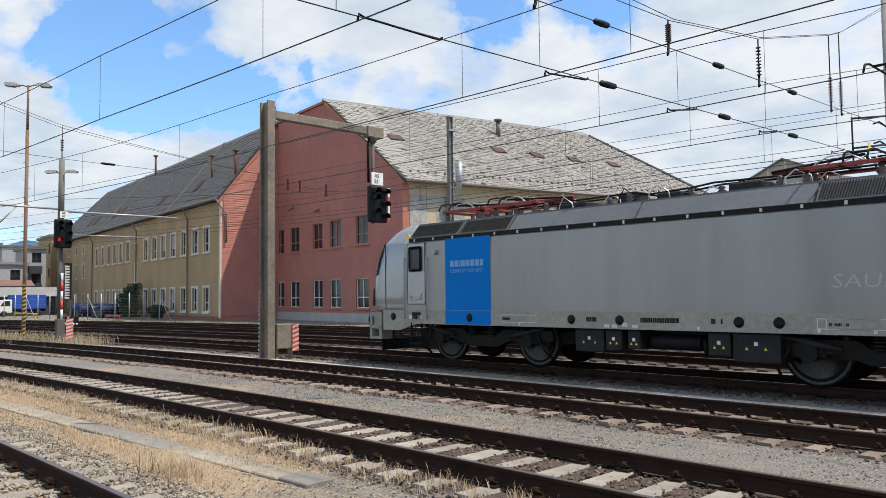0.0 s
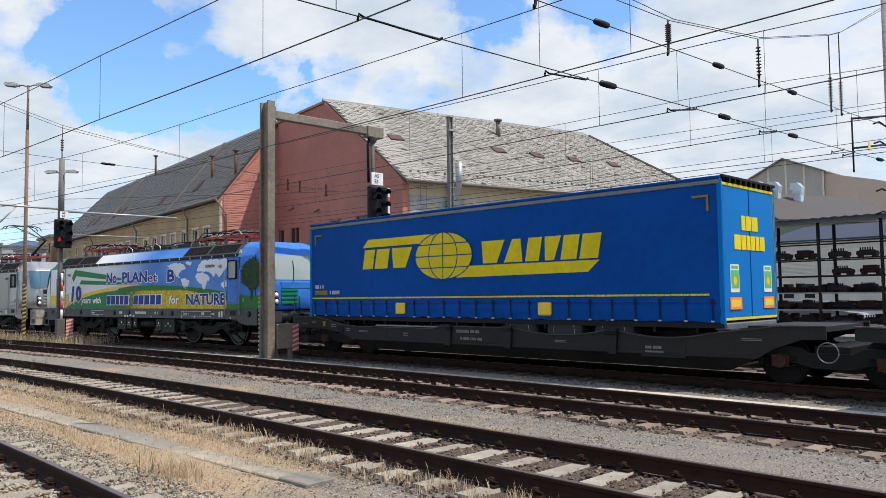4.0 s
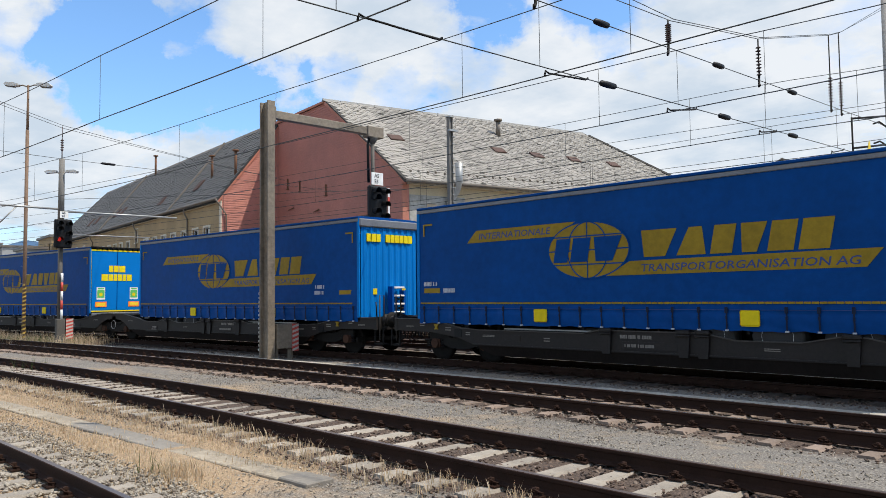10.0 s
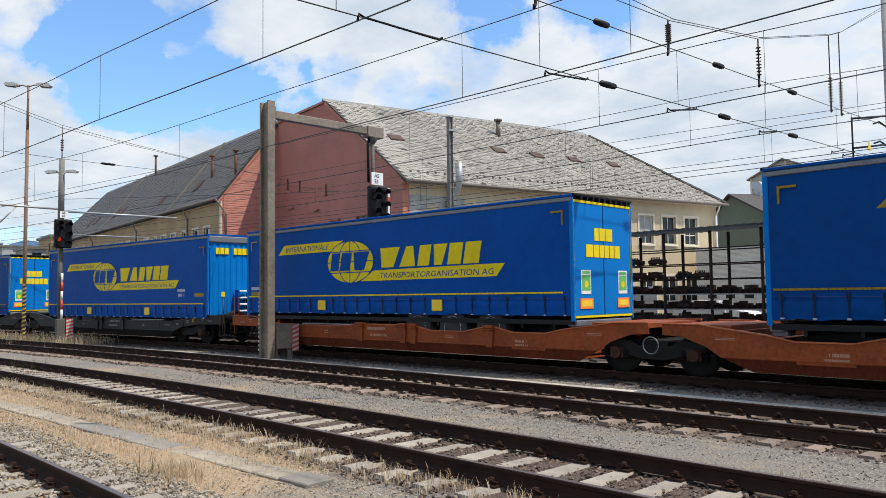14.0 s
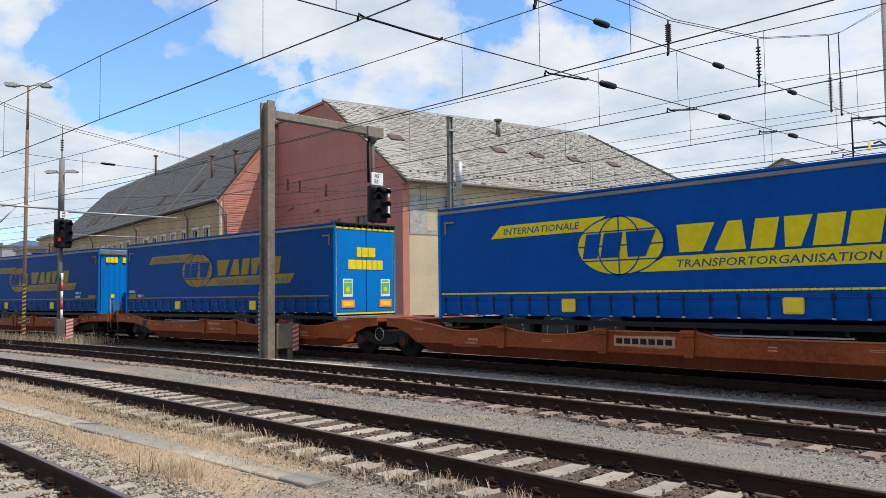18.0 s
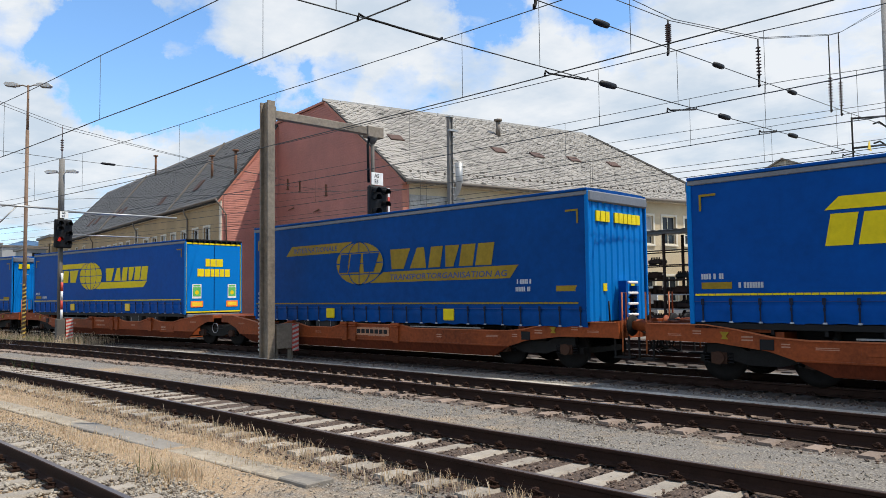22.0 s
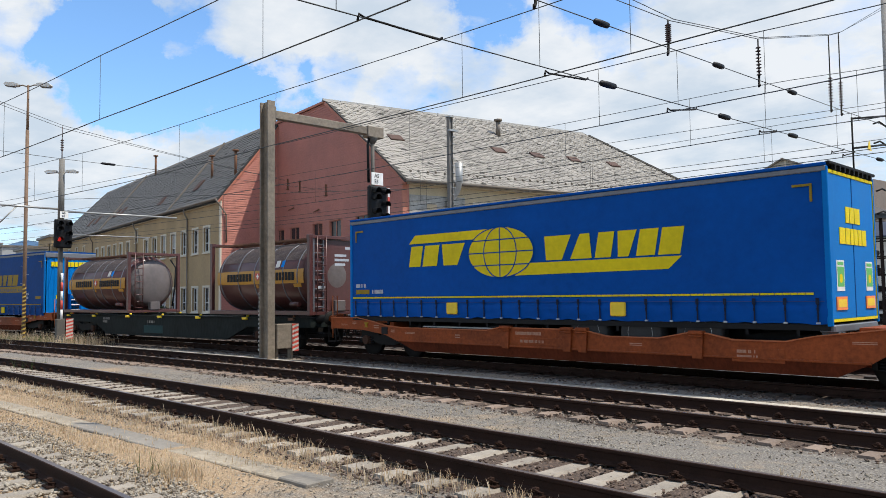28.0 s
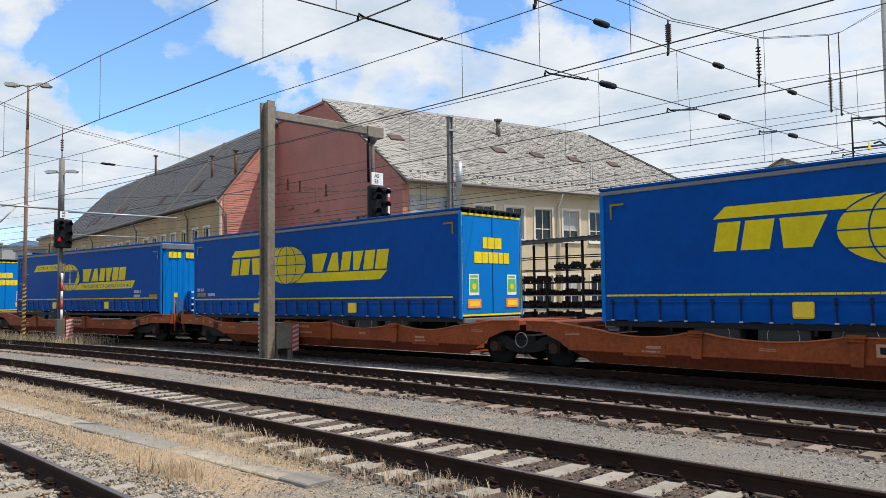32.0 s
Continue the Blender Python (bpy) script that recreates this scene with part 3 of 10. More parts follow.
def window(parent, x0, x1, z0, z1, mat_frame, trim=None, lights=2, blind=0.0, out=-1, plane="xz", off=0.0, depth=0.14, trim_w=0.22):
    """A window in an opening: reveal frame, mullion and transom, panes, and a flat surround. plane yz is for the gable."""
    sw = Matrix() if plane == "xz" else Matrix(((0, 1, 0, off), (1, 0, 0, 0), (0, 0, 1, 0), (0, 0, 0, 1)))
    if plane == "xz":
        sw = Matrix.Translation((0, off, 0))
    o = out
    fr = bmesh.new()
    ya, yb = sorted((-o * depth, -o * (depth + 0.08)))
    t = 0.065
    for a, b, c, d in ((x0, x0 + t, z0, z1), (x1 - t, x1, z0, z1), (x0 + t, x1 - t, z0, z0 + t), (x0 + t, x1 - t, z1 - t, z1)):
        box(fr, a, b, ya, yb, c, d, m=sw)
    bars = []
    for k in range(1, lights):
        xm = x0 + (x1 - x0) * k / lights
        bars.append(bmesh.new())
        box(bars[-1], xm - 0.03, xm + 0.03, ya, yb, z0 + t, z1 - t, m=sw)
    zm = z0 + (z1 - z0) * 0.36
    bars.append(bmesh.new())
    box(bars[-1], x0 + t, x1 - t, ya + 0.006, yb - 0.006, zm - 0.035, zm + 0.035, m=sw)
    bmesh.ops.remove_doubles(fr, verts=fr.verts[:], dist=0.0005)
    w = part("window", fr, mat_frame, parent)
    for bar in bars:
        part("glazing_bar", bar, mat_frame, w)
    for k in range(lights):
        for za, zb in ((z0 + t, zm - 0.035), (zm + 0.035, z1 - t)):
            pn = bmesh.new()
            pa, pb = x0 + t + (x1 - x0 - 2 * t) * k / lights, x0 + t + (x1 - x0 - 2 * t) * (k + 1) / lights
            y = sorted((-o * (depth + 0.05), -o * (depth + 0.06)))
            box(pn, pa, pb, y[0], y[1], za, zb, m=sw)
            part("pane", pn, M_CURTAIN if blind and za > zm - 0.1 and blind > 0.5 else M_GLASS, w)
    if trim:
        tr = bmesh.new()
        y = sorted((o * 0.002, o * 0.05))
        q = trim_w
        for a, b, c, d in ((x0 - q, x0, z0 - q, z1 + q), (x1, x1 + q, z0 - q, z1 + q), (x0, x1, z1, z1 + q), (x0, x1, z0 - q, z0)):
            box(tr, a, b, y[0], y[1], c, d, m=sw)
        y = sorted((o * 0.05, o * 0.14))
        box(tr, x0 - q, x1 + q, y[0], y[1], z0 - q - 0.02, z0 - q + 0.06, m=sw)
        part("surround", tr, trim, w, "pale stone surround and sill")
    return w


def slope(parent, o, along, up, w0, w1, h, mat, thick=0.18, cut0=0.0, cut1=0.0):
    """A roof plane in its own axes: x along, y up the slope; cut0 and cut1 draw in the ends at the top (hips)."""
    along, up = Vector(along).normalized(), Vector(up).normalized()
    nrm = along.cross(up)
    m = Matrix(((along.x, up.x, nrm.x, o[0]), (along.y, up.y, nrm.y, o[1]), (along.z, up.z, nrm.z, o[2]), (0, 0, 0, 1)))
    bm = bmesh.new()
    prism(bm, [(w0, 0), (w1, 0), (w1 - cut1, h), (w0 + cut0, h)], -thick, 0, plane="xy")
    return part("roof", bm, mat, parent, at=m), m


def slate_stops(base, vary=1.0):
    return [tuple(c * (0.93 + (k - 0.93) * vary) * 1.45 for c in base) for k in (0.62, 1.05, 0.84, 1.2, 0.74, 0.95)]


def slates(roof, w0, w1, h, cut0, cut1, tw, th, mat, singles=0.0, seed=1):
    """Overlapping slates with clipped lower corners, laid in staggered rows on a roof plane; those with x below singles are pieces of their own."""
    rng = random.Random(seed)

    def one(lift, skew, cut):
        a = tw * 0.5 - 0.012
        return [(-a, th * 0.30, lift), (-a * cut, 0.0, lift), (a * cut, 0.0 + skew, lift), (a, th * 0.30 + skew, lift), (a, th * 1.25, 0.008), (-a, th * 1.25, 0.008),
                (-a, th * 0.30, 0.0), (-a * cut, 0.0, 0.0), (a * cut, skew, 0.0), (a, th * 0.30 + skew, 0.0)]
    faces = [(0, 1, 2, 3, 4, 5), (6, 7, 1, 0), (7, 8, 2, 1), (8, 9, 3, 2), (5, 6, 0), (9, 4, 3)]
    kinds = [one(0.022 + 0.008 * k, 0.02 * (k % 3) - 0.02, 0.55 + 0.06 * (k % 4)) for k in range(6)]
    shared = []
    if singles:
        for c in kinds:
            me = bpy.data.meshes.new("slate")
            me.from_pydata(c, [], faces)
            me.materials.append(mat)
            shared.append(me)
    V, F = [], []
    row = 0
    while (row + 1.3) * th < h:
        y = row * th + 0.02
        x = w0 + min(cut0, 0.0) + (tw / 2 if row % 2 else 0.0) + 0.3
        while x < w1 - tw * 0.4:
            mid = y + th
            inside = x - tw * 0.5 > w0 + cut0 * mid / h and x + tw * 0.5 < w1 - cut1 * mid / h
            if inside and rng.random() > 0.012:
                k = rng.randrange(6)
                dx, dy = rng.uniform(-0.015, 0.015), rng.uniform(-0.02, 0.02)
                if x < singles and len(roof.children) < 300:
                    part("slate", shared[k], None, roof, at=Matrix.Translation((x + dx, y + dy, 0.004)))
                else:
                    o = len(V)
                    V += [(x + dx + c[0], y + dy + c[1], c[2] + 0.004) for c in kinds[k]]
                    F += [[o + i for i in f] for f in faces]
            x += tw
        row += 1
    me = bpy.data.meshes.new("slates")
    me.from_pydata(V, [], F)
    me.materials.append(mat)
    tagged(part("slate_cover", me, None, roof, "uneven weathered slates in staggered rows"), kind="stuff")


def skylight(parent, m, x, y, w=1.0, h=0.9, open_=0.25):
    bm = bmesh.new()
    box(bm, x - w / 2, x + w / 2, y - h / 2, y + h / 2, 0.0, 0.12)
    f = part("skylight", bm, M_HATCH, parent, "small rust-brown roof hatch")
    f.matrix_basis = m
    bm = bmesh.new()
    box(bm, x - w / 2 + 0.08, x + w / 2 - 0.08, y - h / 2 + 0.08, y + h / 2 - 0.08, 0.125, 0.135)
    part("pane", bm, M_HATCH, f)


def cladding(parent, poly_width, z0, z1, holes, at, step=0.20, mat=None):
    """Overlapping boards on a wall in the plane x = 0 that faces -x; poly_width(z) gives the run of y at a height."""
    bm = bmesh.new()
    z = z0
    k = 0
    while z < z1:
        a, b = poly_width(z + step)
        cuts = sorted([(h[0], h[1]) for h in holes if h[2] < z + step * 0.5 < h[3]])
        x = a
        runs = []
        for c, d in cuts:
            if c > x:
                runs.append((x, c))
            x = max(x, d)
        if b > x:
            runs.append((x, b))
        for c, d in runs:
            vs = [bm.verts.new(v) for v in ((-0.060, c, z), (-0.060, d, z), (-0.022, d, z + step), (-0.022, c, z + step), (0, c, z), (0, d, z), (0, d, z + step), (0, c, z + step))]
            for q in ((0, 1, 2, 3), (0, 4, 5, 1), (3, 2, 6, 7), (0, 3, 7, 4), (1, 5, 6, 2)):
                bm.faces.new([vs[i] for i in q])
        z += step
        k += 1
    ob = part("board_cladding", bm, mat or M_CLAD, parent, "weathered red cladding boards", at=at)
    return tagged(ob, kind="stuff")


def downpipe(parent, pts, r=0.07, mat=None):
    bm = bmesh.new()
    pipe(bm, pts, r, 8)
    return part("downpipe", bm, mat or M_ZINC, parent)


def wing_one():
    """The long yellow wing: facade towards the tracks, a boarded gable at its near end."""
    LEN, EAVE, RIDGE, DEEP = 68.0, 10.37, 17.5, 11.2
    d = Vector((0.994, -0.11, 0)).normalized()
    o = Vector((-60.0, 31.84, 0)) - d * LEN
    h = thing("depot_wing", "long yellow stucco depot wing with a steep slate roof", "building", frame2(o, d))
    near = [3.35, 6.14, 9.12, 12.15, 15.03, 17.9, 20.75]
    mid = [27.4, 30.2, 32.8, 35.4, 38.1, 41.0]
    far = [47.8, 52.0, 56.4, 60.6, 64.6]
    wins = []
    for x in near:
        wins += [(LEN - x - 0.68, LEN - x + 0.68, 5.80, 7.95), (LEN - x - 0.68, LEN - x + 0.68, 0.55, 2.65)]
    for x in mid:
        wins += [(LEN - x - 0.6, LEN - x + 0.6, 5.95, 8.1), (LEN - x - 0.6, LEN - x + 0.6, 0.65, 2.7)]
    for x in far:
        wins += [(LEN - x - 0.5, LEN - x + 0.5, 7.85, 8.8), (LEN - x - 0.5, LEN - x + 0.5, 4.6, 6.4), (LEN - x - 0.5, LEN - x + 0.5, 0.7, 2.4)]
    wins += [(LEN - 24.6, LEN - 23.7, 7.9, 9.3), (LEN - 24.6, LEN - 23.7, 3.6, 5.6)]
    bm = bmesh.new()
    wall_with_openings(bm, 0, LEN - 0.25, BASE, EAVE, wins, 0.0, 0.45)
    part("wall", bm, M_STUCCO, h, "ochre stucco wall")
    bm = bmesh.new()
    box(bm, 0, 0.4, 0.45, DEEP, BASE, EAVE)
    box(bm, 0.4, LEN - 0.3, DEEP - 0.4, DEEP, BASE, EAVE)
    part("wall", bm, M_STUCCO, h)
    bm = bmesh.new()
    prism(bm, [(0.0, BASE), (DEEP, BASE), (DEEP, EAVE), (DEEP / 2, RIDGE), (0.0, EAVE)], LEN - 0.25, LEN, plane="yz")
    part("gable_wall", bm, M_CLAD, h, "red boarded gable wall")
    slope_dy = (RIDGE - EAVE) / (DEEP / 2)
    m = Matrix.Translation((LEN, 0, 0)) @ Matrix.Diagonal((-1, 1, 1, 1))
    cb = cladding(h, lambda z: (0.0, DEEP) if z < EAVE else ((z - EAVE) / slope_dy, DEEP - (z - EAVE) / slope_dy), 0.2, RIDGE - 0.3, [], None)
    cb.data.transform(m)
    bm = bmesh.new()
    box(bm, LEN - 0.3, LEN + 0.06, -0.10, 0.0, 0.0, EAVE - 0.4)
    part("corner_strip", bm, M_TRIM, h, "white corner strip")
    bm = bmesh.new()
    for s in (0, 1):
        y0, y1 = (-0.35, DEEP / 2) if s == 0 else (DEEP + 0.35, DEEP / 2)
        z0 = EAVE - 0.35 * slope_dy
        prism(bm, [(y0, z0 - 0.22), (y1, RIDGE - 0.22), (y1, RIDGE + 0.02), (y0, z0 + 0.02)], LEN + 0.07, LEN + 0.16, plane="yz")
    part("barge_board", bm, M_CLADTRIM, h, "orange-red barge boards")
    run = math.hypot(DEEP / 2, RIDGE - EAVE)
    over = 0.7
    up = Vector((0, DEEP / 2, RIDGE - EAVE)).normalized()
    o1 = Vector((0, 0, EAVE)) - up * over + Vector((0, -0.05, 0.12))
    rf, mr = slope(h, o1, (1, 0, 0), up, -0.6, LEN + 0.1, run + over, M_ROOF_A, 0.18, 9.5, 0.0)
    slates(rf, -0.6, LEN + 0.1, run + over, 9.5, 0.0, 0.55, 0.34, island_material("dark_slates", slate_stops((0.112, 0.108, 0.102), 0.5), 0.75), 0.0, 3)
    up2 = Vector((0, -DEEP / 2, RIDGE - EAVE)).normalized()
    o2 = Vector((0, DEEP, EAVE)) - up2 * over + Vector((0, 0.05, 0.12))
    slope(h, o2, (-1, 0, 0), up2, -(LEN + 0.1), 0.6, run + over, M_ROOF_A, 0.18, 0.0, 9.5)
    up3 = Vector((9.0, 0, RIDGE - EAVE)).normalized()
    slope(h, Vector((-0.6, DEEP / 2, EAVE - 0.3)), (0, -1, 0), up3, -DEEP / 2 - 0.6, DEEP / 2 + 0.6, 11.4, M_ROOF_A, 0.18, DEEP / 2 + 0.5, DEEP / 2 + 0.5)
    for k in range(40):                                        # ridge tiles
        bm = bmesh.new()
        x0 = 9.3 + k * 1.47
        prism(bm, [(DEEP / 2 - 0.22, RIDGE - 0.05), (DEEP / 2, RIDGE + 0.22), (DEEP / 2 + 0.22, RIDGE - 0.05)], x0, x0 + 1.40, plane="yz")
        part("ridge_tile", bm, M_ZINC, h)
    for xx, yy in ((LEN - 9.3, 3.2), (LEN - 18.9, 2.6), (LEN - 34.5, 3.0), (LEN - 37.0, 3.0), (LEN - 39.6, 3.0), (LEN - 46, 2.8), (LEN - 49.5, 2.8)):
        skylight(h, mr, xx, yy, 1.1, 1.3)
    for xx, yy, hh in ((LEN - 7.2, 3.9, 2.0), (LEN + 0.02 - 0.6, 3.2, 2.0), (LEN - 34.2, 9.0, 2.4)):
        p = mr @ Vector((xx, yy, 0))
        bm = bmesh.new()
        tube(bm, p + Vector((0, 0, -0.2)), p + Vector((0, 0, hh)), 0.13, 8)
        tube(bm, p + Vector((0, 0, hh)), p + Vector((0, 0, hh + 0.12)), 0.3, 8)
        part("vent_pipe", bm, M_RUST, h)
    for xa, xb in ((13.1, 13.1), (39.0, 39.0)):                        # copings from ridge to eaves
        bm = bmesh.new()
        p, q = Vector((LEN - xa, run + over, 0)), Vector((LEN - xb, 0.2, 0))
        d2 = (q - p).normalized()
        n2 = Vector((-d2.y, d2.x, 0))
        vs = []
        for c in (p, q):
            for off, zz in ((-0.13, 0.0), (-0.13, 0.17), (0.13, 0.17), (0.13, 0.0)):
                vs.append(bm.verts.new(mr @ (c + n2 * off + Vector((0, 0, zz)))))
        for k in range(4):
            bm.faces.new((vs[k], vs[(k + 1) % 4], vs[4 + (k + 1) % 4], vs[4 + k]))
        bm.faces.new(vs[:4]); bm.faces.new(vs[4:])
        part("coping", bm, M_ZINC, h, "dark sheet-metal coping")
    bm = bmesh.new()
    tube(bm, (0, -0.55, EAVE - 0.28), (LEN + 0.1, -0.55, EAVE - 0.28), 0.1, 8)
    part("gutter", bm, M_ZINC, h)
    bm = bmesh.new()
    box(bm, 0, LEN - 0.31, -0.28, -0.003, EAVE - 0.55, EAVE - 0.15)
    part("cornice", bm, M_TRIM, h, "pale moulded cornice")
    bm = bmesh.new()
    box(bm, 0, LEN - 0.31, -0.1, -0.003, BASE, 0.15)
    part("plinth", bm, material("rust_red_plinth", (0.26, 0.12, 0.09), 0.9, 0, 0.7, 1.2, 15, 1, 0.2), h)
    for x in (8.0, 24.0, 43.0):
        X = LEN - x
        downpipe(h, [(X, -0.5, EAVE - 0.35), (X, -0.35, EAVE - 0.9), (X, -0.12, EAVE - 1.3), (X, -0.12, 0.4), (X + 0.5, -0.3, 0.05)])
    downpipe(h, [(LEN + 0.05, -0.5, EAVE - 0.35), (LEN + 0.18, -0.3, EAVE - 0.7), (LEN + 0.2, 0.35, EAVE - 1.6), (LEN + 0.2, 0.35, 6.4)])
    rng = random.Random(4)
    for a, b, c, dd in wins:
        window(h, a, b, c, dd, M_WHITE if (b - a) > 1.3 else M_TRIM, M_TRIM, 2 if b - a > 1.1 else 1, rng.random() * 0.7, trim_w=0.17 if b - a > 1.1 else 0.12)
    return h


def wing_two():
    """The cross wing: boarded end towards the tracks, yellow facade along the yard."""
    LEN, EAVE, RIDGE, RUN, WIDE = 31.8, 9.78, 17.3, 11.1, 23.0
    SKEW = -0.08
    h = thing("depot_cross_wing", "red boarded depot end with a pale slate roof and yellow side", "building", frame2((-39.3, 34.2), (0.215, 0.977)))
    ends = [(4.57, 6.40), (8.65, 10.5), (11.70, 13.42), (15.89, 17.74), (18.90, 20.81)]
    gw = [(a, b, 0.85, 3.05) for a, b in ends] + [(a, b, 5.55, 7.65) for a, b in ends]
    bm = bmesh.new()
    box(bm, 0.06, 0.5, 0, WIDE, BASE, 0.86)
    # wall behind the boards, with the openings left free
    ys = sorted({0.0, WIDE, *[q for e in ends for q in e]})
    for a, b in zip(ys, ys[1:]):
        hole = any(e[0] < (a + b) / 2 < e[1] for e in ends)
        for z0, z1 in (((3.05, 5.55), (7.65, EAVE)) if hole else ((0.86, EAVE),)):
            box(bm, 0.06, 0.5, a, b, z0, z1)
    prism(bm, [(0, EAVE), (RUN, RIDGE), (WIDE, RIDGE), (WIDE, EAVE)], 0.06, 0.5, plane="yz")
    part("gable_wall", bm, M_CLAD, h, "red boarded end wall")
    s = (RIDGE - EAVE) / RUN
    cladding(h, lambda z: (0.0, WIDE) if z < EAVE else (max(0, (z - EAVE) / s), WIDE), 0.45, RIDGE - 0.15, gw, Matrix.Translation((0.06, 0, 0)))
    bm = bmesh.new()
    box(bm, -0.02, 0.06, 0, WIDE, BASE, 0.45)
    part("plinth", bm, M_PLINTH, h, "pale grey concrete plinth")
    bm = bmesh.new()
    prism(bm, [(-0.5, EAVE - 0.5 * s - 0.22), (RUN, RIDGE - 0.22), (RUN, RIDGE + 0.03), (-0.5, EAVE - 0.5 * s + 0.03)], -0.16, -0.03, plane="yz")
    box(bm, -0.14, -0.03, RUN, WIDE, RIDGE - 0.1, RIDGE + 0.08)
    part("barge_board", bm, M_CLADTRIM, h, "orange-red barge boards")
    bm = bmesh.new()
    box(bm, -0.08, 0.3, -0.12, 0.0, 0.2, EAVE - 0.4)
    part("corner_strip", bm, M_CLADTRIM, h, "rusty corner board")
    rng = random.Random(9)
    for k, (a, b, c, d) in enumerate(gw):
        window(h, a, b, c, d, M_WHITE if k < 5 else M_CLADTRIM, M_CLADTRIM, 2, 0.0, -1, "yz", 0.06, 0.05, 0.12)
    for k in (0, 1, 3, 5, 7):                                  # iron brackets and old ties left on the boards
        bm = bmesh.new()
        y = 18.0 - 2.35 * (k % 5) - (0.8 if k > 4 else 0)
        z = 11.6 - 0.45 * (k % 5) if k < 5 else 9.6 - 0.3 * (k % 4)
        if k < 5:
            box(bm, -0.12, -0.01, y - 0.03, y + 0.03, z - 0.6, z + 0.35)
            box(bm, -0.16, -0.01, y - 0.15, y + 0.15, z - 0.58, z - 0.52)
        else:
            tube(bm, (-0.12, y - 0.5, z), (-0.12, y + 0.5, z - 0.1), 0.05, 6)
        part("iron_bracket", bm, M_RUST, h)
    lean = Matrix.Identity(4)                                  # end wall sheared out of square with the side to fit the camera's view
    lean[0][1] = SKEW
    for ob in h.children_recursive:
        ob.data.transform(lean)
    # side facade
    xs = [5.9 + 2.72 * k for k in range(9)]
    wins = [(x, x + 1.62, 5.8, 8.15) for x in xs] + [(x, x + 1.62, 0.95, 3.1) for x in xs]
    bm = bmesh.new()
    wall_with_openings(bm, 0.5, LEN, BASE, EAVE, wins, 0.0, 0.45)
    part("wall", bm, M_STUCCO_L, h, "pale yellow stucco wall")
    bm = bmesh.new()
    box(bm, LEN - 0.4, LEN, 0.45, WIDE, BASE, EAVE)
    box(bm, 0.5, LEN - 0.4, WIDE - 0.4, WIDE, BASE, EAVE)
    part("wall", bm, M_STUCCO_L, h)
    for a, b, c, d in wins:
        window(h, a, b, c, d, M_TRIM, M_TRIM, 2, rng.random() * 0.9, trim_w=0.17)
    bm = bmesh.new()                                           # bare patch left where the plaster fell
    wall_with_openings(bm, 0.52, 5.0, 5.9, 8.6, [(1.9, 2.7, 6.2, 8.0)], -0.035, -0.003)
    part("bare_patch", bm, material("bare_masonry", (0.42, 0.40, 0.36), 0.95, 0, 0.5, 1.2, 5, 1.6, 0.8), h, "bare grey masonry patch")
    bm = bmesh.new()
    box(bm, 0.3, LEN + 0.1, -0.3, -0.003, EAVE - 0.5, EAVE - 0.2)
    part("cornice", bm, M_TRIM, h)
    run = math.hypot(RUN, RIDGE - EAVE)
    up = Vector((0, RUN, RIDGE - EAVE)).normalized()
    over = 0.75
    rf, mr = slope(h, Vector((0, 0, EAVE + 0.15)) - up * over, (1, 0, 0), up, -0.12, LEN + 0.7, run + over, M_ROOF_B, 0.2, SKEW * RUN, 6.0)
    slates(rf, -0.12, LEN + 0.7, run + over, SKEW * RUN, 6.0, 0.47, 0.31, island_material("pale_slates", slate_stops((0.262, 0.242, 0.212)), 0.8), 2.4, 5)
    slope(h, Vector((LEN + 0.75, WIDE / 2, EAVE - 0.1)), (0, 1, 0), Vector((-6.0, 0, RIDGE - EAVE)).normalized(), -WIDE / 2 - 0.7, WIDE / 2 + 0.7, 9.6, M_ROOF_B, 0.2, RUN, RUN)
    bm = bmesh.new()
    prism(bm, [(SKEW * RUN, RUN - 0.1), (LEN - 5.5, RUN - 0.1), (LEN - 5.5, WIDE), (SKEW * WIDE, WIDE)], RIDGE - 0.12, RIDGE, plane="xy")
    part("flat_roof", bm, M_ROOF_B, h)
    for k in range(-1, 17):
        bm = bmesh.new()
        x0 = 0.4 + k * 1.53
        prism(bm, [(RUN - 0.25, RIDGE - 0.02), (RUN, RIDGE + 0.24), (RUN + 0.25, RIDGE - 0.02)], x0, x0 + 1.46, plane="yz")
        part("ridge_tile", bm, M_SLATE, h)
    for xx, yi in ((2.4, 5.44), (11.8, 5.18), (15.6, 5.0), (19.6, 4.95), (24.1, 4.77)):
        skylight(h, mr, xx, yi * run / RUN + over, 1.15, 0.9)
    p = mr @ Vector((13.9, 8.1 * run / RUN + over, 0))
    bm = bmesh.new()
    tube(bm, p, p + Vector((0, 0, 1.3)), 0.2, 10)
    tube(bm, p + Vector((0, 0, 1.3)), p + Vector((0, 0, 1.45)), 0.36, 10)
    part("vent_pipe", bm, M_ZINC, h)
    for row, n in ((1.2, 40),):            # snow hooks and step irons
        bm = bmesh.new()
        for k in range(n):
            x = 0.8 + (LEN - 4) * k / n
            for v in box(bm, x, x + 0.10, row + 0.1 * (k % 2), row + 0.16 + 0.1 * (k % 2), 0.0, 0.16):
                v.co = mr @ v.co
        tagged(part("snow_guard", bm, M_ZINC, h), kind="stuff")
    bm = bmesh.new()
    tube(bm, (-0.1, -0.72, EAVE - 0.36), (LEN + 0.8, -0.72, EAVE - 0.36), 0.12, 8)
    part("gutter", bm, M_ZINC, h, "dark zinc gutter")
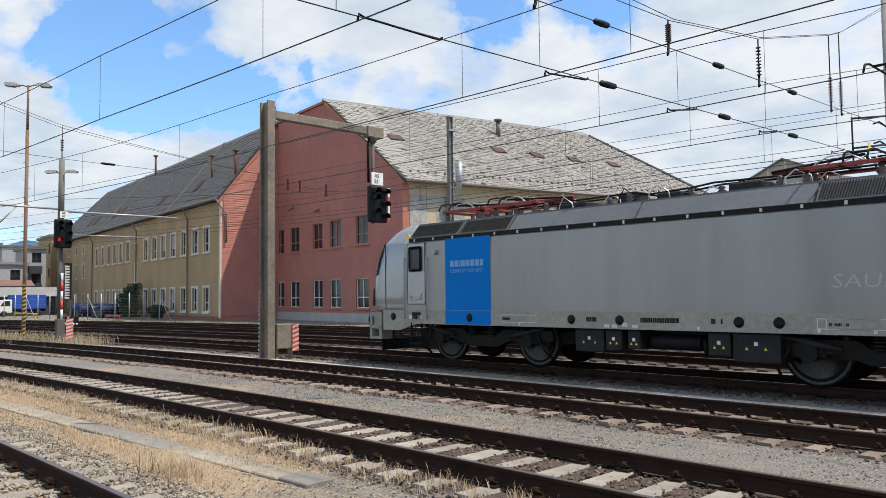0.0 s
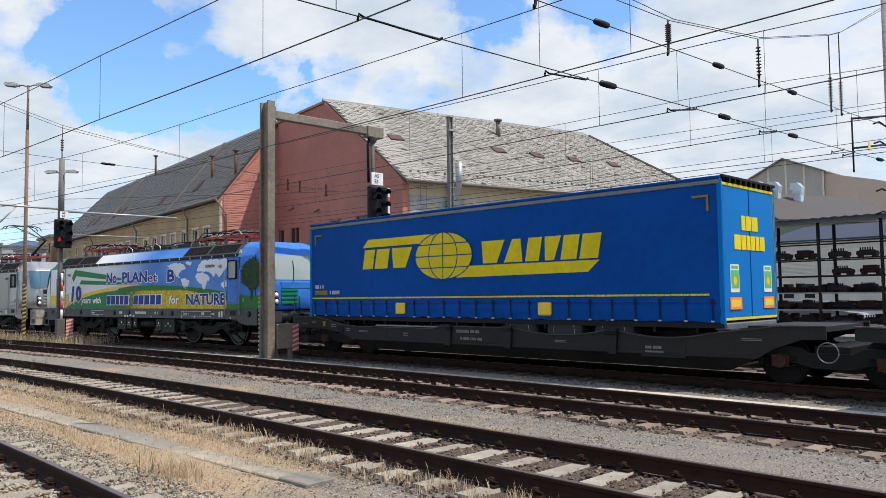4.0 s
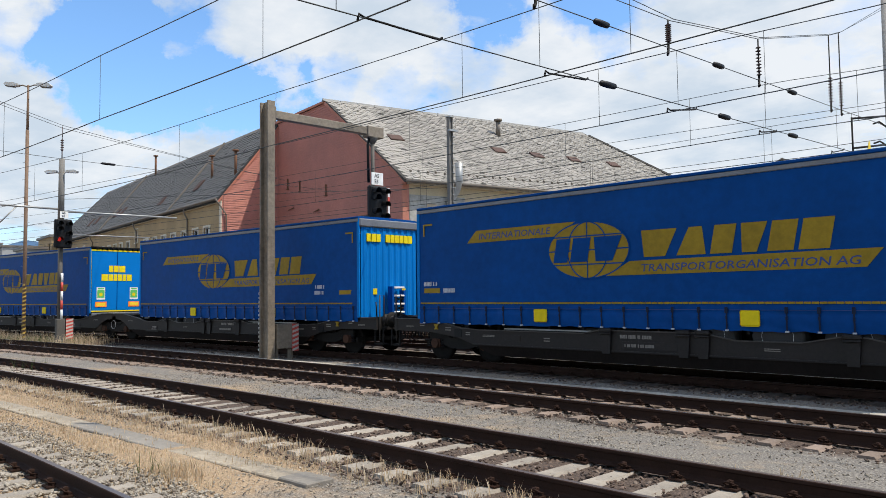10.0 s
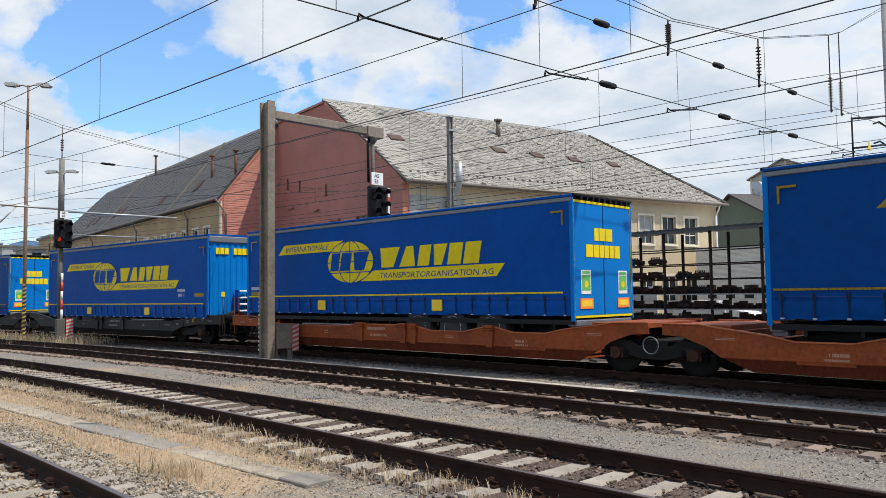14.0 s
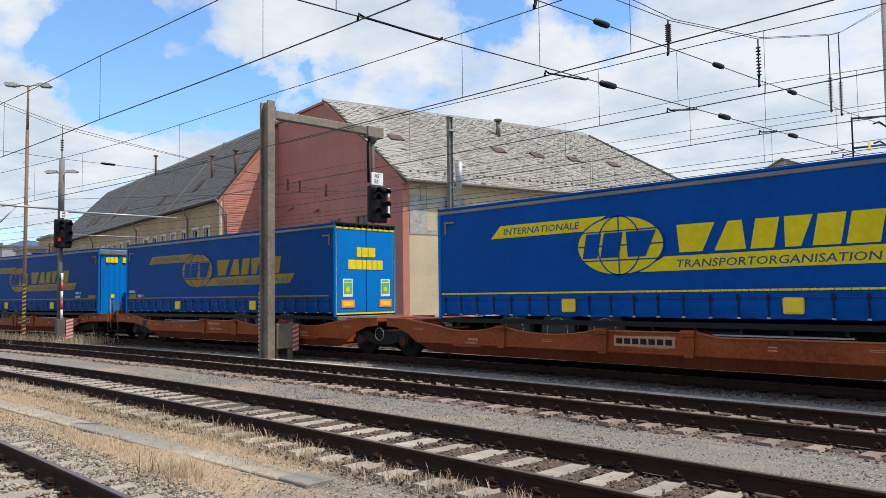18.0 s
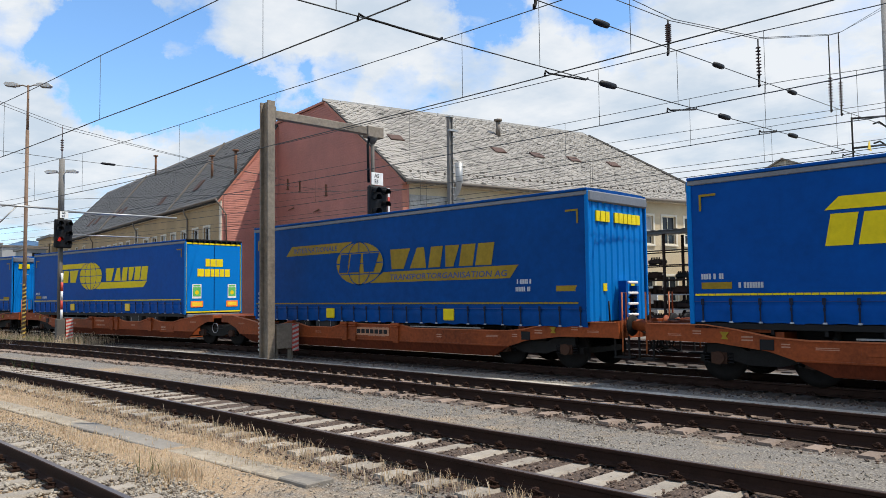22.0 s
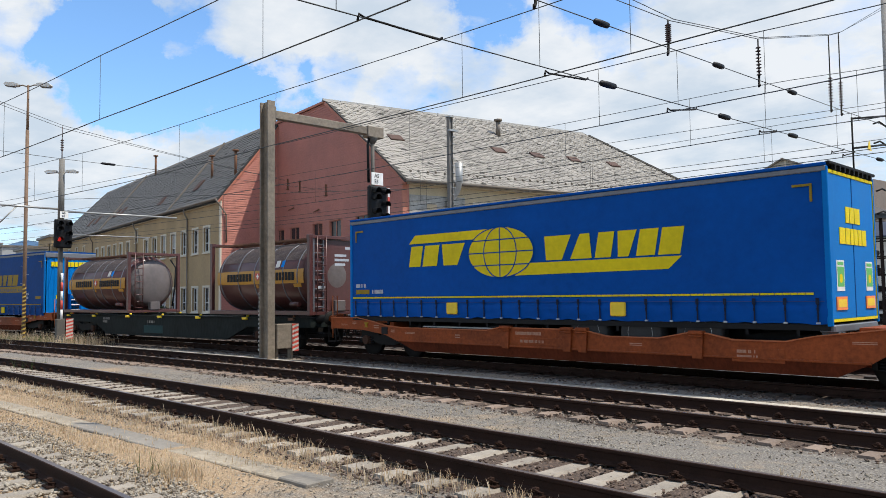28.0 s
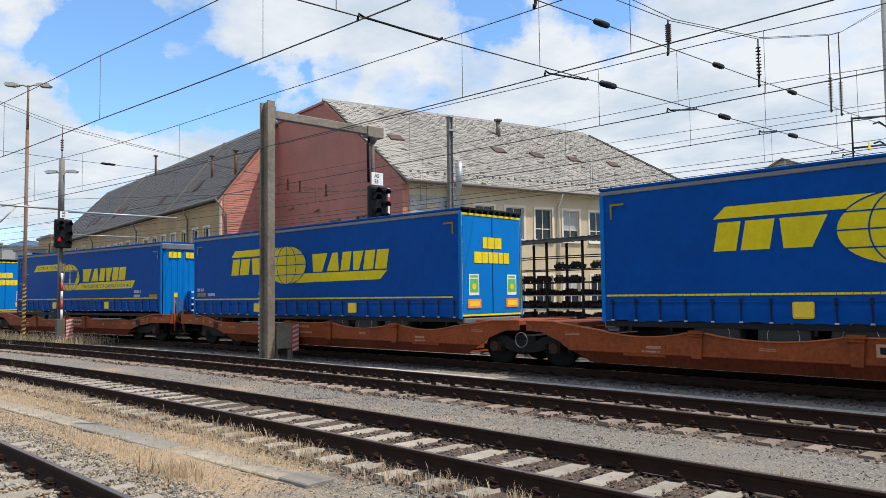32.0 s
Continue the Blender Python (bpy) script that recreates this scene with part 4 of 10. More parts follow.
    for X in (13.5, LEN - 0.3):
        downpipe(h, [(X, -0.7, EAVE - 0.45), (X, -0.5, EAVE - 0.9), (X, -0.14, EAVE - 1.4), (X, -0.14, 0.2)], 0.08, M_TRIM)
    bm = bmesh.new()                                           # fat flue on the wall
    pipe(bm, [(3.6, -0.3, 3.0), (3.6, -0.3, 8.2), (4.0, -0.55, 9.0), (4.0, -0.9, 9.6), (4.0, -0.9, 10.9)], 0.26, 12)
    part("flue", bm, M_STEEL, h, "fat grey metal flue")
    return h


wing_one()
wing_two()


def h_section(bm, X, Y, w, h, t, z0, z1, turned=False):
    pts = [(-w, -h), (w, -h), (w, -h + t), (t / 2, -h + t), (t / 2, h - t), (w, h - t), (w, h), (-w, h), (-w, h - t), (-t / 2, h - t), (-t / 2, -h + t), (-w, -h + t)]
    if turned:
        pts = [(b * w / h, a * h / w) for a, b in pts][::-1]
    prism(bm, [(X + a, Y + b) for a, b in pts], z0, z1, plane="xy")


M_RUSTP = material("dark_rusty_paint", (0.030, 0.020, 0.017), 0.8, 0, 0.5, 1.6, 20, 2, 0.15, spec=0.15)
M_TIN = material("weathered_tin", (0.10, 0.105, 0.11), 0.6, 0.3, 0.6, 1.3, 10, 1, 0.1)


def rack():
    """An open storage rack with a tin roof, full of old axle boxes and springs."""
    X0, X1, Y0, Y1, H = -31.0, -7.4, 33.2, 35.0, 4.55
    t = thing("storage_rack", "open steel storage rack with a corrugated roof", "rack")
    xs = [X0 + 2.36 * k for k in range(11)]
    for x in xs:
        for y in (Y0, Y1):
            bm = bmesh.new()
            h_section(bm, x, y, 0.05, 0.06, 0.012, -0.3, H)
            part("post", bm, M_RUSTP, t, "dark rusty steel post")
    levels = [0.35, 0.95, 1.65, 2.35, 3.05, 3.75]
    for z in levels:
        for y in (Y0, Y1):
            bm = bmesh.new()
            box(bm, X0, X1, y - 0.03, y + 0.03, z - 0.055, z)
            part("beam", bm, M_STEEL if z in (1.65, 0.35, 0.95) else M_RUSTP, t)
    bm = bmesh.new()
    n = 120
    pts = []
    for k in range(n + 1):
        pts.append((X0 - 0.4 + (X1 - X0 + 0.8) * k / n, H + 0.10 + 0.04 * (k % 2)))
    prism(bm, pts + [(p[0], p[1] - 0.03) for p in pts[::-1]], Y0 - 0.6, Y1 + 0.4)
    box(bm, X0 - 0.3, X1 + 0.3, Y0 - 0.5, Y0 - 0.4, H - 0.06, H + 0.08)
    part("tin_roof", bm, M_TIN, t, "corrugated tin roof")
    rng = random.Random(3)
    protos = []
    mats = [M_RUSTP, M_STEEL_D, M_RAIL, M_RUSTP]
    for k in range(4):
        w = thing("spare_axle_box", "old cast axle box stored on a rack shelf", "spare part", group="spare parts on the rack")
        bm = bmesh.new()
        bevel_box(bm, -0.36, 0.36, -0.3, 0.3, 0.07, 0.24, 0.03)
        for sx in (-0.26, 0.26):
            bevel_box(bm, sx - 0.07, sx + 0.07, -0.25, 0.25, 0.0, 0.09, 0.02)
        box(bm, -0.25, 0.25, -0.28, 0.2, 0.24, 0.28 + 0.04 * (k % 3))
        part("casting", bm, mats[k], w)
        for j in range(6):
            bm = bmesh.new()
            tube(bm, (-0.22 + 0.088 * j, -0.2, 0.27), (-0.22 + 0.088 * j, -0.2, 0.38), 0.03, 6)
            part("bolt", bm, mats[(k + 1) % 4], w)
        protos.append(w)
    used = set()
    for z in levels[:5]:
        for k in range(10):
            if z == 3.05 and rng.random() < 0.35:
                continue
            if z < 3.0 and rng.random() < 0.38:
                continue
            for j in range(2):
                q = rng.randrange(4)
                m = pose(xs[k] + 0.65 + 1.05 * j + rng.uniform(-0.1, 0.1), Y0 + 0.45 + rng.uniform(-0.05, 0.2), z, 0, 0, rng.uniform(-6, 6))
                if q not in used:
                    protos[q].matrix_basis = m
                    used.add(q)
                else:
                    copy_thing(protos[q], m)
    # rows of leaf springs lying on the lower shelves
    for z in (0.36, 0.95, 1.65):
        bm = bmesh.new()
        for k in range(90):
            x = X0 + 0.2 + (X1 - X0 - 0.4) * k / 90
            box(bm, x, x + 0.16, Y0 + 1.1, Y1 - 0.1, z, z + rng.uniform(0.15, 0.42))
        solo("leaf_springs", bm, M_RAIL, "rows of rusty leaf springs on a shelf", "spare parts", kind="stuff")


rack()
for x0, x1, z1 in ((-23.9, -22.1, 2.05), (-19.4, -18.3, 0.95)):
    bm = bmesh.new()
    bevel_box(bm, x0, x1, 37.4, 37.5, -0.25, z1, 0.02)
    solo("leaning_panel", bm, M_WHITE, "white sheet panel standing behind the storage rack", "panel", "panels behind the rack")

M_HALL = material("beige_hall_cladding", (0.42, 0.39, 0.33), 0.85, 0, 0.8, 1.1, 6, 0.4, 0.1, stretch=(1, 1, 0.3))
M_HALLROOF = material("brown_hall_roof", (0.26, 0.22, 0.18), 0.85, 0, 0.75, 1.1, 6, 0.4, 0.1)
M_GREENW = material("green_shed_wall", (0.16, 0.19, 0.14), 0.9, 0, 0.75, 1.15, 10, 0.7, 0.2)
M_BLUEROOF = material("blue_tin_roof", (0.040, 0.050, 0.078), 0.7, 0.0, 0.7, 1.2, 8, 0.6, 0.1, spec=0.2)


def gabled(name, label, o, d, wide, deep, eave, ridge, mat_wall, mat_roof, pos=0.5, eave2=None, ribs=True):
    """A plain gabled hall: the gable is its front along d, the ridge runs inwards."""
    h = thing(name, label, "building", frame2(o, d))
    eave2 = eave if eave2 is None else eave2
    bm = bmesh.new()
    prism(bm, [(0, BASE), (wide, BASE), (wide, eave2), (wide * pos, ridge), (0, eave)], 0, 0.3)
    part("gable_wall", bm, mat_wall, h)
    for x, e in ((0, eave), (wide - 0.3, eave2)):
        bm = bmesh.new()
        box(bm, x, x + 0.3, 0.3, deep, BASE, e)
        part("wall", bm, mat_wall, h)
    for x0, x1, e in ((0.0, wide * pos, eave), (wide, wide * pos, eave2)):
        bm = bmesh.new()
        s = 1 if x1 > x0 else -1
        k = (ridge - e) / (x1 - x0)
        xa = x0 - s * 0.5
        prism(bm, [(xa, e + k * (xa - x0) + 0.02), (x1, ridge + 0.02), (x1, ridge + 0.22), (xa, e + k * (xa - x0) + 0.2)], -0.45, deep)
        part("roof", bm, mat_roof, h)
    n = int(wide / 2.2)
    for k in range(n + 1 if ribs else 0):
        bm = bmesh.new()
        x = wide * k / n
        top = eave + (ridge - eave) * x / (wide * pos) if x < wide * pos else eave2 + (ridge - eave2) * (wide - x) / (wide * (1 - pos))
        box(bm, x - 0.12, x + 0.12, -0.06, -0.002, BASE, top)
        part("pilaster", bm, M_TRIM, h)
    return h


# sheds behind the rack, seen between the trailers
M_SHEDROOF = material("dark_brown_sheet_roof", (0.058, 0.050, 0.046), 0.75, 0.0, 0.75, 1.2, 8, 0.5, 0.1)
M_PALEWALL = material("pale_louvred_wall", (0.70, 0.67, 0.61), 0.8, 0, 0.8, 1.08, 6, 0.5, 0.1)
gabled("grey_green_shed", "shed with a grey-green gable and a dark sheet roof", (-39.66, 80.0), (0.87, -0.5), 10.2, 15, 10.4, 11.85, M_GREENW, M_SHEDROOF, 0.27, 8.6, False)
gabled("assembly_hall", "large beige clad hall with pale ribs", (-50.07, 112.0), (1, 0.02), 10.1, 50, 18.3, 20.6, M_HALL, M_HALLROOF, 0.47)
bm = bmesh.new()
prism(bm, [(0, BASE), (30, BASE), (30, 9.0), (6.4, 16.4), (0, 18.0)], 0, 40)
solo("hall_annex", bm, material("tan_annex_cladding", (0.55, 0.42, 0.33), 0.85, 0, 0.8, 1.1, 6, 0.4, 0.1), "brown sloping annex beside the large hall", "building", m=frame2((-39.9, 112.5), (1, 0.02)))


def low_shed():
    """A long shed behind the rack: pale ribbed wall under a slate-blue sheet roof."""
    t = thing("blue_roofed_shed", "long low pale shed with a slate-blue sheet roof", "building", frame2((-26.3, 60.0), (1, 0.0)))
    bm = bmesh.new()
    box(bm, -5.5, 34, 0.2, 9.0, BASE, 5.35)
    part("wall", bm, M_PALEWALL, t, "pale sheet wall")
    for k in range(52):
        bm = bmesh.new()
        z = 0.3 + 0.098 * k
        box(bm, -5.5, 34, 0.15, 0.198, z, z + 0.05)
        part("wall_rib", bm, M_PALEWALL, t)
    bm = bmesh.new()
    prism(bm, [(-0.2, 5.40), (9.0, 7.10), (9.0, 7.22), (-0.2, 5.52)], 0.0, 34.5, plane="yz")
    part("roof", bm, M_BLUEROOF, t, "slate-blue sheet roof")
    for k in range(6):
        x = -4.6 + 1.55 * k
        bm = bmesh.new()
        box(bm, x, x + 0.9, 0.10, 0.149, 1.1, 2.3)
        w = part("window", bm, M_TRIM, t)
        bm = bmesh.new()
        box(bm, x + 0.07, x + 0.83, 0.09, 0.098, 1.17, 2.23)
        part("pane", bm, M_GLASS, w)


low_shed()


def duct(x, y, z):
    t = thing("roof_duct", "bent silver ventilation duct on a shed roof", "ventilation duct", pose(x, y, z), group="roof ducts")
    bm = bmesh.new()
    bevel_box(bm, -0.4, 0.4, -0.4, 0.4, -1.6, 1.0, 0.05)
    part("shaft", bm, M_SILVER, t)
    bm = bmesh.new()
    prism(bm, [(-0.4, 1.0), (0.4, 1.0), (0.5, 1.7), (0.1, 2.2), (-0.6, 2.2), (-0.75, 1.6), (-0.4, 1.4)], -0.45, 0.45)
    part("elbow", bm, M_SILVER, t)
    return t


d0 = duct(-35.5, 81.5, 11.2)
copy_thing(d0, pose(-34.1, 82.2, 11.1))
copy_thing(d0, pose(-32.3, 83.5, 10.9))
# ---- far left: parking, trucks and town ----
M_RENDER = material("grey_white_render", (0.33, 0.33, 0.325), 0.9, 0, 0.8, 1.1, 8, 0.5, 0.1)
M_BALC = material("dark_balcony_paint", (0.035, 0.035, 0.038), 0.6, 0, 0.7, 1.3, 8, 0.7, 0.05)
M_TILE = material("brown_tile_roof", (0.20, 0.11, 0.085), 0.85, 0, 0.7, 1.2, 8, 0.7, 0.2)
M_CARB = material("dark_blue_car_paint", (0.012, 0.022, 0.05), 0.25, 0.2, 0.8, 1.2, 10, 1, 0)
M_CARS = material("silver_car_paint", (0.35, 0.36, 0.37), 0.25, 0.4, 0.9, 1.1, 10, 1, 0)
M_CANVAS = material("blue_lorry_canvas", (0.01, 0.07, 0.36), 0.6, 0, 0.85, 1.1, 6, 1, 0.1)
M_FENCE = material("galvanised_fence", (0.42, 0.43, 0.43), 0.5, 0.5, 0.8, 1.1, 20, 2, 0)
M_LEAF = island_material("shrub_leaves", [(0.012, 0.030, 0.010), (0.035, 0.075, 0.020), (0.06, 0.10, 0.03), (0.02, 0.045, 0.015)], 0.7)


def town_house(name, label, o, d, w, deep, h, mat, roof, rows, cols, flat=True, rise=2.6):
    t = thing(name, label, "building", frame2(o, d))
    holes = []
    for r in range(rows):
        for c in range(cols):
            x = w * (c + 0.5) / cols
            z = h * (r + 0.35) / rows
            holes.append((x - 0.6, x + 0.6, z, z + 1.4))
    bm = bmesh.new()
    wall_with_openings(bm, 0, w, BASE, h, holes, 0, 0.35)
    part("wall", bm, mat, t)
    bm = bmesh.new()
    box(bm, 0, 0.35, 0.35, deep, BASE, h)
    box(bm, w - 0.35, w, 0.35, deep, BASE, h)
    box(bm, 0.35, w - 0.35, deep - 0.35, deep, BASE, h)
    part("wall", bm, mat, t)
    bm = bmesh.new()
    if flat:
        box(bm, -0.3, w + 0.3, -0.3, deep + 0.3, h, h + 0.35)
    else:
        prism(bm, [(-0.6, h), (deep + 0.6, h), (deep / 2, h + rise)], -0.4, w + 0.4, plane="yz")
    part("roof", bm, roof, t)
    for a, b, c, e in holes:
        window(t, a, b, c, e, M_BALC, None, 2)
    return t


ob = town_house("office_block", "grey-white office block with dark windows and balconies", (-118.0, 33.1), (0.1, 0.99), 2.4, 9, 8.9, M_RENDER, M_ZINC, 3, 1)
for z in (2.9, 5.4):
    bm = bmesh.new()
    box(bm, 0.1, 1.7, -1.2, 0.0, z, z + 0.15)
    box(bm, 0.1, 1.7, -1.2, -1.15, z + 0.15, z + 1.05)
    box(bm, 0.1, 0.15, -1.15, 0.0, z + 0.15, z + 1.05)
    box(bm, 1.65, 1.7, -1.15, 0.0, z + 0.15, z + 1.05)
    part("balcony", bm, M_BALC, ob, "dark balcony")
town_house("depot_annex", "ochre stucco annex at the far end of the depot wing", (-134.0, 39.2), (0.994, -0.11), 10.0, 8, 11.2, M_STUCCO, M_SLATE, 3, 3)
town_house("low_depot_office", "low pale building with paired windows and flat roof", (-114.6, 20.5), (0.03, 1.0), 11.6, 10, 6.5, M_RENDER, M_SLATE, 2, 4)
town_house("brown_roofed_shed", "low shed with a brown tiled roof", (-111.4, 19.6), (0.03, 1.0), 12.0, 2.4, 3.6, M_RENDER, M_TILE, 1, 4, False, 0.8)
town_house("grey_roofed_shed", "low shed with a grey roof beside the parking", (-108.6, 20.2), (0.03, 1.0), 13.6, 2.0, 2.2, M_BALC, M_SLATE, 1, 4, False, 1.2)
town_house("distant_block", "distant pale apartment block above the roofs", (-236, 58.0), (0.97, -0.2), 40, 14, 14, M_RENDER, M_ZINC, 4, 12)
town_house("distant_block", "distant grey apartment block beside the hills", (-300, 60.0), (0.98, -0.2), 34, 14, 19, M_RENDER, M_SLATE, 5, 10)


def car(name, label, m, paint, group="parked cars"):
    t = thing(name, label, "car", m, group)
    bm = bmesh.new()
    prof = [(-2.1, 0.35), (2.1, 0.35), (2.15, 0.7), (1.95, 0.9), (1.05, 0.98), (0.45, 1.45), (-1.2, 1.48), (-1.9, 1.05), (-2.15, 0.9)]
    prism(bm, prof, -0.85, 0.85)
    bmesh.ops.bevel(bm, geom=bm.edges[:], offset=0.06, segments=2, affect="EDGES")
    part("body", bm, paint, t)
    for sy in (-1, 1):
        bm = bmesh.new()
        y0, y1 = sorted((sy * 0.852, sy * 0.862))
        prism(bm, [(0.9, 1.0), (0.42, 1.38), (-1.1, 1.40), (-1.7, 1.03)], y0, y1)
        part("side_window", bm, M_GLASS, t)
    for x in (-1.3, 1.3):
        for sy in (-1, 1):
            bm = bmesh.new()
            lathe(bm, [(0.18, -0.1), (0.32, -0.1), (0.32, 0.1), (0.18, 0.1)], 18, Matrix.Translation((x, sy * 0.80, 0.32)) @ Matrix.Rotation(radians(90), 4, "X"))
            part("wheel", bm, M_RUBBER, t)
    bm = bmesh.new()
    prism(bm, [(1.08, 1.0), (0.50, 1.44), (0.44, 1.44), (1.02, 1.0)], -0.7, 0.7)
    part("windscreen", bm, M_GLASS, t)
    return t


c0 = car("parked_car", "dark blue car parked behind the fence", pose(-91.0, 31.6, GROUND, 0, 0, 172), M_CARB)
for x, y, a in ((-87.6, 31.9, 176), (-83.6, 31.2, 170), (-95.5, 32.4, 168)):
    copy_thing(c0, pose(x, y, GROUND, 0, 0, a))
car("parked_car", "silver car parked behind the storage rack", pose(-14.2, 38.5, GROUND, 0, 0, 8), M_CARS)
car("parked_car", "white car parked behind the storage rack", pose(-19.6, 39.2, GROUND, 0, 0, 5), M_WHITE)


def lorry():
    t = thing("lorry", "white lorry with a blue canvas body", "lorry", pose(-105.6, 29.6, GROUND, 0, 0, -86))
    bm = bmesh.new()
    bevel_box(bm, -2.0, 1.8, -1.1, 1.1, 0.85, 2.62, 0.06)
    part("canvas_body", bm, M_CANVAS, t, "blue canvas load body")
    bm = bmesh.new()
    prism(bm, [(1.9, 0.4), (3.7, 0.4), (3.75, 1.05), (3.4, 1.25), (2.9, 2.0), (1.9, 2.05)], -0.95, 0.95)
    bmesh.ops.bevel(bm, geom=bm.edges[:], offset=0.08, segments=2, affect="EDGES")
    part("cab", bm, M_WHITE, t)
    for sy in (-1, 1):
        bm = bmesh.new()
        y0, y1 = sorted((sy * 0.952, sy * 0.962))
        prism(bm, [(2.15, 1.25), (3.25, 1.25), (2.85, 1.85), (2.15, 1.9)], y0, y1)
        part("side_window", bm, M_GLASS, t)
    for x in (2.85, -1.2):
        for sy in (-1, 1):
            bm = bmesh.new()
            lathe(bm, [(0.16, -0.12), (0.34, -0.12), (0.34, 0.12), (0.16, 0.12)], 18, Matrix.Translation((x, sy * 0.88, 0.34)) @ Matrix.Rotation(radians(90), 4, "X"))
            part("wheel", bm, M_RUBBER, t)
    bm = bmesh.new()
    box(bm, -2.0, 2.2, -0.8, 0.8, 0.5, 0.85)
    part("chassis", bm, M_BLACK, t)


lorry()


def fence():
    t = thing("yard_fence", "galvanised mesh fence along the yard edge", "fence")
    a, b = Vector((-104, 21.5, GROUND)), Vector((-66.0, 30.6, GROUND))
    n = 18
    for k in range(n + 1):
        p = a.lerp(b, k / n)
        bm = bmesh.new()
        tube(bm, p, p + Vector((0, 0, 2.5)), 0.05, 6)
        part("post", bm, M_FENCE, t)
        if k % 5 == 2:
            bm = bmesh.new()
            tube(bm, p + Vector((0, 0, 2.2)), p + (b - a).normalized() * 1.6, 0.04, 6)
            part("strut", bm, M_FENCE, t)
    bm = bmesh.new()
    for k in range(9):
        pipe(bm, [a + Vector((0, 0, 0.25 + 0.25 * k)), b + Vector((0, 0, 0.25 + 0.25 * k))], 0.006, 4)
    tagged(part("fence_wires", bm, M_FENCE, t), kind="stuff")


fence()


def shrub(x, y, h, w, seed):
    """A dense upright shrub of many small leaves on short stems."""
    t = thing("shrub", "dark green shrub against the depot wall", "shrub", group="shrubs by the wall")
    bm = bmesh.new()
    rng = random.Random(seed)
    for k in range(5):
        a = rng.uniform(0, math.tau)
        tube(bm, (x, y, GROUND), (x + math.cos(a) * w * 0.4, y + math.sin(a) * w * 0.4, GROUND + h * 0.7), 0.05, 5, 0.015)
    part("stems", bm, M_RUST, t)
    V, F = [], []
    for k in range(1500):
        z = rng.random() ** 0.8
        r = w * (0.55 + 0.45 * math.sin(z * 3.0)) * math.sqrt(rng.random()) * (1 + 0.25 * math.sin(7 * z + seed))
        a = rng.uniform(0, math.tau)
        c = Vector((x + r * math.cos(a), y + r * math.sin(a), GROUND + 0.1 + h * z))
        q = Euler((rng.uniform(0, 6), rng.uniform(0, 6), rng.uniform(0, 6))).to_matrix()
        s = rng.uniform(0.05, 0.13)
        o = len(V)
        V += [tuple(c + q @ Vector(p) * s) for p in ((-1, 0, 0), (0, 0.5, 0.1), (1, 0, 0), (0, -0.5, 0.1))]
        F.append((o, o + 1, o + 2, o + 3))
    me = bpy.data.meshes.new("foliage")
    me.from_pydata(V, [], F)
    me.materials.append(M_LEAF)
    tagged(part("foliage", me, None, t), kind="stuff")


for k, (x, y, h, w) in enumerate(((-80.0, 32.2, 3.0, 0.9), (-78.3, 32.0, 3.4, 0.9), (-81.6, 32.3, 2.4, 0.8), (-72.0, 31.6, 1.2, 0.9))):
    shrub(x, y, h, w, k)


def hills():
    """Wooded hills on the horizon, with distance haze put into their blue colour."""
    bm = bmesh.new()
    base, top = [], []
    n = 80
    for k in range(n + 1):
        a = radians(60 + 110 * k / n)
        r = 1900
        h = 70 + 60 * noise.noise((k * 0.11, 2, 0)) + 22 * noise.noise((k * 0.5, 5, 0)) + 60 * math.exp(-((k - 66) / 9.0) ** 2) + 95 * math.exp(-((k - 76.5) / 3.0) ** 2)
        base.append(bm.verts.new((r * math.cos(a), r * math.sin(a), -2)))
        top.append(bm.verts.new((r * 1.25 * math.cos(a), r * 1.25 * math.sin(a), max(8, h))))
    for k in range(n):
        bm.faces.new((base[k], base[k + 1], top[k + 1], top[k])).smooth = True
    solo("hills", bm, material("hazy_blue_hills", (0.05, 0.11, 0.20), 1.0, 0, 0.8, 1.2, 0.02, 0.004, 0), "far wooded hills with distance haze painted blue into them", "hills", kind="structure")


hills()


def yard_bits():
    """Small red and white ground signals and a point machine by the far tracks."""
    for s, lat in ((-54.0, 21.9), (-52.8, 22.0)):
        t = thing("ground_signal", "small black ground signal between the tracks", "railway signal", pose_on_line(s, lat, GROUND), group="ground signals")
        bm = bmesh.new()
        bevel_box(bm, -0.15, 0.15, -0.25, 0.25, 0.2, 0.85, 0.04)
        part("screen", bm, M_BLACK, t)
        bm = bmesh.new()
        box(bm, -0.05, 0.05, -0.05, 0.05, 0, 0.2)
        part("foot", bm, M_STEEL_D, t)
        for y in (-0.11, 0.11):
            bm = bmesh.new()
            lathe(bm, [(0.0, 0.02), (0.07, 0.0)], 10, Matrix.Translation((0.16, y, 0.35)) @ Matrix.Rotation(radians(90), 4, "Y"))
            part("lens", bm, M_WHITE, t)
    for x0, x1, y, m in ((-101, -92.5, 27.0, M_YELLOW), (-74, -71, 27.6, M_REDP), (-97, -94, 27.2, M_ORANGE0)):
        bm = bmesh.new()
        bevel_box(bm, x0, x1, y, y + 0.15, GROUND + 0.35, GROUND + 0.5, 0.02)
        for x in (x0 + 0.2, x1 - 0.2):
            box(bm, x - 0.04, x + 0.04, y, y + 0.1, GROUND, GROUND + 0.4)
        solo("barrier_rail", bm, m, "low painted barrier rail at the yard edge", "barrier", "barrier rails")


M_ORANGE0 = material("orange_barrier_paint", (0.65, 0.25, 0.05), 0.6)
yard_bits()
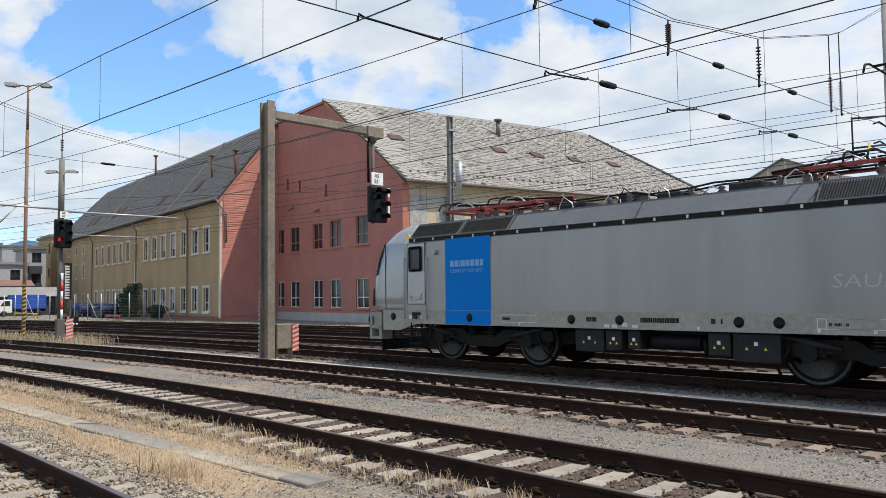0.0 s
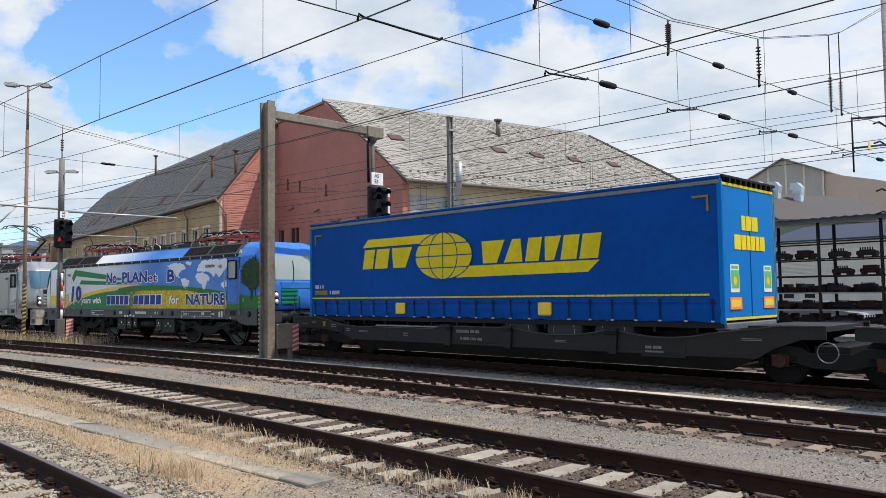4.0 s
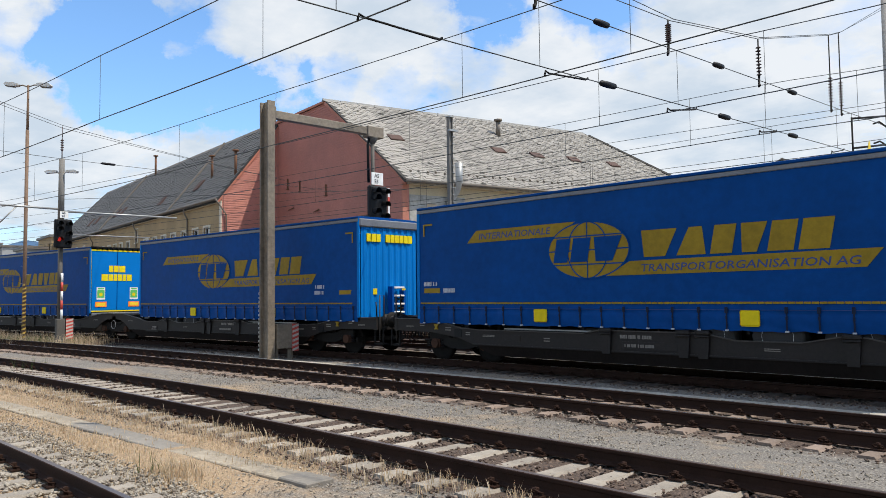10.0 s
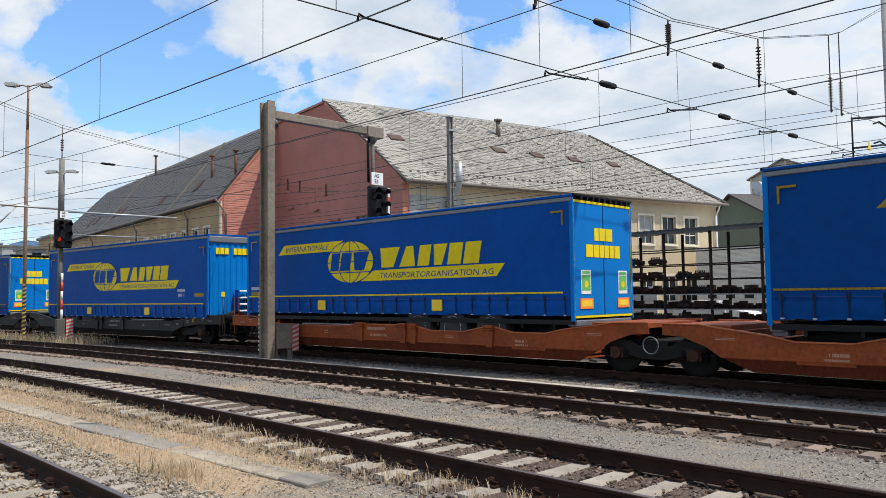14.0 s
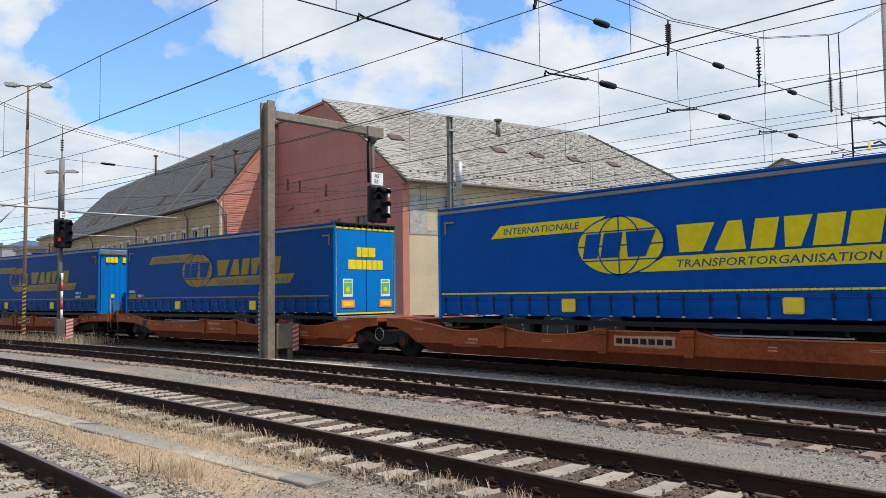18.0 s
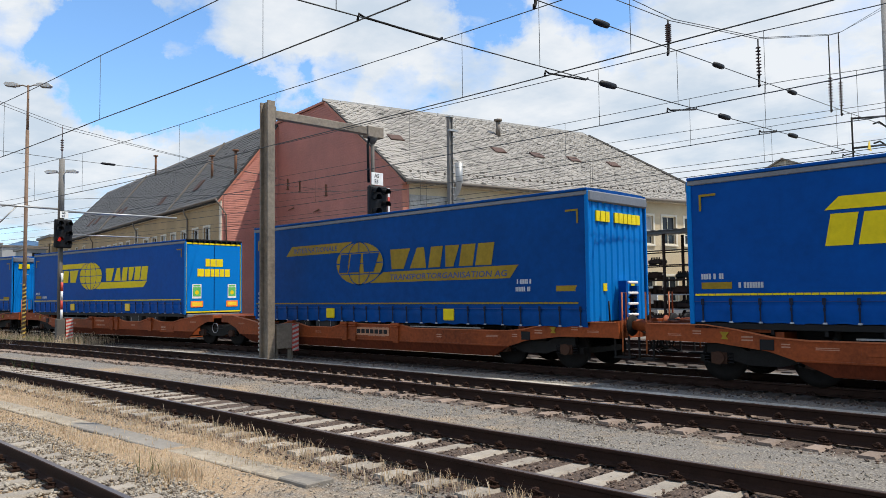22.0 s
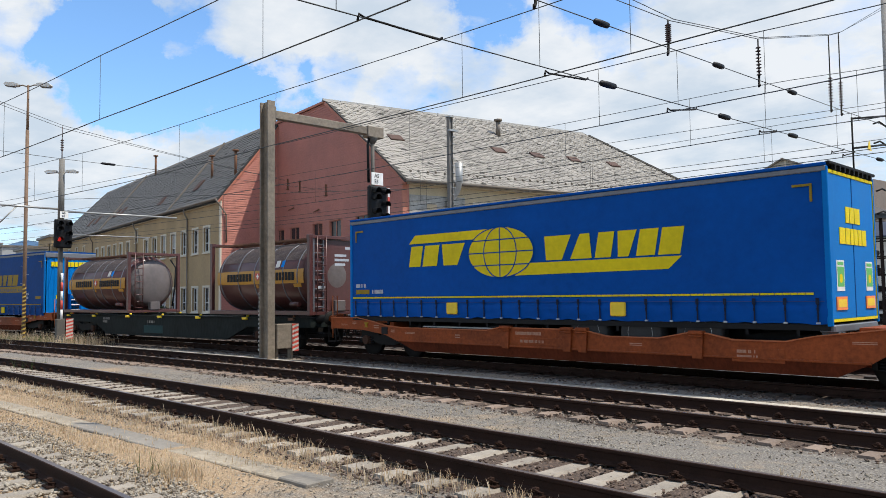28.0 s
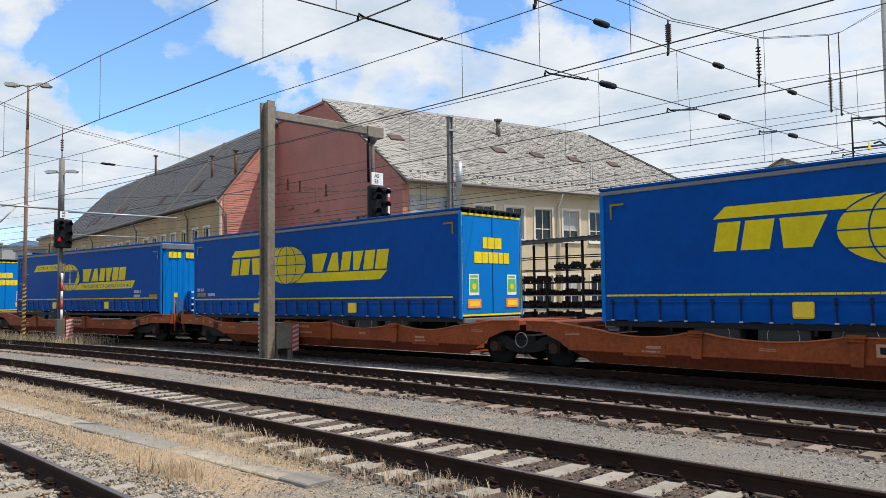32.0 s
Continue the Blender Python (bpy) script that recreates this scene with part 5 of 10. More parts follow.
# ---- masts, signals and overhead line ----
M_MAST = material("grey_painted_mast", (0.215, 0.175, 0.13), 0.6, 0.15, 0.45, 1.4, 9, 0.8, 0.12)
M_POLE = material("concrete_pole", (0.33, 0.31, 0.28), 0.9, 0, 0.7, 1.15, 20, 1.5, 0.2)
M_POLE_G = material("weathered_grey_pole", (0.17, 0.16, 0.145), 0.85, 0, 0.7, 1.2, 20, 1.5, 0.2)
M_LAMPH = material("lamp_housing", (0.50, 0.50, 0.48), 0.5, 0.2, 0.8, 1.1, 20, 2, 0.03)
M_REDLIGHT = glow("red_signal_light", (0.8, 0.03, 0.02), 0.45)
M_MASTD = material("dark_grey_mast", (0.075, 0.068, 0.058), 0.7, 0, 0.5, 1.5, 14, 0.9, 0.1)
M_BROWNP = material("rusty_brown_pole", (0.20, 0.125, 0.08), 0.8, 0, 0.55, 1.3, 18, 1.2, 0.15)
M_LENS = glass("dark_signal_lens", (0.015, 0.018, 0.02), 0.15)
M_DIRTYW = material("dirty_white_paint", (0.50, 0.47, 0.42), 0.7, 0, 0.65, 1.15, 20, 3, 0.05)
M_STRIPEY = material("faded_yellow_paint", (0.50, 0.33, 0.07), 0.7, 0, 0.6, 1.1, 25, 3, 0.05)


def stripes(parent, x, y0, y1, z0, z1, n=6, face=1):
    """A red and white warning board, striped at a slant; it faces +x."""
    bm = bmesh.new()
    box(bm, x, x + 0.03, y0, y1, z0, z1)
    b = part("warning_board", bm, M_REDP, parent, "red and white striped warning board")
    h = (z1 - z0) / n
    w = y1 - y0
    for k in range(n):
        bm = bmesh.new()
        za = z0 + h * k
        top = min(0.45 * w, h * 0.5)
        pts = [(y0, za), (y1, za + top), (y1, za + top + h * 0.5), (y0, za + h * 0.5)]
        prism(bm, pts, x + 0.031, x + 0.035, plane="yz")
        part("stripe", bm, M_DIRTYW, b)


def signal_head(parent, m, lit=None):
    """A black screen with two columns of hooded lenses, facing +x, hung at its top centre."""
    bm = bmesh.new()
    bevel_box(bm, -0.10, 0.10, -0.42, 0.42, -1.35, 0.0, 0.05)
    hd = part("signal_head", bm, M_BLACK, parent, "black signal screen with hooded lenses", at=m)
    spots = [(0.24, -0.22), (-0.2, -0.45), (0.24, -0.68), (-0.2, -0.95), (0.22, -1.12), (-0.2, -0.2)]
    for k, (y, z) in enumerate(spots):
        bm = bmesh.new()
        for j in range(10):
            a0, a1 = math.radians(-20 + 22 * j), math.radians(-20 + 22 * (j + 1))
            pts = [(0.10, y + 0.13 * math.cos(a), z + 0.13 * math.sin(a)) for a in (a0, a1)]
            vs = [bm.verts.new(p) for p in (pts[0], pts[1], (0.36, pts[1][1], pts[1][2] - 0.02), (0.36, pts[0][1], pts[0][2] - 0.02))]
            bm.faces.new(vs)
        hood = part("hood", bm, M_BLACK, hd)
        bm = bmesh.new()
        lathe(bm, [(0.0, 0.02), (0.07, 0.015), (0.10, 0.0)], 14, Matrix.Translation((0.102, y, z)) @ Matrix.Rotation(radians(90), 4, "Y"))
        part("lens", bm, M_REDLIGHT if k == lit else M_LENS, hood)
    return hd


def name_board(parent, x, y, z, lines, k0=1.0):
    bm = bmesh.new()
    box(bm, x, x + 0.03, y - 0.27 * k0, y + 0.27 * k0, z, z + 0.46 * k0)
    b = part("name_board", bm, M_WHITE, parent, "white board with black letters")
    for k, t in enumerate(lines):
        me = letters(t, 0.2 * k0, 0.004).copy()
        me.materials.append(M_BLACK)
        me.transform(Matrix.Translation((x + 0.034, y - 0.15 * k0, z + (0.27 - 0.21 * k) * k0)) @ Matrix.Rotation(radians(90), 4, "Z") @ Matrix.Rotation(radians(90), 4, "X"))
        part("lettering", me, None, b)


def signal_bracket():
    """The steel column with a cantilever arm that carries a colour-light signal over the running track."""
    X, Y = -22.2, 13.42
    # drawn towards the camera to clear the train, its view unchanged
    t = thing("signal_bracket", "grey steel signal bracket with a cantilever arm", "railway signal", Matrix.Translation((0, 0, 0.07)) @ Matrix.Scale(0.96, 4))
    bm = bmesh.new()                                        # H-section column
    h_section(bm, X, Y, 0.26, 0.13, 0.03, -0.45, 8.2, True)
    part("column", bm, M_MAST, t, "flaking grey steel column")
    bm = bmesh.new()
    bevel_box(bm, X - 0.12, X + 0.12, Y + 0.22, Y + 4.75, 7.66, 7.94, 0.02)
    box(bm, X - 0.16, X + 0.16, Y + 0.18, Y + 0.24, 7.55, 8.05)
    arm = part("arm", bm, M_MAST, t, "box-section cantilever arm")
    bm = bmesh.new()
    bevel_box(bm, X - 0.18, X + 0.18, Y + 4.1, Y + 4.85, 7.58, 7.98, 0.02)
    part("arm_end", bm, M_MAST, arm)
    # the hanger's shade is put into its dark colour
    bm = bmesh.new()
    tube(bm, (X, Y + 4.45, 7.6), (X, Y + 4.45, 4.4), 0.07, 10)
    lathe(bm, [(0.2, 7.6), (0.2, 7.56), (0.08, 7.35)], 12, Matrix.Translation((X, Y + 4.45, 0)))
    part("hanger", bm, M_MASTD, t, "steel hanger tube painted dark for its shade")
    bm = bmesh.new()
    pipe(bm, [(X, Y + 4.3, 7.6), (X, Y + 4.22, 7.3), (X, Y + 4.25, 5.9)], 0.05, 8)
    part("cable", bm, M_BLACK, t)
    signal_head(t, Matrix.Translation((X + 0.12, Y + 4.55, 5.78)))
    name_board(t, X + 0.12, Y + 4.55, 5.82, ["AS", "ES"])
    for k in range(4):
        bm = bmesh.new()
        box(bm, X + 0.2, X + 0.23, Y + 4.98, Y + 5.06, 4.45 + 0.32 * k, 4.45 + 0.32 * k + 0.32)
        part("mast_stripe", bm, M_WHITE if k % 2 else M_REDP, t)
    bm = bmesh.new()
    bevel_box(bm, X - 0.22, X + 0.25, Y + 0.22, Y + 0.98, 0.05, 0.85, 0.02)
    bx = part("equipment_box", bm, M_MAST, t, "grey steel equipment box")
    bm = bmesh.new()
    for yy in (Y + 0.32, Y + 0.88):
        box(bm, X - 0.1, X + 0.1, yy - 0.04, yy + 0.04, -0.45, 0.06)
    part("box_leg", bm, M_MAST, bx)
    stripes(t, X + 0.255, Y + 0.78, Y + 1.02, -0.05, 0.85)
    bm = bmesh.new()
    for k in range(14):
        box(bm, X - 0.18, X - 0.172, Y - 0.21, Y - 0.19, 0.0 + 0.14 * k, 0.07 + 0.14 * k)
    part("edge_mark", bm, M_WHITE, t)


def lamp_mast():
    X, Y = -43.8, 12.18
    # scaled about the eye point: stands before the train, looks the same
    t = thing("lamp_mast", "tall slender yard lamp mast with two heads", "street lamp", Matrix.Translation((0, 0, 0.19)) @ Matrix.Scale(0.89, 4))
    bm = bmesh.new()
    tube(bm, (X, Y, -0.8), (X, Y, 10.6), 0.095, 10, 0.085)
    tube(bm, (X, Y, 10.6), (X, Y, 13.0), 0.07, 10, 0.05)
    part("pole", bm, M_BROWNP, t, "rusty brown lamp pole")
    bm = bmesh.new()
    for k in range(16):
        z = 2.6 + 0.45 * k
        s = 1 if k % 2 else -1
        tube(bm, (X, Y, z), (X + 0.15 * s, Y + 0.15 * s, z), 0.012, 5)
    tagged(part("step_iron", bm, M_STEEL, t), kind="stuff")
    bm = bmesh.new()                                        # a painted band winding round the foot
    loops, n = 14, 12
    ring = []
    for k in range(loops * n + 1):
        a = k * math.tau / n
        z = -0.4 + 2.9 * k / (loops * n)
        c = (X + 0.0995 * math.cos(a), Y + 0.0995 * math.sin(a))
        ring.append((bm.verts.new((*c, z)), bm.verts.new((*c, z + 0.085))))
    for a, b in zip(ring, ring[1:]):
        bm.faces.new((a[0], b[0], b[1], a[1]))
    part("yellow_stripe", bm, M_STRIPEY, t, "faded yellow winding stripe")
    d = Vector((0.72, 0.69, 0))
    for s in (-1, 1):
        bm = bmesh.new()
        a = Vector((X, Y, 12.9))
        pipe(bm, [a, a + d * s * 0.3 + Vector((0, 0, 0.1)), a + d * s * 0.5 + Vector((0, 0, 0.1))], 0.035, 6)
        part("lamp_arm", bm, M_MAST, t)
        m = Matrix.Translation(a + d * s * 0.5 + Vector((0, 0, 0.12))) @ Matrix.Rotation(math.atan2(d.y * s, d.x * s), 4, "Z") @ Matrix.Rotation(radians(-8 if s < 0 else 4), 4, "Y")
        bm = bmesh.new()
        prism(bm, [(0, -0.05), (0.18, -0.11), (0.68, -0.13), (0.76, -0.04), (0.68, 0.06), (0.22, 0.08), (0, 0.04)], -0.15, 0.15, m=m)
        hd = part("lamp_head", bm, M_LAMPH, t, "pale lamp housing")
        bm = bmesh.new()
        box(bm, 0.22, 0.66, -0.11, 0.11, -0.155, -0.13, m=m)
        part("diffuser", bm, M_GLASS, hd)


def signal_mast():
    """A concrete-cased mast with a signal at danger, lamps and a striped board."""
    X, Y = -40.9, 12.98
    # shrunk towards the camera's eye, so it keeps its place in the view
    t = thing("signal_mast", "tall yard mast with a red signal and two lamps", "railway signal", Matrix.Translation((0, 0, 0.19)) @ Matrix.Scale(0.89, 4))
    bm = bmesh.new()
    tube(bm, (X, Y, 5.6), (X, Y, 8.8), 0.155, 12, 0.13)
    part("pole_top", bm, M_POLE_G, t, "grey upper pole")
    bm = bmesh.new()
    tube(bm, (X, Y, -0.8), (X, Y, 5.6), 0.115, 12, 0.115)
    part("pole", bm, M_MASTD, t)
    bm = bmesh.new()
    tube(bm, (X, Y, 8.8), (X, Y, 9.2), 0.03, 6)
    for k in range(5):
        lathe(bm, [(0.03, 9.2 + 0.12 * k), (0.09, 9.25 + 0.12 * k), (0.03, 9.30 + 0.12 * k)], 10, Matrix.Translation((X, Y, 0)))
    tube(bm, (X, Y, 9.8), (X, Y, 10.4), 0.02, 6)
    part("insulator", bm, M_PORC, t)
    for s in (-1, 1):
        bm = bmesh.new()
        d = Vector((0.7, 0.7, 0)) * s
        a = Vector((X, Y, 7.95))
        tube(bm, a, a + d * 0.25 + Vector((0, 0, 0.2)), 0.03, 6)
        m = Matrix.Translation(a + d * 0.25 + Vector((0, 0, 0.2))) @ Matrix.Rotation(math.atan2(d.y, d.x), 4, "Z")
        bevel = bmesh.new()
        prism(bevel, [(0, -0.06), (0.52, -0.09), (0.58, 0.0), (0.42, 0.08), (0, 0.06)], -0.12, 0.12, m=m)
        merge(bm, bevel)
        part("lamp_head", bm, M_LAMPH, t, "pale lamp housing")
    signal_head(t, Matrix.Translation((X + 0.26, Y + 0.02, 5.72)) @ Matrix.Diagonal((1, 0.98, 1.05, 1)), 3)
    name_board(t, X + 0.28, Y + 0.05, 5.79, ["AS", "ES"], 0.72)
    for k in range(5):
        bm = bmesh.new()
        tube(bm, (X + 0.22, Y + 0.03, 0.8 + 0.45 * k), (X + 0.22, Y + 0.03, 1.25 + 0.45 * k), 0.06, 8)
        part("mast_stripe", bm, M_REDP if k % 2 else M_WHITE, t)
    bm = bmesh.new()
    bevel_box(bm, X + 0.1, X + 0.4, Y - 0.24, Y + 0.16, -0.55, 0.8, 0.03)
    part("equipment_box", bm, M_MASTD, t)
    stripes(t, X + 0.41, Y + 0.18, Y + 0.52, -0.2, 0.8)
    # gantry booms that leave the mast
    for z, y1 in ((6.15, 19.0), (5.0, 17.5)):
        bm = bmesh.new()
        tube(bm, (X, Y, z), (X, y1, z + 0.02), 0.05 if z > 6 else 0.025, 8)
        part("boom", bm, M_STEEL, t)
    bm = bmesh.new()
    tube(bm, (X, Y, 6.25), (X, Y - 3.4, 6.3), 0.05, 8)
    tube(bm, (X, Y - 2.0, 6.28), (X - 0.2, Y - 2.9, 5.2), 0.04, 6)
    part("boom", bm, M_STEEL, t)


def distance_board():
    """A tall notched board on its post beyond the running track."""
    X, Y = -61.0, 19.9
    t = thing("distance_board", "tall dark board with a notched white strip", "railway sign")
    bm = bmesh.new()
    box(bm, X - 0.05, X + 0.0, Y + 0.18, Y + 0.28, -0.3, 4.4)
    part("post", bm, M_MASTD, t)
    bm = bmesh.new()
    box(bm, X + 0.002, X + 0.03, Y - 0.22, Y + 0.28, 1.75, 4.45)
    db = part("board", bm, M_BLACK, t)
    for k in range(13):
        bm = bmesh.new()
        z = 1.78 + 0.195 * k
        prism(bm, [(Y - 0.20, z), (Y + 0.14, z + 0.03), (Y + 0.14, z + 0.12), (Y - 0.20, z + 0.165)], X + 0.032, X + 0.04, plane="yz")
        part("white_notch", bm, M_LAMPH, db)


distance_board()


def lattice_pole(X, Y, H, label):
    """A concrete catenary pole with step irons."""
    t = thing("catenary_pole", label, "catenary mast", group="catenary masts")
    bm = bmesh.new()
    h_section(bm, X, Y, 0.075, 0.11, 0.03, -0.3, H)
    part("column", bm, M_POLE_G, t)
    bm = bmesh.new()
    for k in range(int(H / 0.3) - 4):
        box(bm, X + 0.07, X + 0.11, Y + 0.03, Y + 0.20, 1.0 + 0.3 * k, 1.025 + 0.3 * k)
    tagged(part("step_iron", bm, M_STEEL, t), kind="stuff")
    bm = bmesh.new()
    box(bm, X - 0.12, X + 0.12, Y - 0.14, Y + 0.14, H, H + 0.05)
    box(bm, X + 0.08, X + 0.2, Y - 0.2, Y + 0.3, H - 0.6, H - 0.53)
    part("cap", bm, M_STEEL, t)
    return t


def wire(name, pts, r, mat=None, label="thin dark overhead wire above the tracks", cat="overhead wire", group="overhead wires"):
    bm = bmesh.new()
    pipe(bm, pts, r, 5)
    return solo(name, bm, mat or M_WIRE, label, cat, group)


def rod_insulator(a, b, big=True):
    """A dark sheathed insulator let into a span wire."""
    a, b = Vector(a), Vector(b)
    d = (b - a).normalized()
    bm = bmesh.new()
    q = d.to_track_quat("Z", "Y").to_matrix().to_4x4()
    L = (b - a).length
    lathe(bm, [(0.02, 0), (0.035, L * 0.06), (0.06, L * 0.12), (0.068, L * 0.5), (0.06, L * 0.88), (0.035, L * 0.94), (0.02, L)], 12, Matrix.Translation(a) @ q)
    return solo("wire_insulator", bm, M_BLACK, "dark rod insulator in a span wire", "insulator", "span wire insulators")


def string_insulator(top, bottom):
    """Brown sheds hung on a rod, with a hook for the carrying wire."""
    t = thing("hanging_insulator", "brown ribbed insulator hanging from a span wire", "insulator", group="hanging insulators")
    x, y, zt, zb = top[0], top[1], top[2], bottom
    bm = bmesh.new()
    tube(bm, (x, y, zt), (x, y, zb + 0.3), 0.02, 6)
    part("rod", bm, M_STEEL_D, t)
    n = 9
    z1 = min(zt - 0.1, zb + 1.15)
    for k in range(n):
        z = zb + 0.32 + (z1 - zb - 0.32) * k / n
        bm = bmesh.new()
        lathe(bm, [(0.03, z), (0.075, z + 0.02), (0.03, z + 0.05)], 10, Matrix.Translation((x, y, 0)))
        part("shed", bm, M_PORC, t)
    bm = bmesh.new()
    pipe(bm, [(x, y, zb + 0.32), (x, y - 0.02, zb + 0.12), (x + 0.03, y - 0.1, zb), (x + 0.08, y - 0.16, zb + 0.04)], 0.03, 6)
    part("hook", bm, M_STEEL_D, t)


SPAN_X = -8.75


def between(rows, s):
    """Straight interpolation in rows of (s, value), carried on past both ends."""
    k = 0
    while k < len(rows) - 2 and s > rows[k + 1][0]:
        k += 1
    (a, u), (b, v) = rows[k], rows[k + 1]
    return u + (v - u) * (s - a) / (b - a)


# per track: contact wire's height and its zigzag across the track, carrying wire's height, droppers
LINES = {
    "b": (5.74, [(-60, 6.75), (-38, 6.4), (-24.7, 6.53), (-17.6, 6.53), (-9.3, 6.79), (-7.6, 6.85), (20, 7.0)], [(-95, 7.6), (-25, 7.27), (-12.9, 7.13), (20, 7.0)], (-11.35, -17.9, -24.4, -31.4)),
    "c": (5.74, [(-60, 11.4), (-40, 10.9), (-27, 11.2), (-17.8, 11.0), (-8.9, 11.13), (-3.7, 11.18), (20, 11.0)], [(-95, 7.6), (-38, 7.22), (-23, 7.14), (-9, 7.06), (20, 6.85)], (-3.2, -6.95, -10.9, -17.65, -23.1, -30.2, -34.3, -41.0)),
    "d": (5.74, [(-60, 15.7), (-40, 15.3), (-15.8, 15.44), (-8.6, 15.48), (-4.3, 15.47), (20, 15.4)], [(-95, 7.5), (-16, 7.18), (-8.5, 7.10), (-4.3, 6.95), (20, 6.6)], (-4.0, -6.55, -10.55, -17.2, -24.3, -31.0)),
    "e": (5.90, [(-60, 20.5), (-13, 20.3), (-8.7, 20.2), (-6.6, 20.45), (20, 20.4)], [(-95, 7.5), (-13, 7.27), (-8.5, 7.22), (-5.6, 7.12), (20, 6.6)], (-6.4, -10.7, -15.0, -21.5, -28.0, -35.0)),
    "f": (5.98, [(-60, 24.9), (-14, 25.0), (-8.6, 25.4), (20, 25.6)], [(-95, 7.6), (-16.5, 7.44), (-10.7, 7.39), (-7.2, 7.32), (20, 6.9)], (-10.7, -17.0, -26.0)),
    "g": (5.99, [(-60, 26.6), (-13.8, 26.45), (-8.8, 26.35), (20, 26.4)], [(-95, 7.4), (-17, 7.36), (-11, 7.38), (20, 7.3)], (-10.9, -18.0, -27.0))}


def overhead():
    # carrying and contact wires follow the tracks
    steps = [-95 + 115 * k / 70 for k in range(71)]
    for key, (zc, side, carry, drops) in LINES.items():
        fine = 0.010 if key in "bcd" else 0.0085
        wire("carrying_wire", [on_line(s, between(side, s), between(carry, s))[0] for s in steps], fine)
        wire("contact_wire", [on_line(s, between(side, s), zc)[0] for s in steps], 0.012)
        for s in drops:
            wire("dropper", [on_line(s, between(side, s), between(carry, s))[0], on_line(s, between(side, s), zc)[0]], 0.0055, label="thin steel dropper between carrying and contact wire", group="droppers")
    wire("feeder_wire", [on_line(s, 28.0, 6.69)[0] for s in steps], 0.010)
    # the cross span near the viewer
    low = lambda y: 5.64 + 0.0231 * y
    upp = lambda y: 6.82 + 0.0270 * y
    for rope in (low, upp):
        wire("span_wire", [(SPAN_X, y, rope(y)) for y in (-14, 0, 8, 16, 24, 30.8)], 0.011)
    hang = [(-14, 12.5), (-4, 9.9), (6, 8.1), (13.5, 7.80), (15.73, 7.89), (20.3, 8.50), (25.56, 9.80), (26.5, 10.10), (30.9, 11.95)]
    for dz in (0.0, 0.12):
        wire("span_wire", [(SPAN_X + dz * 0.6, y, z + dz * (0.15 if 15 < y < 27 else 1.0)) for y, z in hang], 0.0095)
    for y in (6.7, 10.9, 15.6, 20.3, 25.5, 26.4):
        string_insulator((SPAN_X, y, between(hang, y)), upp(y) - 0.19)
    for key in "bcdefg":
        zc, side = LINES[key][:2]
        y = between(side, SPAN_X)
        e = 1.6 if key == "b" else 1.25 if key in "cd" else 1.0
        bm = bmesh.new()
        pipe(bm, [(SPAN_X, y - 0.03, zc), (SPAN_X, y, zc + 0.10), (SPAN_X, y + 0.1, zc + 0.07), (SPAN_X, y + e, low(y + e) - 0.02), (SPAN_X, y + e + 0.08, low(y + e) + 0.03)], 0.018, 6)
        solo("registration_arm", bm, M_STEEL_D, "steel arm that steadies a contact wire", "registration arm", "registration arms")
    for y in (12.7, 17.7, 22.2):
        rod_insulator((SPAN_X, y, upp(y)), (SPAN_X, y + 0.55, upp(y + 0.55)))
    for y in (12.85, 17.9, 22.1, 29.7):
        rod_insulator((SPAN_X, y, low(y)), (SPAN_X, y + 0.6, low(y + 0.6)))
    for y in (6.4, 10.97, 15.95, 20.6, 25.9, 27.3):
        wire("dropper", [(SPAN_X, y, upp(y)), (SPAN_X, y, low(y))], 0.006, label="thin steel dropper between the span wires", group="droppers")
    # far cross span, behind the signal mast as the camera sees it
    for dz in (0, -0.14):
        wire("span_wire", [(-41.0, 3.0, 13.6 + dz), (-41.0, 10.2, 11.26 + dz), (-41.0, 13.0, 10.52 + dz), (-41.0, 15.9, 10.1 + dz * 0.7), (-41.0, 19.6, 9.64 + dz * 0.3), (-41.0, 26.0, 8.95)], 0.012)
    wire("span_wire", [(-41.0, 2.0, 9.0), (-41.0, 10.2, 8.89), (-41.0, 13.0, 8.81), (-41.0, 18.0, 8.76), (-41.0, 30.0, 8.6)], 0.013)
    rod_insulator((-41.0, 14.9, 8.80), (-41.0, 15.7, 8.79))
    # extra dropper, placed where the mast hides it from the camera
    wire("dropper", [(-41.0, 13.0, 10.52), (-41.0, 13.0, 8.81)], 0.008, label="thin steel dropper between the span wires", group="droppers")
    wire("span_wire", [(-22.3, 21.95, 6.1), (-29.4, 16.75, 6.13), (-36.4, 11.56, 6.2)], 0.010)


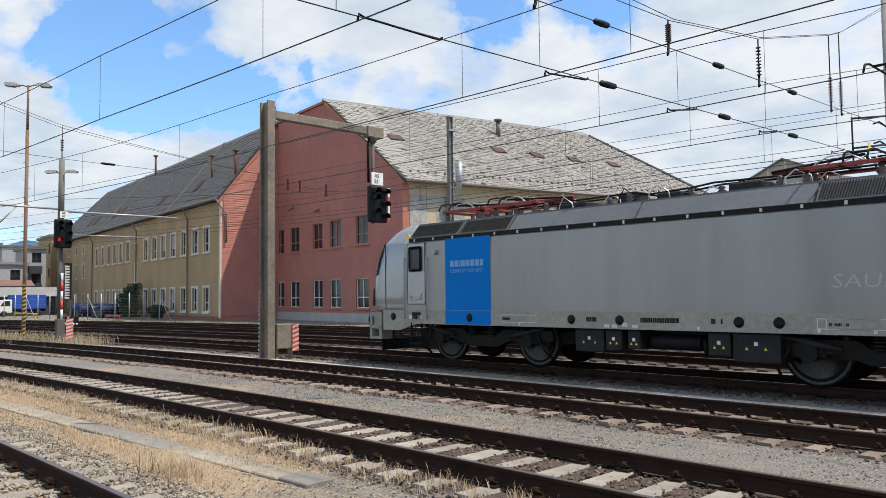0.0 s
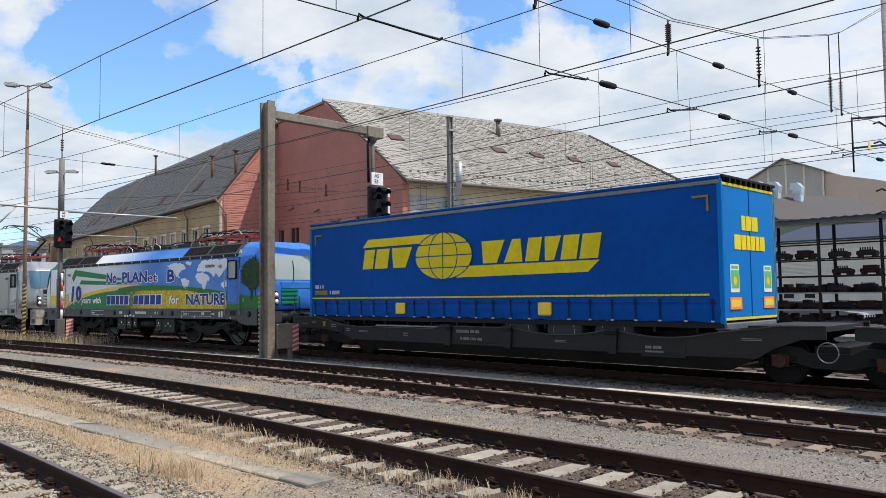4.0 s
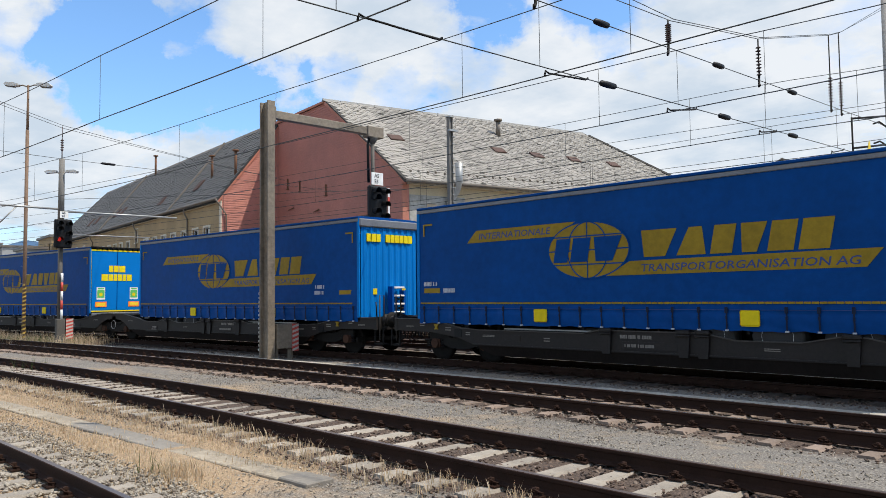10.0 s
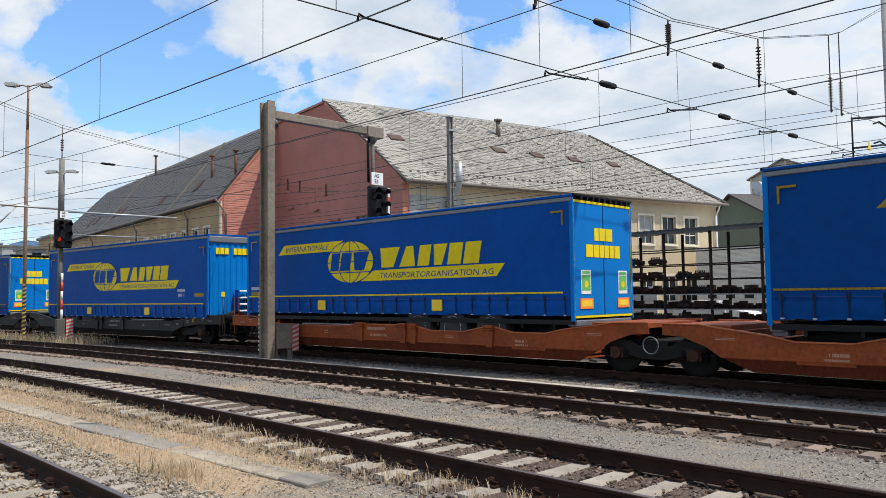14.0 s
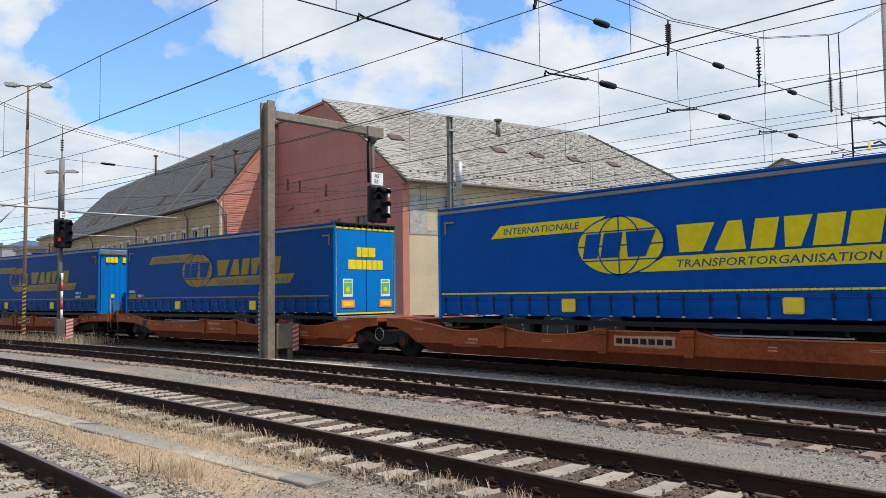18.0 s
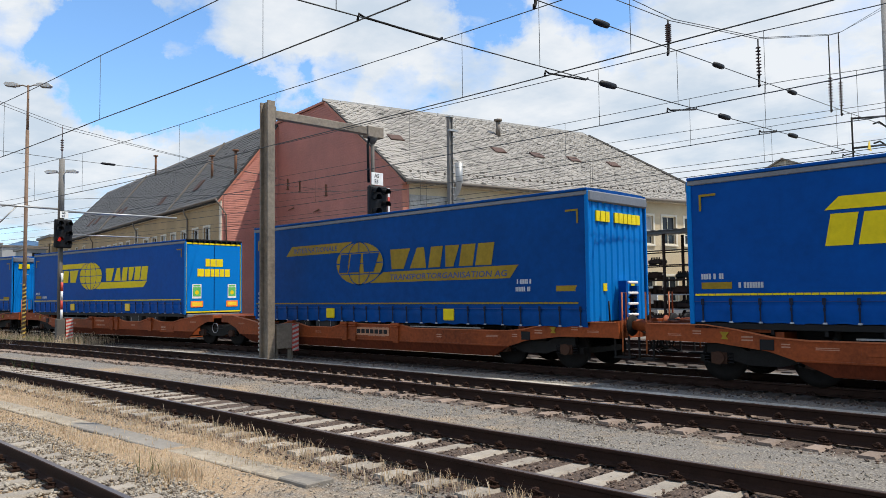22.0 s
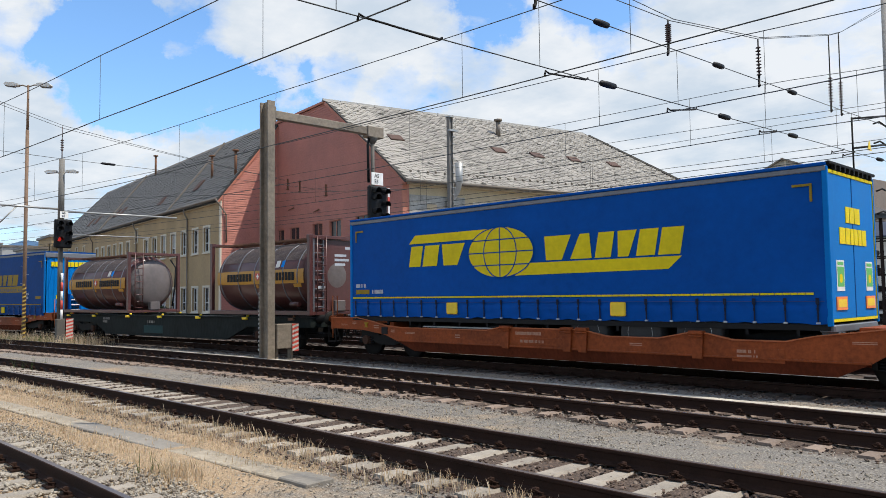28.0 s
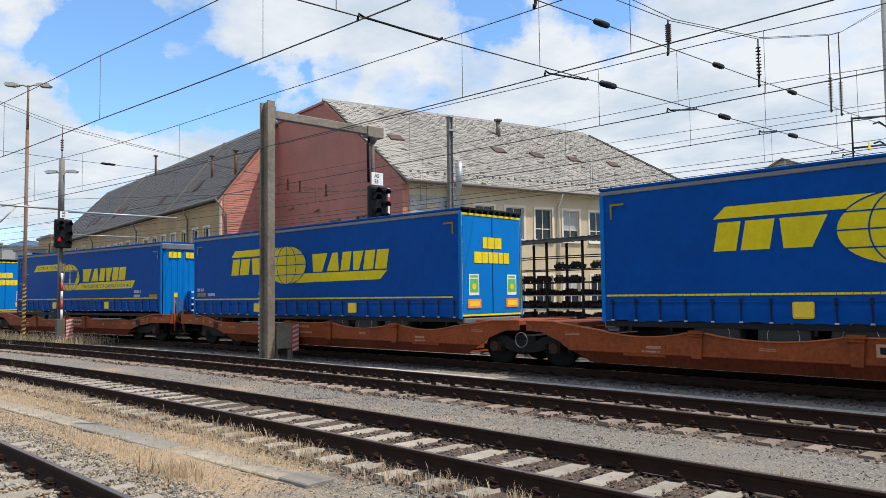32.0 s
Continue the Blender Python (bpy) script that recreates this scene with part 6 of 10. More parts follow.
def right_mast():
    X, Y = SPAN_X, 31.4
    t = thing("catenary_mast", "tall concrete catenary mast with a dark bracket frame", "catenary mast", group="catenary masts")
    bm = bmesh.new()
    tube(bm, (X, Y, -0.3), (X, Y, 13.5), 0.19, 12, 0.13)
    part("column", bm, M_POLE, t)
    bm = bmesh.new()
    for za, zb in ((6.40, 7.05), (7.39, 8.10)):
        tube(bm, (X, Y - 4.1, za), (X, Y - 0.1, zb), 0.035, 8)
    tube(bm, (X, Y - 4.1, 5.6), (X, Y - 4.1, 7.43), 0.03, 8)
    part("bracket_frame", bm, M_STEEL_D, t)
    for k, z in enumerate((4.4, 5.2, 6.9, 7.6)):
        bm = bmesh.new()
        pipe(bm, [(X, Y - 0.2, z), (X, Y - 1.3, z + 0.1), (X - 0.1, Y - 1.6, z)], 0.03, 6)
        part("bracket", bm, M_STEEL_D, t)
    bm = bmesh.new()
    prism(bm, [(Y - 2.75, 6.50), (Y - 2.37, 6.52), (Y - 2.56, 6.86)], X + 0.02, X + 0.04, plane="yz")
    part("warning_triangle", bm, M_YELLOW, t)


signal_bracket()
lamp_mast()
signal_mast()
lattice_pole(-22.3, 22.0, 9.0, "grey catenary pole with step irons beside the tracks")
right_mast()
overhead()
# ---- the train: materials ----
M_TARP = material("blue_tarpaulin", (0.0006, 0.066, 0.305), 0.5, 0, 0.78, 1.14, 5, 0.5, 0.14, 0.08, spec=0.07)
M_TARP_D = material("deep_blue_tarpaulin", (0.0008, 0.052, 0.222), 0.5, 0, 0.76, 1.16, 5, 0.5, 0.14, 0.08, spec=0.07)
M_DOORS = material("bright_blue_door_paint", (0.002, 0.155, 0.48), 0.45, 0, 0.92, 1.06, 10, 0.8, 0.03, spec=0.06)
M_LOGO = material("yellow_print", (0.72, 0.56, 0.012), 0.55, 0, 0.82, 1.06, 8, 1, 0.03, spec=0.12)
M_LOGO_D = material("faded_gold_print", (0.27, 0.178, 0.012), 0.55, 0, 0.7, 1.25, 8, 0.8, 0.03, spec=0.2)
M_NUMBER = material("grey_stencil", (0.42, 0.45, 0.50), 0.6, 0, 0.8, 1.1, 30, 2, 0)
M_WAGON_K = material("dark_grey_wagon_paint", (0.013, 0.0105, 0.0095), 0.6, 0, 0.5, 1.6, 16, 1.2, 0.1, spec=0.3)
M_WAGON_O = material("orange_wagon_paint", (0.27, 0.058, 0.0135), 0.6, 0, 0.42, 1.3, 12, 0.9, 0.12, spec=0.2)
M_WAGON_G = material("grimy_green_wagon_paint", (0.0105, 0.0135, 0.0125), 0.7, 0, 0.4, 1.9, 9, 0.9, 0.12, stretch=(1, 1, 0.4), spec=0.12)
M_CAP = material("grey_rail_cap", (0.15, 0.155, 0.17), 0.45, 0.3, 0.75, 1.25, 20, 2, 0.05)
M_TYRE = material("tyre_rubber", (0.022, 0.022, 0.022), 0.85, 0, 0.7, 1.4, 40, 3, 0.1)
M_ORANGE = material("orange_reflector", (0.85, 0.22, 0.03), 0.4, 0, 0.9, 1.1, 20, 2, 0.02)
M_GREEN = material("green_sticker", (0.10, 0.42, 0.10), 0.5, 0, 0.9, 1.1, 20, 2, 0)
M_WHEEL = material("wheel_steel", (0.010, 0.0085, 0.0075), 0.7, 0.0, 0.5, 1.7, 25, 3, 0.08, spec=0.12)
M_RIM = material("worn_wheel_rim", (0.085, 0.08, 0.075), 0.5, 0.4, 0.5, 1.4, 25, 3, 0.08)
M_RUSTD = material("dark_rusty_casting", (0.055, 0.026, 0.016), 0.85, 0, 0.5, 1.5, 30, 3, 0.3, spec=0.2)
M_DKBLUE = material("dark_blue_print", (0.010, 0.035, 0.16), 0.5, 0, 0.9, 1.1, 20, 2, 0)
MOVERS = []
SPINNERS = []


def slab_of(bm, pts, y, depth=0.004):
    """A thin printed shape on a side that faces -y: polygon of (x, z)."""
    prism(bm, pts, y - depth, y)


def letter_blocks(parent, mat, at, x0, x1, z0, z1, widths, y, shear=0.2, gap=0.14, label=""):
    """Plain slanted blocks in place of a word mark, one for each letter; a pair (width, taper) narrows its block at the foot (+) or the top (-)."""
    tapers = [w[1] if isinstance(w, tuple) else 0.0 for w in widths]
    widths = [w[0] if isinstance(w, tuple) else w for w in widths]
    unit = (x1 - x0) / sum(widths)
    x = x0
    for w, tp in zip(widths, tapers):
        a, b = x, x + unit * (w - gap)
        s = shear * (z1 - z0)
        lo, hi = max(tp, 0.0) * (b - a), max(-tp, 0.0) * (b - a)
        bm = bmesh.new()
        slab_of(bm, [(a + lo, z0), (b - lo, z0), (b + s - hi, z1), (a + s + hi, z1)], y)
        part("word_block", bm, mat, parent, label, at=at)
        x += unit * w


def lettering(name, text, x, z, size, y, mat, parent, bold=0.0, shear=0.0, label="", at=None, squeeze=1.0, face=None):
    """Letters that stand on a side which faces -y."""
    me = letters(text, size, bold, shear).copy()
    me.materials.append(mat)
    m = Matrix.Translation((x, y, z)) @ Matrix.Rotation(radians(90), 4, "X") @ Matrix.Diagonal((squeeze, 1, 1, 1))
    if face == "x":
        m = Matrix.Translation((x, y, z)) @ Matrix.Rotation(radians(90), 4, "Z") @ Matrix.Rotation(radians(90), 4, "X") @ Matrix.Diagonal((squeeze, 1, 1, 1))
    me.transform(m)
    return part(name, me, None, parent, label, at=at)


def number_bars(bm, x, z, n, size, y, seed=0):
    """Small bars of a number's size and colour."""
    rng = random.Random(seed)
    for k in range(n):
        w = size * rng.uniform(0.38, 0.56)
        if rng.random() > 0.12:
            slab_of(bm, [(x, z), (x + w * 0.8, z), (x + w * 0.8, z + size), (x, z + size)], y, 0.003)
        x += w


TL, TW, TZ0, TZ1 = 13.6, 2.55, 1.13, 4.03
SHIFT_T = Matrix.Translation((-TL / 2, 0, 0))


def curtain_mesh(mat, rng, fall=0.0, up=0.0):
    """A tarpaulin side, faintly wavy, with its gathered skirt."""
    bm = bmesh.new()
    xs = [0.06 + (TL - 0.12) * k / 140 for k in range(141)]
    zs = [3.88, 3.6, 3.2, 2.8, 2.4, 2.0, 1.75, 1.66, 1.60, 1.54, 1.50, 1.46, 1.38, 1.32, 1.26, 1.22, 1.17]
    grid = []
    for i, x in enumerate(xs):
        col = []
        for z in zs:
            e = min(x, TL - x)
            y = 0.006 * noise.noise((x * 0.8, z * 0.9, rng)) + 0.004 * math.sin(x * 2.3 + z)
            if z < 1.66:
                k = (x / 0.57) % 1.0
                y += 0.034 * math.sin(math.pi * k) * math.sin(math.pi * min(1, (1.66 - z) / 0.5)) + 0.022 * noise.noise((x * 5, z * 8, rng + 4)) - 0.016 * math.exp(-((z - 1.5) / 0.03) ** 2)
            if e < 1.0 and z > 1.7:
                y += 0.010 * (1 - e) * math.sin(z * 26 + 2 * noise.noise((x, z, 2)))
            hem = 0.028 * noise.noise((x * 2.6, 1.7, rng)) - 0.02 * abs(math.sin(math.pi * x / 0.57)) if z < 1.2 else 0.0
            col.append(bm.verts.new((x, -TW / 2 - 0.004 - y, z + hem + (fall if z < 2.2 else up if z > 3.7 else 0.0))))
        grid.append(col)
    for i in range(len(xs) - 1):
        for j in range(len(zs) - 1):
            bm.faces.new((grid[i][j], grid[i][j + 1], grid[i + 1][j + 1], grid[i + 1][j])).smooth = True
    return mesh_of("curtain", bm, mat)


M_STRAP = material("dark_strap_webbing", (0.006, 0.013, 0.035), 0.6, 0, 0.7, 1.3, 30, 2, 0.05, spec=0.2)


def strap_mesh():
    """A tensioning strap: webbing, over-centre buckle, pale hook under the hem."""
    bm = bmesh.new()
    y = -TW / 2 - 0.056
    box(bm, -0.014, 0.014, y, y + 0.008, 1.19, 1.60)
    bevel_box(bm, -0.03, 0.03, y - 0.016, y + 0.006, 1.50, 1.62, 0.006)
    bevel_box(bm, -0.02, 0.02, y - 0.012, y + 0.006, 1.38, 1.45, 0.006)
    n = len(bm.faces)
    box(bm, -0.032, 0.032, y - 0.01, y + 0.02, 1.155, 1.185)
    bm.faces.ensure_lookup_table()
    for f in bm.faces[n:]:
        f.material_index = 1
    return mesh_of("strap", bm, [M_STRAP, M_NUMBER])


STRAP = strap_mesh()


def tyre_and_rim(parent, x, y, z, r, width, at, name="wheel"):
    rot = Matrix.Translation((x, y, z)) @ Matrix.Rotation(radians(90), 4, "X")
    bm = bmesh.new()
    lathe(bm, [(r * 0.6, -width / 2), (r * 0.95, -width / 2), (r, -width / 2 + 0.04), (r, width / 2 - 0.04), (r * 0.95, width / 2), (r * 0.6, width / 2)], 24, rot)
    w = part(name, bm, M_TYRE, parent, at=at)
    bm = bmesh.new()
    lathe(bm, [(r * 0.1, width / 2 - 0.02), (r * 0.2, width / 2 - 0.03), (r * 0.28, width / 2 - 0.10), (r * 0.5, width / 2 - 0.08), (r * 0.6, width / 2 + 0.005), (r * 0.62, width / 2 - 0.02)], 20, rot)
    part("rim", bm, M_SILVER, w, "pale steel wheel rim")
    return w


def build_trailer(kind, logo, bright, seed, tall=False):
    """kind D: doors at +x, bulkhead at -x; kind F: the other way round. The printed side faces -y."""
    tint = "bright yellow" if bright else "faded gold"
    word = "large globe" if logo == "B" else "globe and bars"
    end = "rear doors" if kind == "D" else "ribbed bulkhead"
    t = thing("semitrailer", f"blue curtain trailer, {tint} {word}, {end} trailing", "semi-trailer", group="trailers on the train")
    tarp = M_TARP if bright else M_TARP_D
    inkm = M_LOGO if bright else M_LOGO_D
    at = SHIFT_T
    yn = -TW / 2
    up = 0.10 if tall else 0.0                             # a taller body with a lower skirt
    strip = 1.52 if tall else 1.76 if logo == "A" else 1.68
    drop = at @ Matrix.Translation((0, 0, strip - 1.695))
    ink_at = at @ Matrix.Translation((0, 0, 0.035 if logo == "B" else 0.06 if tall else 0.12))
    part("curtain", curtain_mesh(tarp, seed, strip - 1.695, up), None, t, at=at)
    bm = bmesh.new()
    box(bm, 0.06, TL - 0.06, TW / 2 - 0.01, TW / 2, 1.13, 3.9)
    part("curtain", bm, tarp, t, at=at)
    bm = bmesh.new()                                      # roof sheet, slightly bowed
    prism(bm, [(-TW / 2 + 0.02, 3.97 + up), (TW / 2 - 0.02, 3.97 + up), (TW / 2 - 0.1, 4.03 + up), (0, 4.045 + up), (-TW / 2 + 0.1, 4.03 + up)], 0.02, TL - 0.02, plane="yz")
    part("roof", bm, tarp, t, at=at)
    for sy in (-1, 1):
        bm = bmesh.new()
        bevel_box(bm, 0.0, TL, sy * TW / 2 - 0.035, sy * TW / 2 + 0.035, 3.86 + up, 3.955 + up, 0.012)
        part("roof_rail", bm, M_CAP, t, "grey aluminium roof rail", at=at)
        bm = bmesh.new()
        bevel_box(bm, 0.0, TL, sy * TW / 2 - 0.045, sy * TW / 2 + 0.03, 3.957 + up, 4.02 + up, 0.012)
        part("roof_edge", bm, tarp, t, at=at)
        for x in (0.03, TL - 0.03):
            bm = bmesh.new()
            bevel_box(bm, x - 0.05, x + 0.05, sy * TW / 2 - 0.03, sy * TW / 2 + 0.03, 1.1, 3.95 + up, 0.012)
            part("corner_post", bm, M_DOORS, t, at=at)
    # chassis, floor and running gear
    bm = bmesh.new()
    box(bm, 0.05, TL - 0.05, -TW / 2 + 0.03, TW / 2 - 0.03, 1.02, 1.13)
    for sy in (-0.5, 0.5):
        box(bm, 0.4, TL - 0.3, sy - 0.06, sy + 0.06, 0.72, 1.02)
    for k in range(14):
        box(bm, 0.6 + k * 0.95, 0.66 + k * 0.95, -1.2, 1.2, 0.92, 1.02)
    part("chassis", bm, M_BLACK, t, "dark steel chassis", at=at)
    rear = TL if kind == "D" else 0.0
    sg = 1 if kind == "D" else -1
    for k in range(3):
        xa = rear - sg * (2.55 + 1.31 * k)
        for sy in (-1, 1):
            tyre_and_rim(t, xa, sy * 1.03, 0.89, 0.49, 0.38, at)
        bm = bmesh.new()
        tube(bm, (xa, -1, 0.56), (xa, 1, 0.56), 0.07, 8)
        part("axle", bm, M_BLACK, t, at=at)
    for sy in (-1, 1):                                    # landing legs folded up
        bm = bmesh.new()
        xl = (TL - rear) + sg * 2.6
        box(bm, xl - 0.06, xl + 0.06, sy * 0.85 - 0.06, sy * 0.85 + 0.06, 0.55, 1.02)
        box(bm, xl - 0.14, xl + 0.14, sy * 0.85 - 0.12, sy * 0.85 + 0.12, 0.52, 0.56)
        part("landing_leg", bm, M_STEEL_D, t, at=at)
    bm = bmesh.new()
    xt = rear - sg * 7.6
    bevel_box(bm, xt - 0.7, xt + 0.7, -1.15, -0.6, 0.55, 1.0, 0.05)
    part("pallet_box", bm, M_BLACK, t, at=at)
    # skirt straps, reflective line, hatch panels
    for k in range(24):
        xk = 0.28 + (TL - 0.5) * k / 23
        if min(abs(xk - 4.28), abs(xk - 9.28)) < 0.22:
            continue
        part("strap", STRAP, None, t, at=drop @ Matrix.Translation((xk, 0, 0)))
    bm = bmesh.new()
    for k in range(95):
        xk = 0.12 + (TL - 0.4) * k / 95
        box(bm, xk, xk + 0.128, yn - 0.03, yn - 0.022, 1.675, 1.715)
    tagged(part("reflective_strip", bm, inkm if bright else M_LOGO_D, t, "thin yellow reflective strip", at=drop), kind="stuff")
    bm = bmesh.new()
    tube(bm, (0.1, yn - 0.055, 1.56), (TL - 0.1, yn - 0.055, 1.56), 0.006, 5)
    part("rope", bm, M_DKBLUE, t, at=drop)
    for xk in (4.28, 9.28):
        bm = bmesh.new()
        bevel_box(bm, xk - 0.19, xk + 0.19, yn - 0.066, yn - 0.03, 1.25, 1.56, 0.03)
        part("lift_panel", bm, M_YELLOW if bright else M_LOGO, t, "yellow crane lifting panel", at=drop)
    for xk, sx in ((0.25, 1), (TL - 0.25, -1)):           # corner markers
        bm = bmesh.new()
        prism(bm, [(xk, 3.33), (xk, 3.66), (xk + sx * 0.35, 3.66), (xk + sx * 0.35, 3.615), (xk + sx * 0.045, 3.615), (xk + sx * 0.045, 3.33)], yn - 0.03, yn - 0.02)
        part("corner_marker", bm, M_LOGO_D, t, at=at)
    # print on the curtain
    yp = yn - 0.012
    if logo == "B":
        bm = bmesh.new()
        slab_of(bm, [(2.61, 3.11), (5.1, 3.11), (5.52, 3.34), (2.86, 3.34)], yp)
        part("print_bar", bm, inkm, t, at=ink_at)
        bm = bmesh.new()
        slab_of(bm, [(6.4, 2.15), (10.48, 2.18), (10.79, 2.44), (6.75, 2.44)], yp)
        part("print_bar", bm, inkm, t, at=ink_at)
        letter_blocks(t, inkm, ink_at, 2.60, 4.72, 2.48, 3.04, [0.85, 1.0, (1.45, 0.2)], yp)
        letter_blocks(t, inkm, ink_at, 7.2, 10.83, 2.48, 3.04, [(1.45, 0.2), (1.15, -0.28), 0.85, (0.95, 0.22), 0.9, 1.0], yp)
        gx, gz, grx, grz = 5.93, 2.74, 1.06, 0.63
    else:
        bm = bmesh.new()
        slab_of(bm, [(1.9, 2.99), (4.75, 3.0), (5.3, 3.3), (2.22, 3.3)], yp)
        part("print_bar", bm, inkm, t, at=ink_at)
        bm = bmesh.new()
        slab_of(bm, [(6.1, 2.05), (11.33, 2.07), (11.6, 2.39), (6.7, 2.35)], yp)
        part("print_bar", bm, inkm, t, at=ink_at)
        letter_blocks(t, inkm, ink_at, 6.88, 10.83, 2.42, 2.98, [(1.45, 0.2), (1.15, -0.28), 0.85, (0.95, 0.22), 0.9, 1.0], yp)
        lettering("lettering", "INTERNATIONALE", 2.3, 3.07, 0.22, yp - 0.006, M_DKBLUE, t, 0.002, 0.15, at=ink_at, squeeze=1.25)
        lettering("lettering", "TRANSPORTORGANISATION AG", 6.95, 2.12, 0.22, yp - 0.006, M_DKBLUE, t, 0.002, 0.15, at=ink_at, squeeze=1.32)
        gx, gz, grx, grz = 5.62, 2.64, 1.08, 0.635
    bm = bmesh.new()
    pts = [(gx + grx * math.cos(a * math.tau / 48), gz + grz * math.sin(a * math.tau / 48)) for a in range(48)]
    slab_of(bm, pts, yp, 0.006)
    globe = part("globe", bm, inkm, t, "printed yellow globe with blue grid lines", at=ink_at)
    bm = bmesh.new()
    yy, d = yp - 0.009, 0.014

    def arc_strip(f, n=24):
        for k in range(n):
            (xa, za), (xb, zb) = f(k / n), f((k + 1) / n)
            dx, dz = xb - xa, zb - za
            ln = math.hypot(dx, dz) or 1
            ox, oz = -dz / ln * d, dx / ln * d
            slab_of(bm, [(xa - ox, za - oz), (xb - ox, zb - oz), (xb + ox, zb + oz), (xa + ox, za + oz)], yy, 0.003)

    arc_strip(lambda q: (gx + grx * math.cos(q * math.tau), gz + grz * math.sin(q * math.tau)), 48)
    arc_strip(lambda q: (gx + grx * 0.5 * math.cos(q * math.tau), gz + grz * math.sin(q * math.tau)), 36)
    arc_strip(lambda q: (gx, gz - grz + 2 * grz * q), 2)
    for zz in (-0.5, 0.0, 0.5):
        ww = grx * math.sqrt(1 - zz * zz)
        arc_strip(lambda q: (gx - ww + 2 * ww * q, gz + zz * grz), 2)
    part("globe_grid", bm, tarp, globe)
    if logo == "A":
        letter_blocks(globe, tarp, None, 4.68, 6.5, 2.38, 2.92, [0.85, 1.0, (1.45, 0.2)], yp - 0.016, 0.2)
    # number plates become bars
    bm = bmesh.new()
    xn = 0.25 if kind == "D" else TL - 2.1
    number_bars(bm, xn, 1.98, 10, 0.11, yp, seed)
    number_bars(bm, xn + 0.75 if kind == "D" else xn, 1.80, 9, 0.11, yp, seed + 1)
    part("stencil", bm, M_NUMBER, t, at=at)
    bm = bmesh.new()
    xq = xn if kind == "D" else xn + 1.2
    slab_of(bm, [(xq, 1.79), (xq + 0.62, 1.79), (xq + 0.62, 1.92), (xq, 1.92)], yp)
    part("code_plate", bm, M_LOGO_D, t, "small dull yellow code plate", at=at)
    # ends
    xb, so = (0.0, -1) if kind == "D" else (TL, 1)
    bm = bmesh.new()
    n = 9
    pts = []
    for k in range(n):
        y = -1.18 + 2.36 * k / n
        w = 2.36 / n
        pts += [(y, 0.0), (y + w * 0.30, 0.0), (y + w * 0.46, 0.028), (y + w * 0.84, 0.028)]
    pts += [(1.18, 0.0)]
    for (ya, oa), (yb, ob) in zip(pts, pts[1:]):
        va = [bm.verts.new((xb + so * (oa - 0.03), ya, z)) for z in (1.1, 3.72 + up)]
        vb = [bm.verts.new((xb + so * (ob - 0.03), yb, z)) for z in (1.1, 3.72 + up)]
        bm.faces.new((va[0], vb[0], vb[1], va[1]))
    part("bulkhead", bm, M_DOORS, t, "ribbed blue front bulkhead", at=at)
    bm = bmesh.new()
    bevel_box(bm, min(xb - so * 0.1, xb + so * 0.06), max(xb - so * 0.1, xb + so * 0.06), -TW / 2 - 0.01, TW / 2 + 0.01, 3.72 + up, 3.96 + up, 0.03)
    part("headboard", bm, M_CAP, t, "grey headboard", at=at)
    for k, w in enumerate([0.16, 0.2, 0.26, 0.0, 0.28, 0.22, 0.15, 0.17, 0.17, 0.2]):
        if w:
            bm = bmesh.new()
            y = -0.98 + 0.196 * k
            box(bm, min(xb, xb + so * 0.035), max(xb, xb + so * 0.035), y, y + 0.165, 3.38, 3.62)
            part("word_block", bm, M_LOGO, t, at=at)
    bm = bmesh.new()                                       # step box and hose rack on the bulkhead
    x1, x2 = sorted((xb + so * 0.06, xb + so * 0.26))
    box(bm, x1, x2, -0.16, -0.08, 1.1, 2.02)
    box(bm, x1, x2, 0.34, 0.42, 1.1, 1.9)
    stepb = part("hose_rack", bm, M_TARP, t, "blue hose rack with pale rungs", at=at)
    for z in (1.2, 1.45, 1.7, 1.95):
        bm = bmesh.new()
        bevel_box(bm, x1, x2 + 0.04, -0.08, 0.34, z, z + 0.06, 0.015)
        part("rung", bm, M_WHITE, stepb)
    bm = bmesh.new()
    tube(bm, ((x1 + x2) / 2, 0.3, 1.75), ((x1 + x2) / 2, 0.34, 1.2), 0.02, 6)
    tube(bm, ((x1 + x2) / 2, -0.75, 1.55), ((x1 + x2) / 2, -0.72, 1.1), 0.02, 6)
    for k in range(3):
        lathe(bm, [(0.03, -0.03), (0.10, -0.02), (0.10, 0.02), (0.03, 0.03)], 10, Matrix.Translation(((x1 + x2) / 2, 0.3, 1.35 + 0.14 * k)))
    part("hose", bm, M_BLACK, t, at=at)
    for y in (-0.72, 0.50):
        bm = bmesh.new()
        box(bm, min(xb + so * 0.005, xb + so * 0.012), max(xb + so * 0.005, xb + so * 0.012), y, y + 0.16, 1.78, 1.96)
        part("yellow_plate", bm, M_LOGO, t, at=at)
    xd, sd = (TL, 1) if kind == "D" else (0.0, -1)
    for sy in (-1, 1):
        bm = bmesh.new()
        y0, y1 = (-TW / 2 + 0.06, -0.005) if sy < 0 else (0.005, TW / 2 - 0.06)
        x1, x2 = sorted((xd - sd * 0.05, xd + sd * 0.0))
        bevel_box(bm, x1, x2, y0, y1, 1.22, 3.84 + up, 0.01)
        dr = part("rear_door", bm, M_DOORS, t, at=at)
        bm = bmesh.new()
        xo = xd + sd * 0.03
        ye = y1 if sy < 0 else y0
        x1, x2 = sorted((xd, xd + sd * 0.006))
        box(bm, x1, x2, ye - 0.012, ye + 0.012, 1.22, 3.84 + up)
        part("door_seal", bm, M_TARP_D, dr)
        bm = bmesh.new()
        x1, x2 = sorted((xd + sd * 0.002, xd + sd * 0.008))
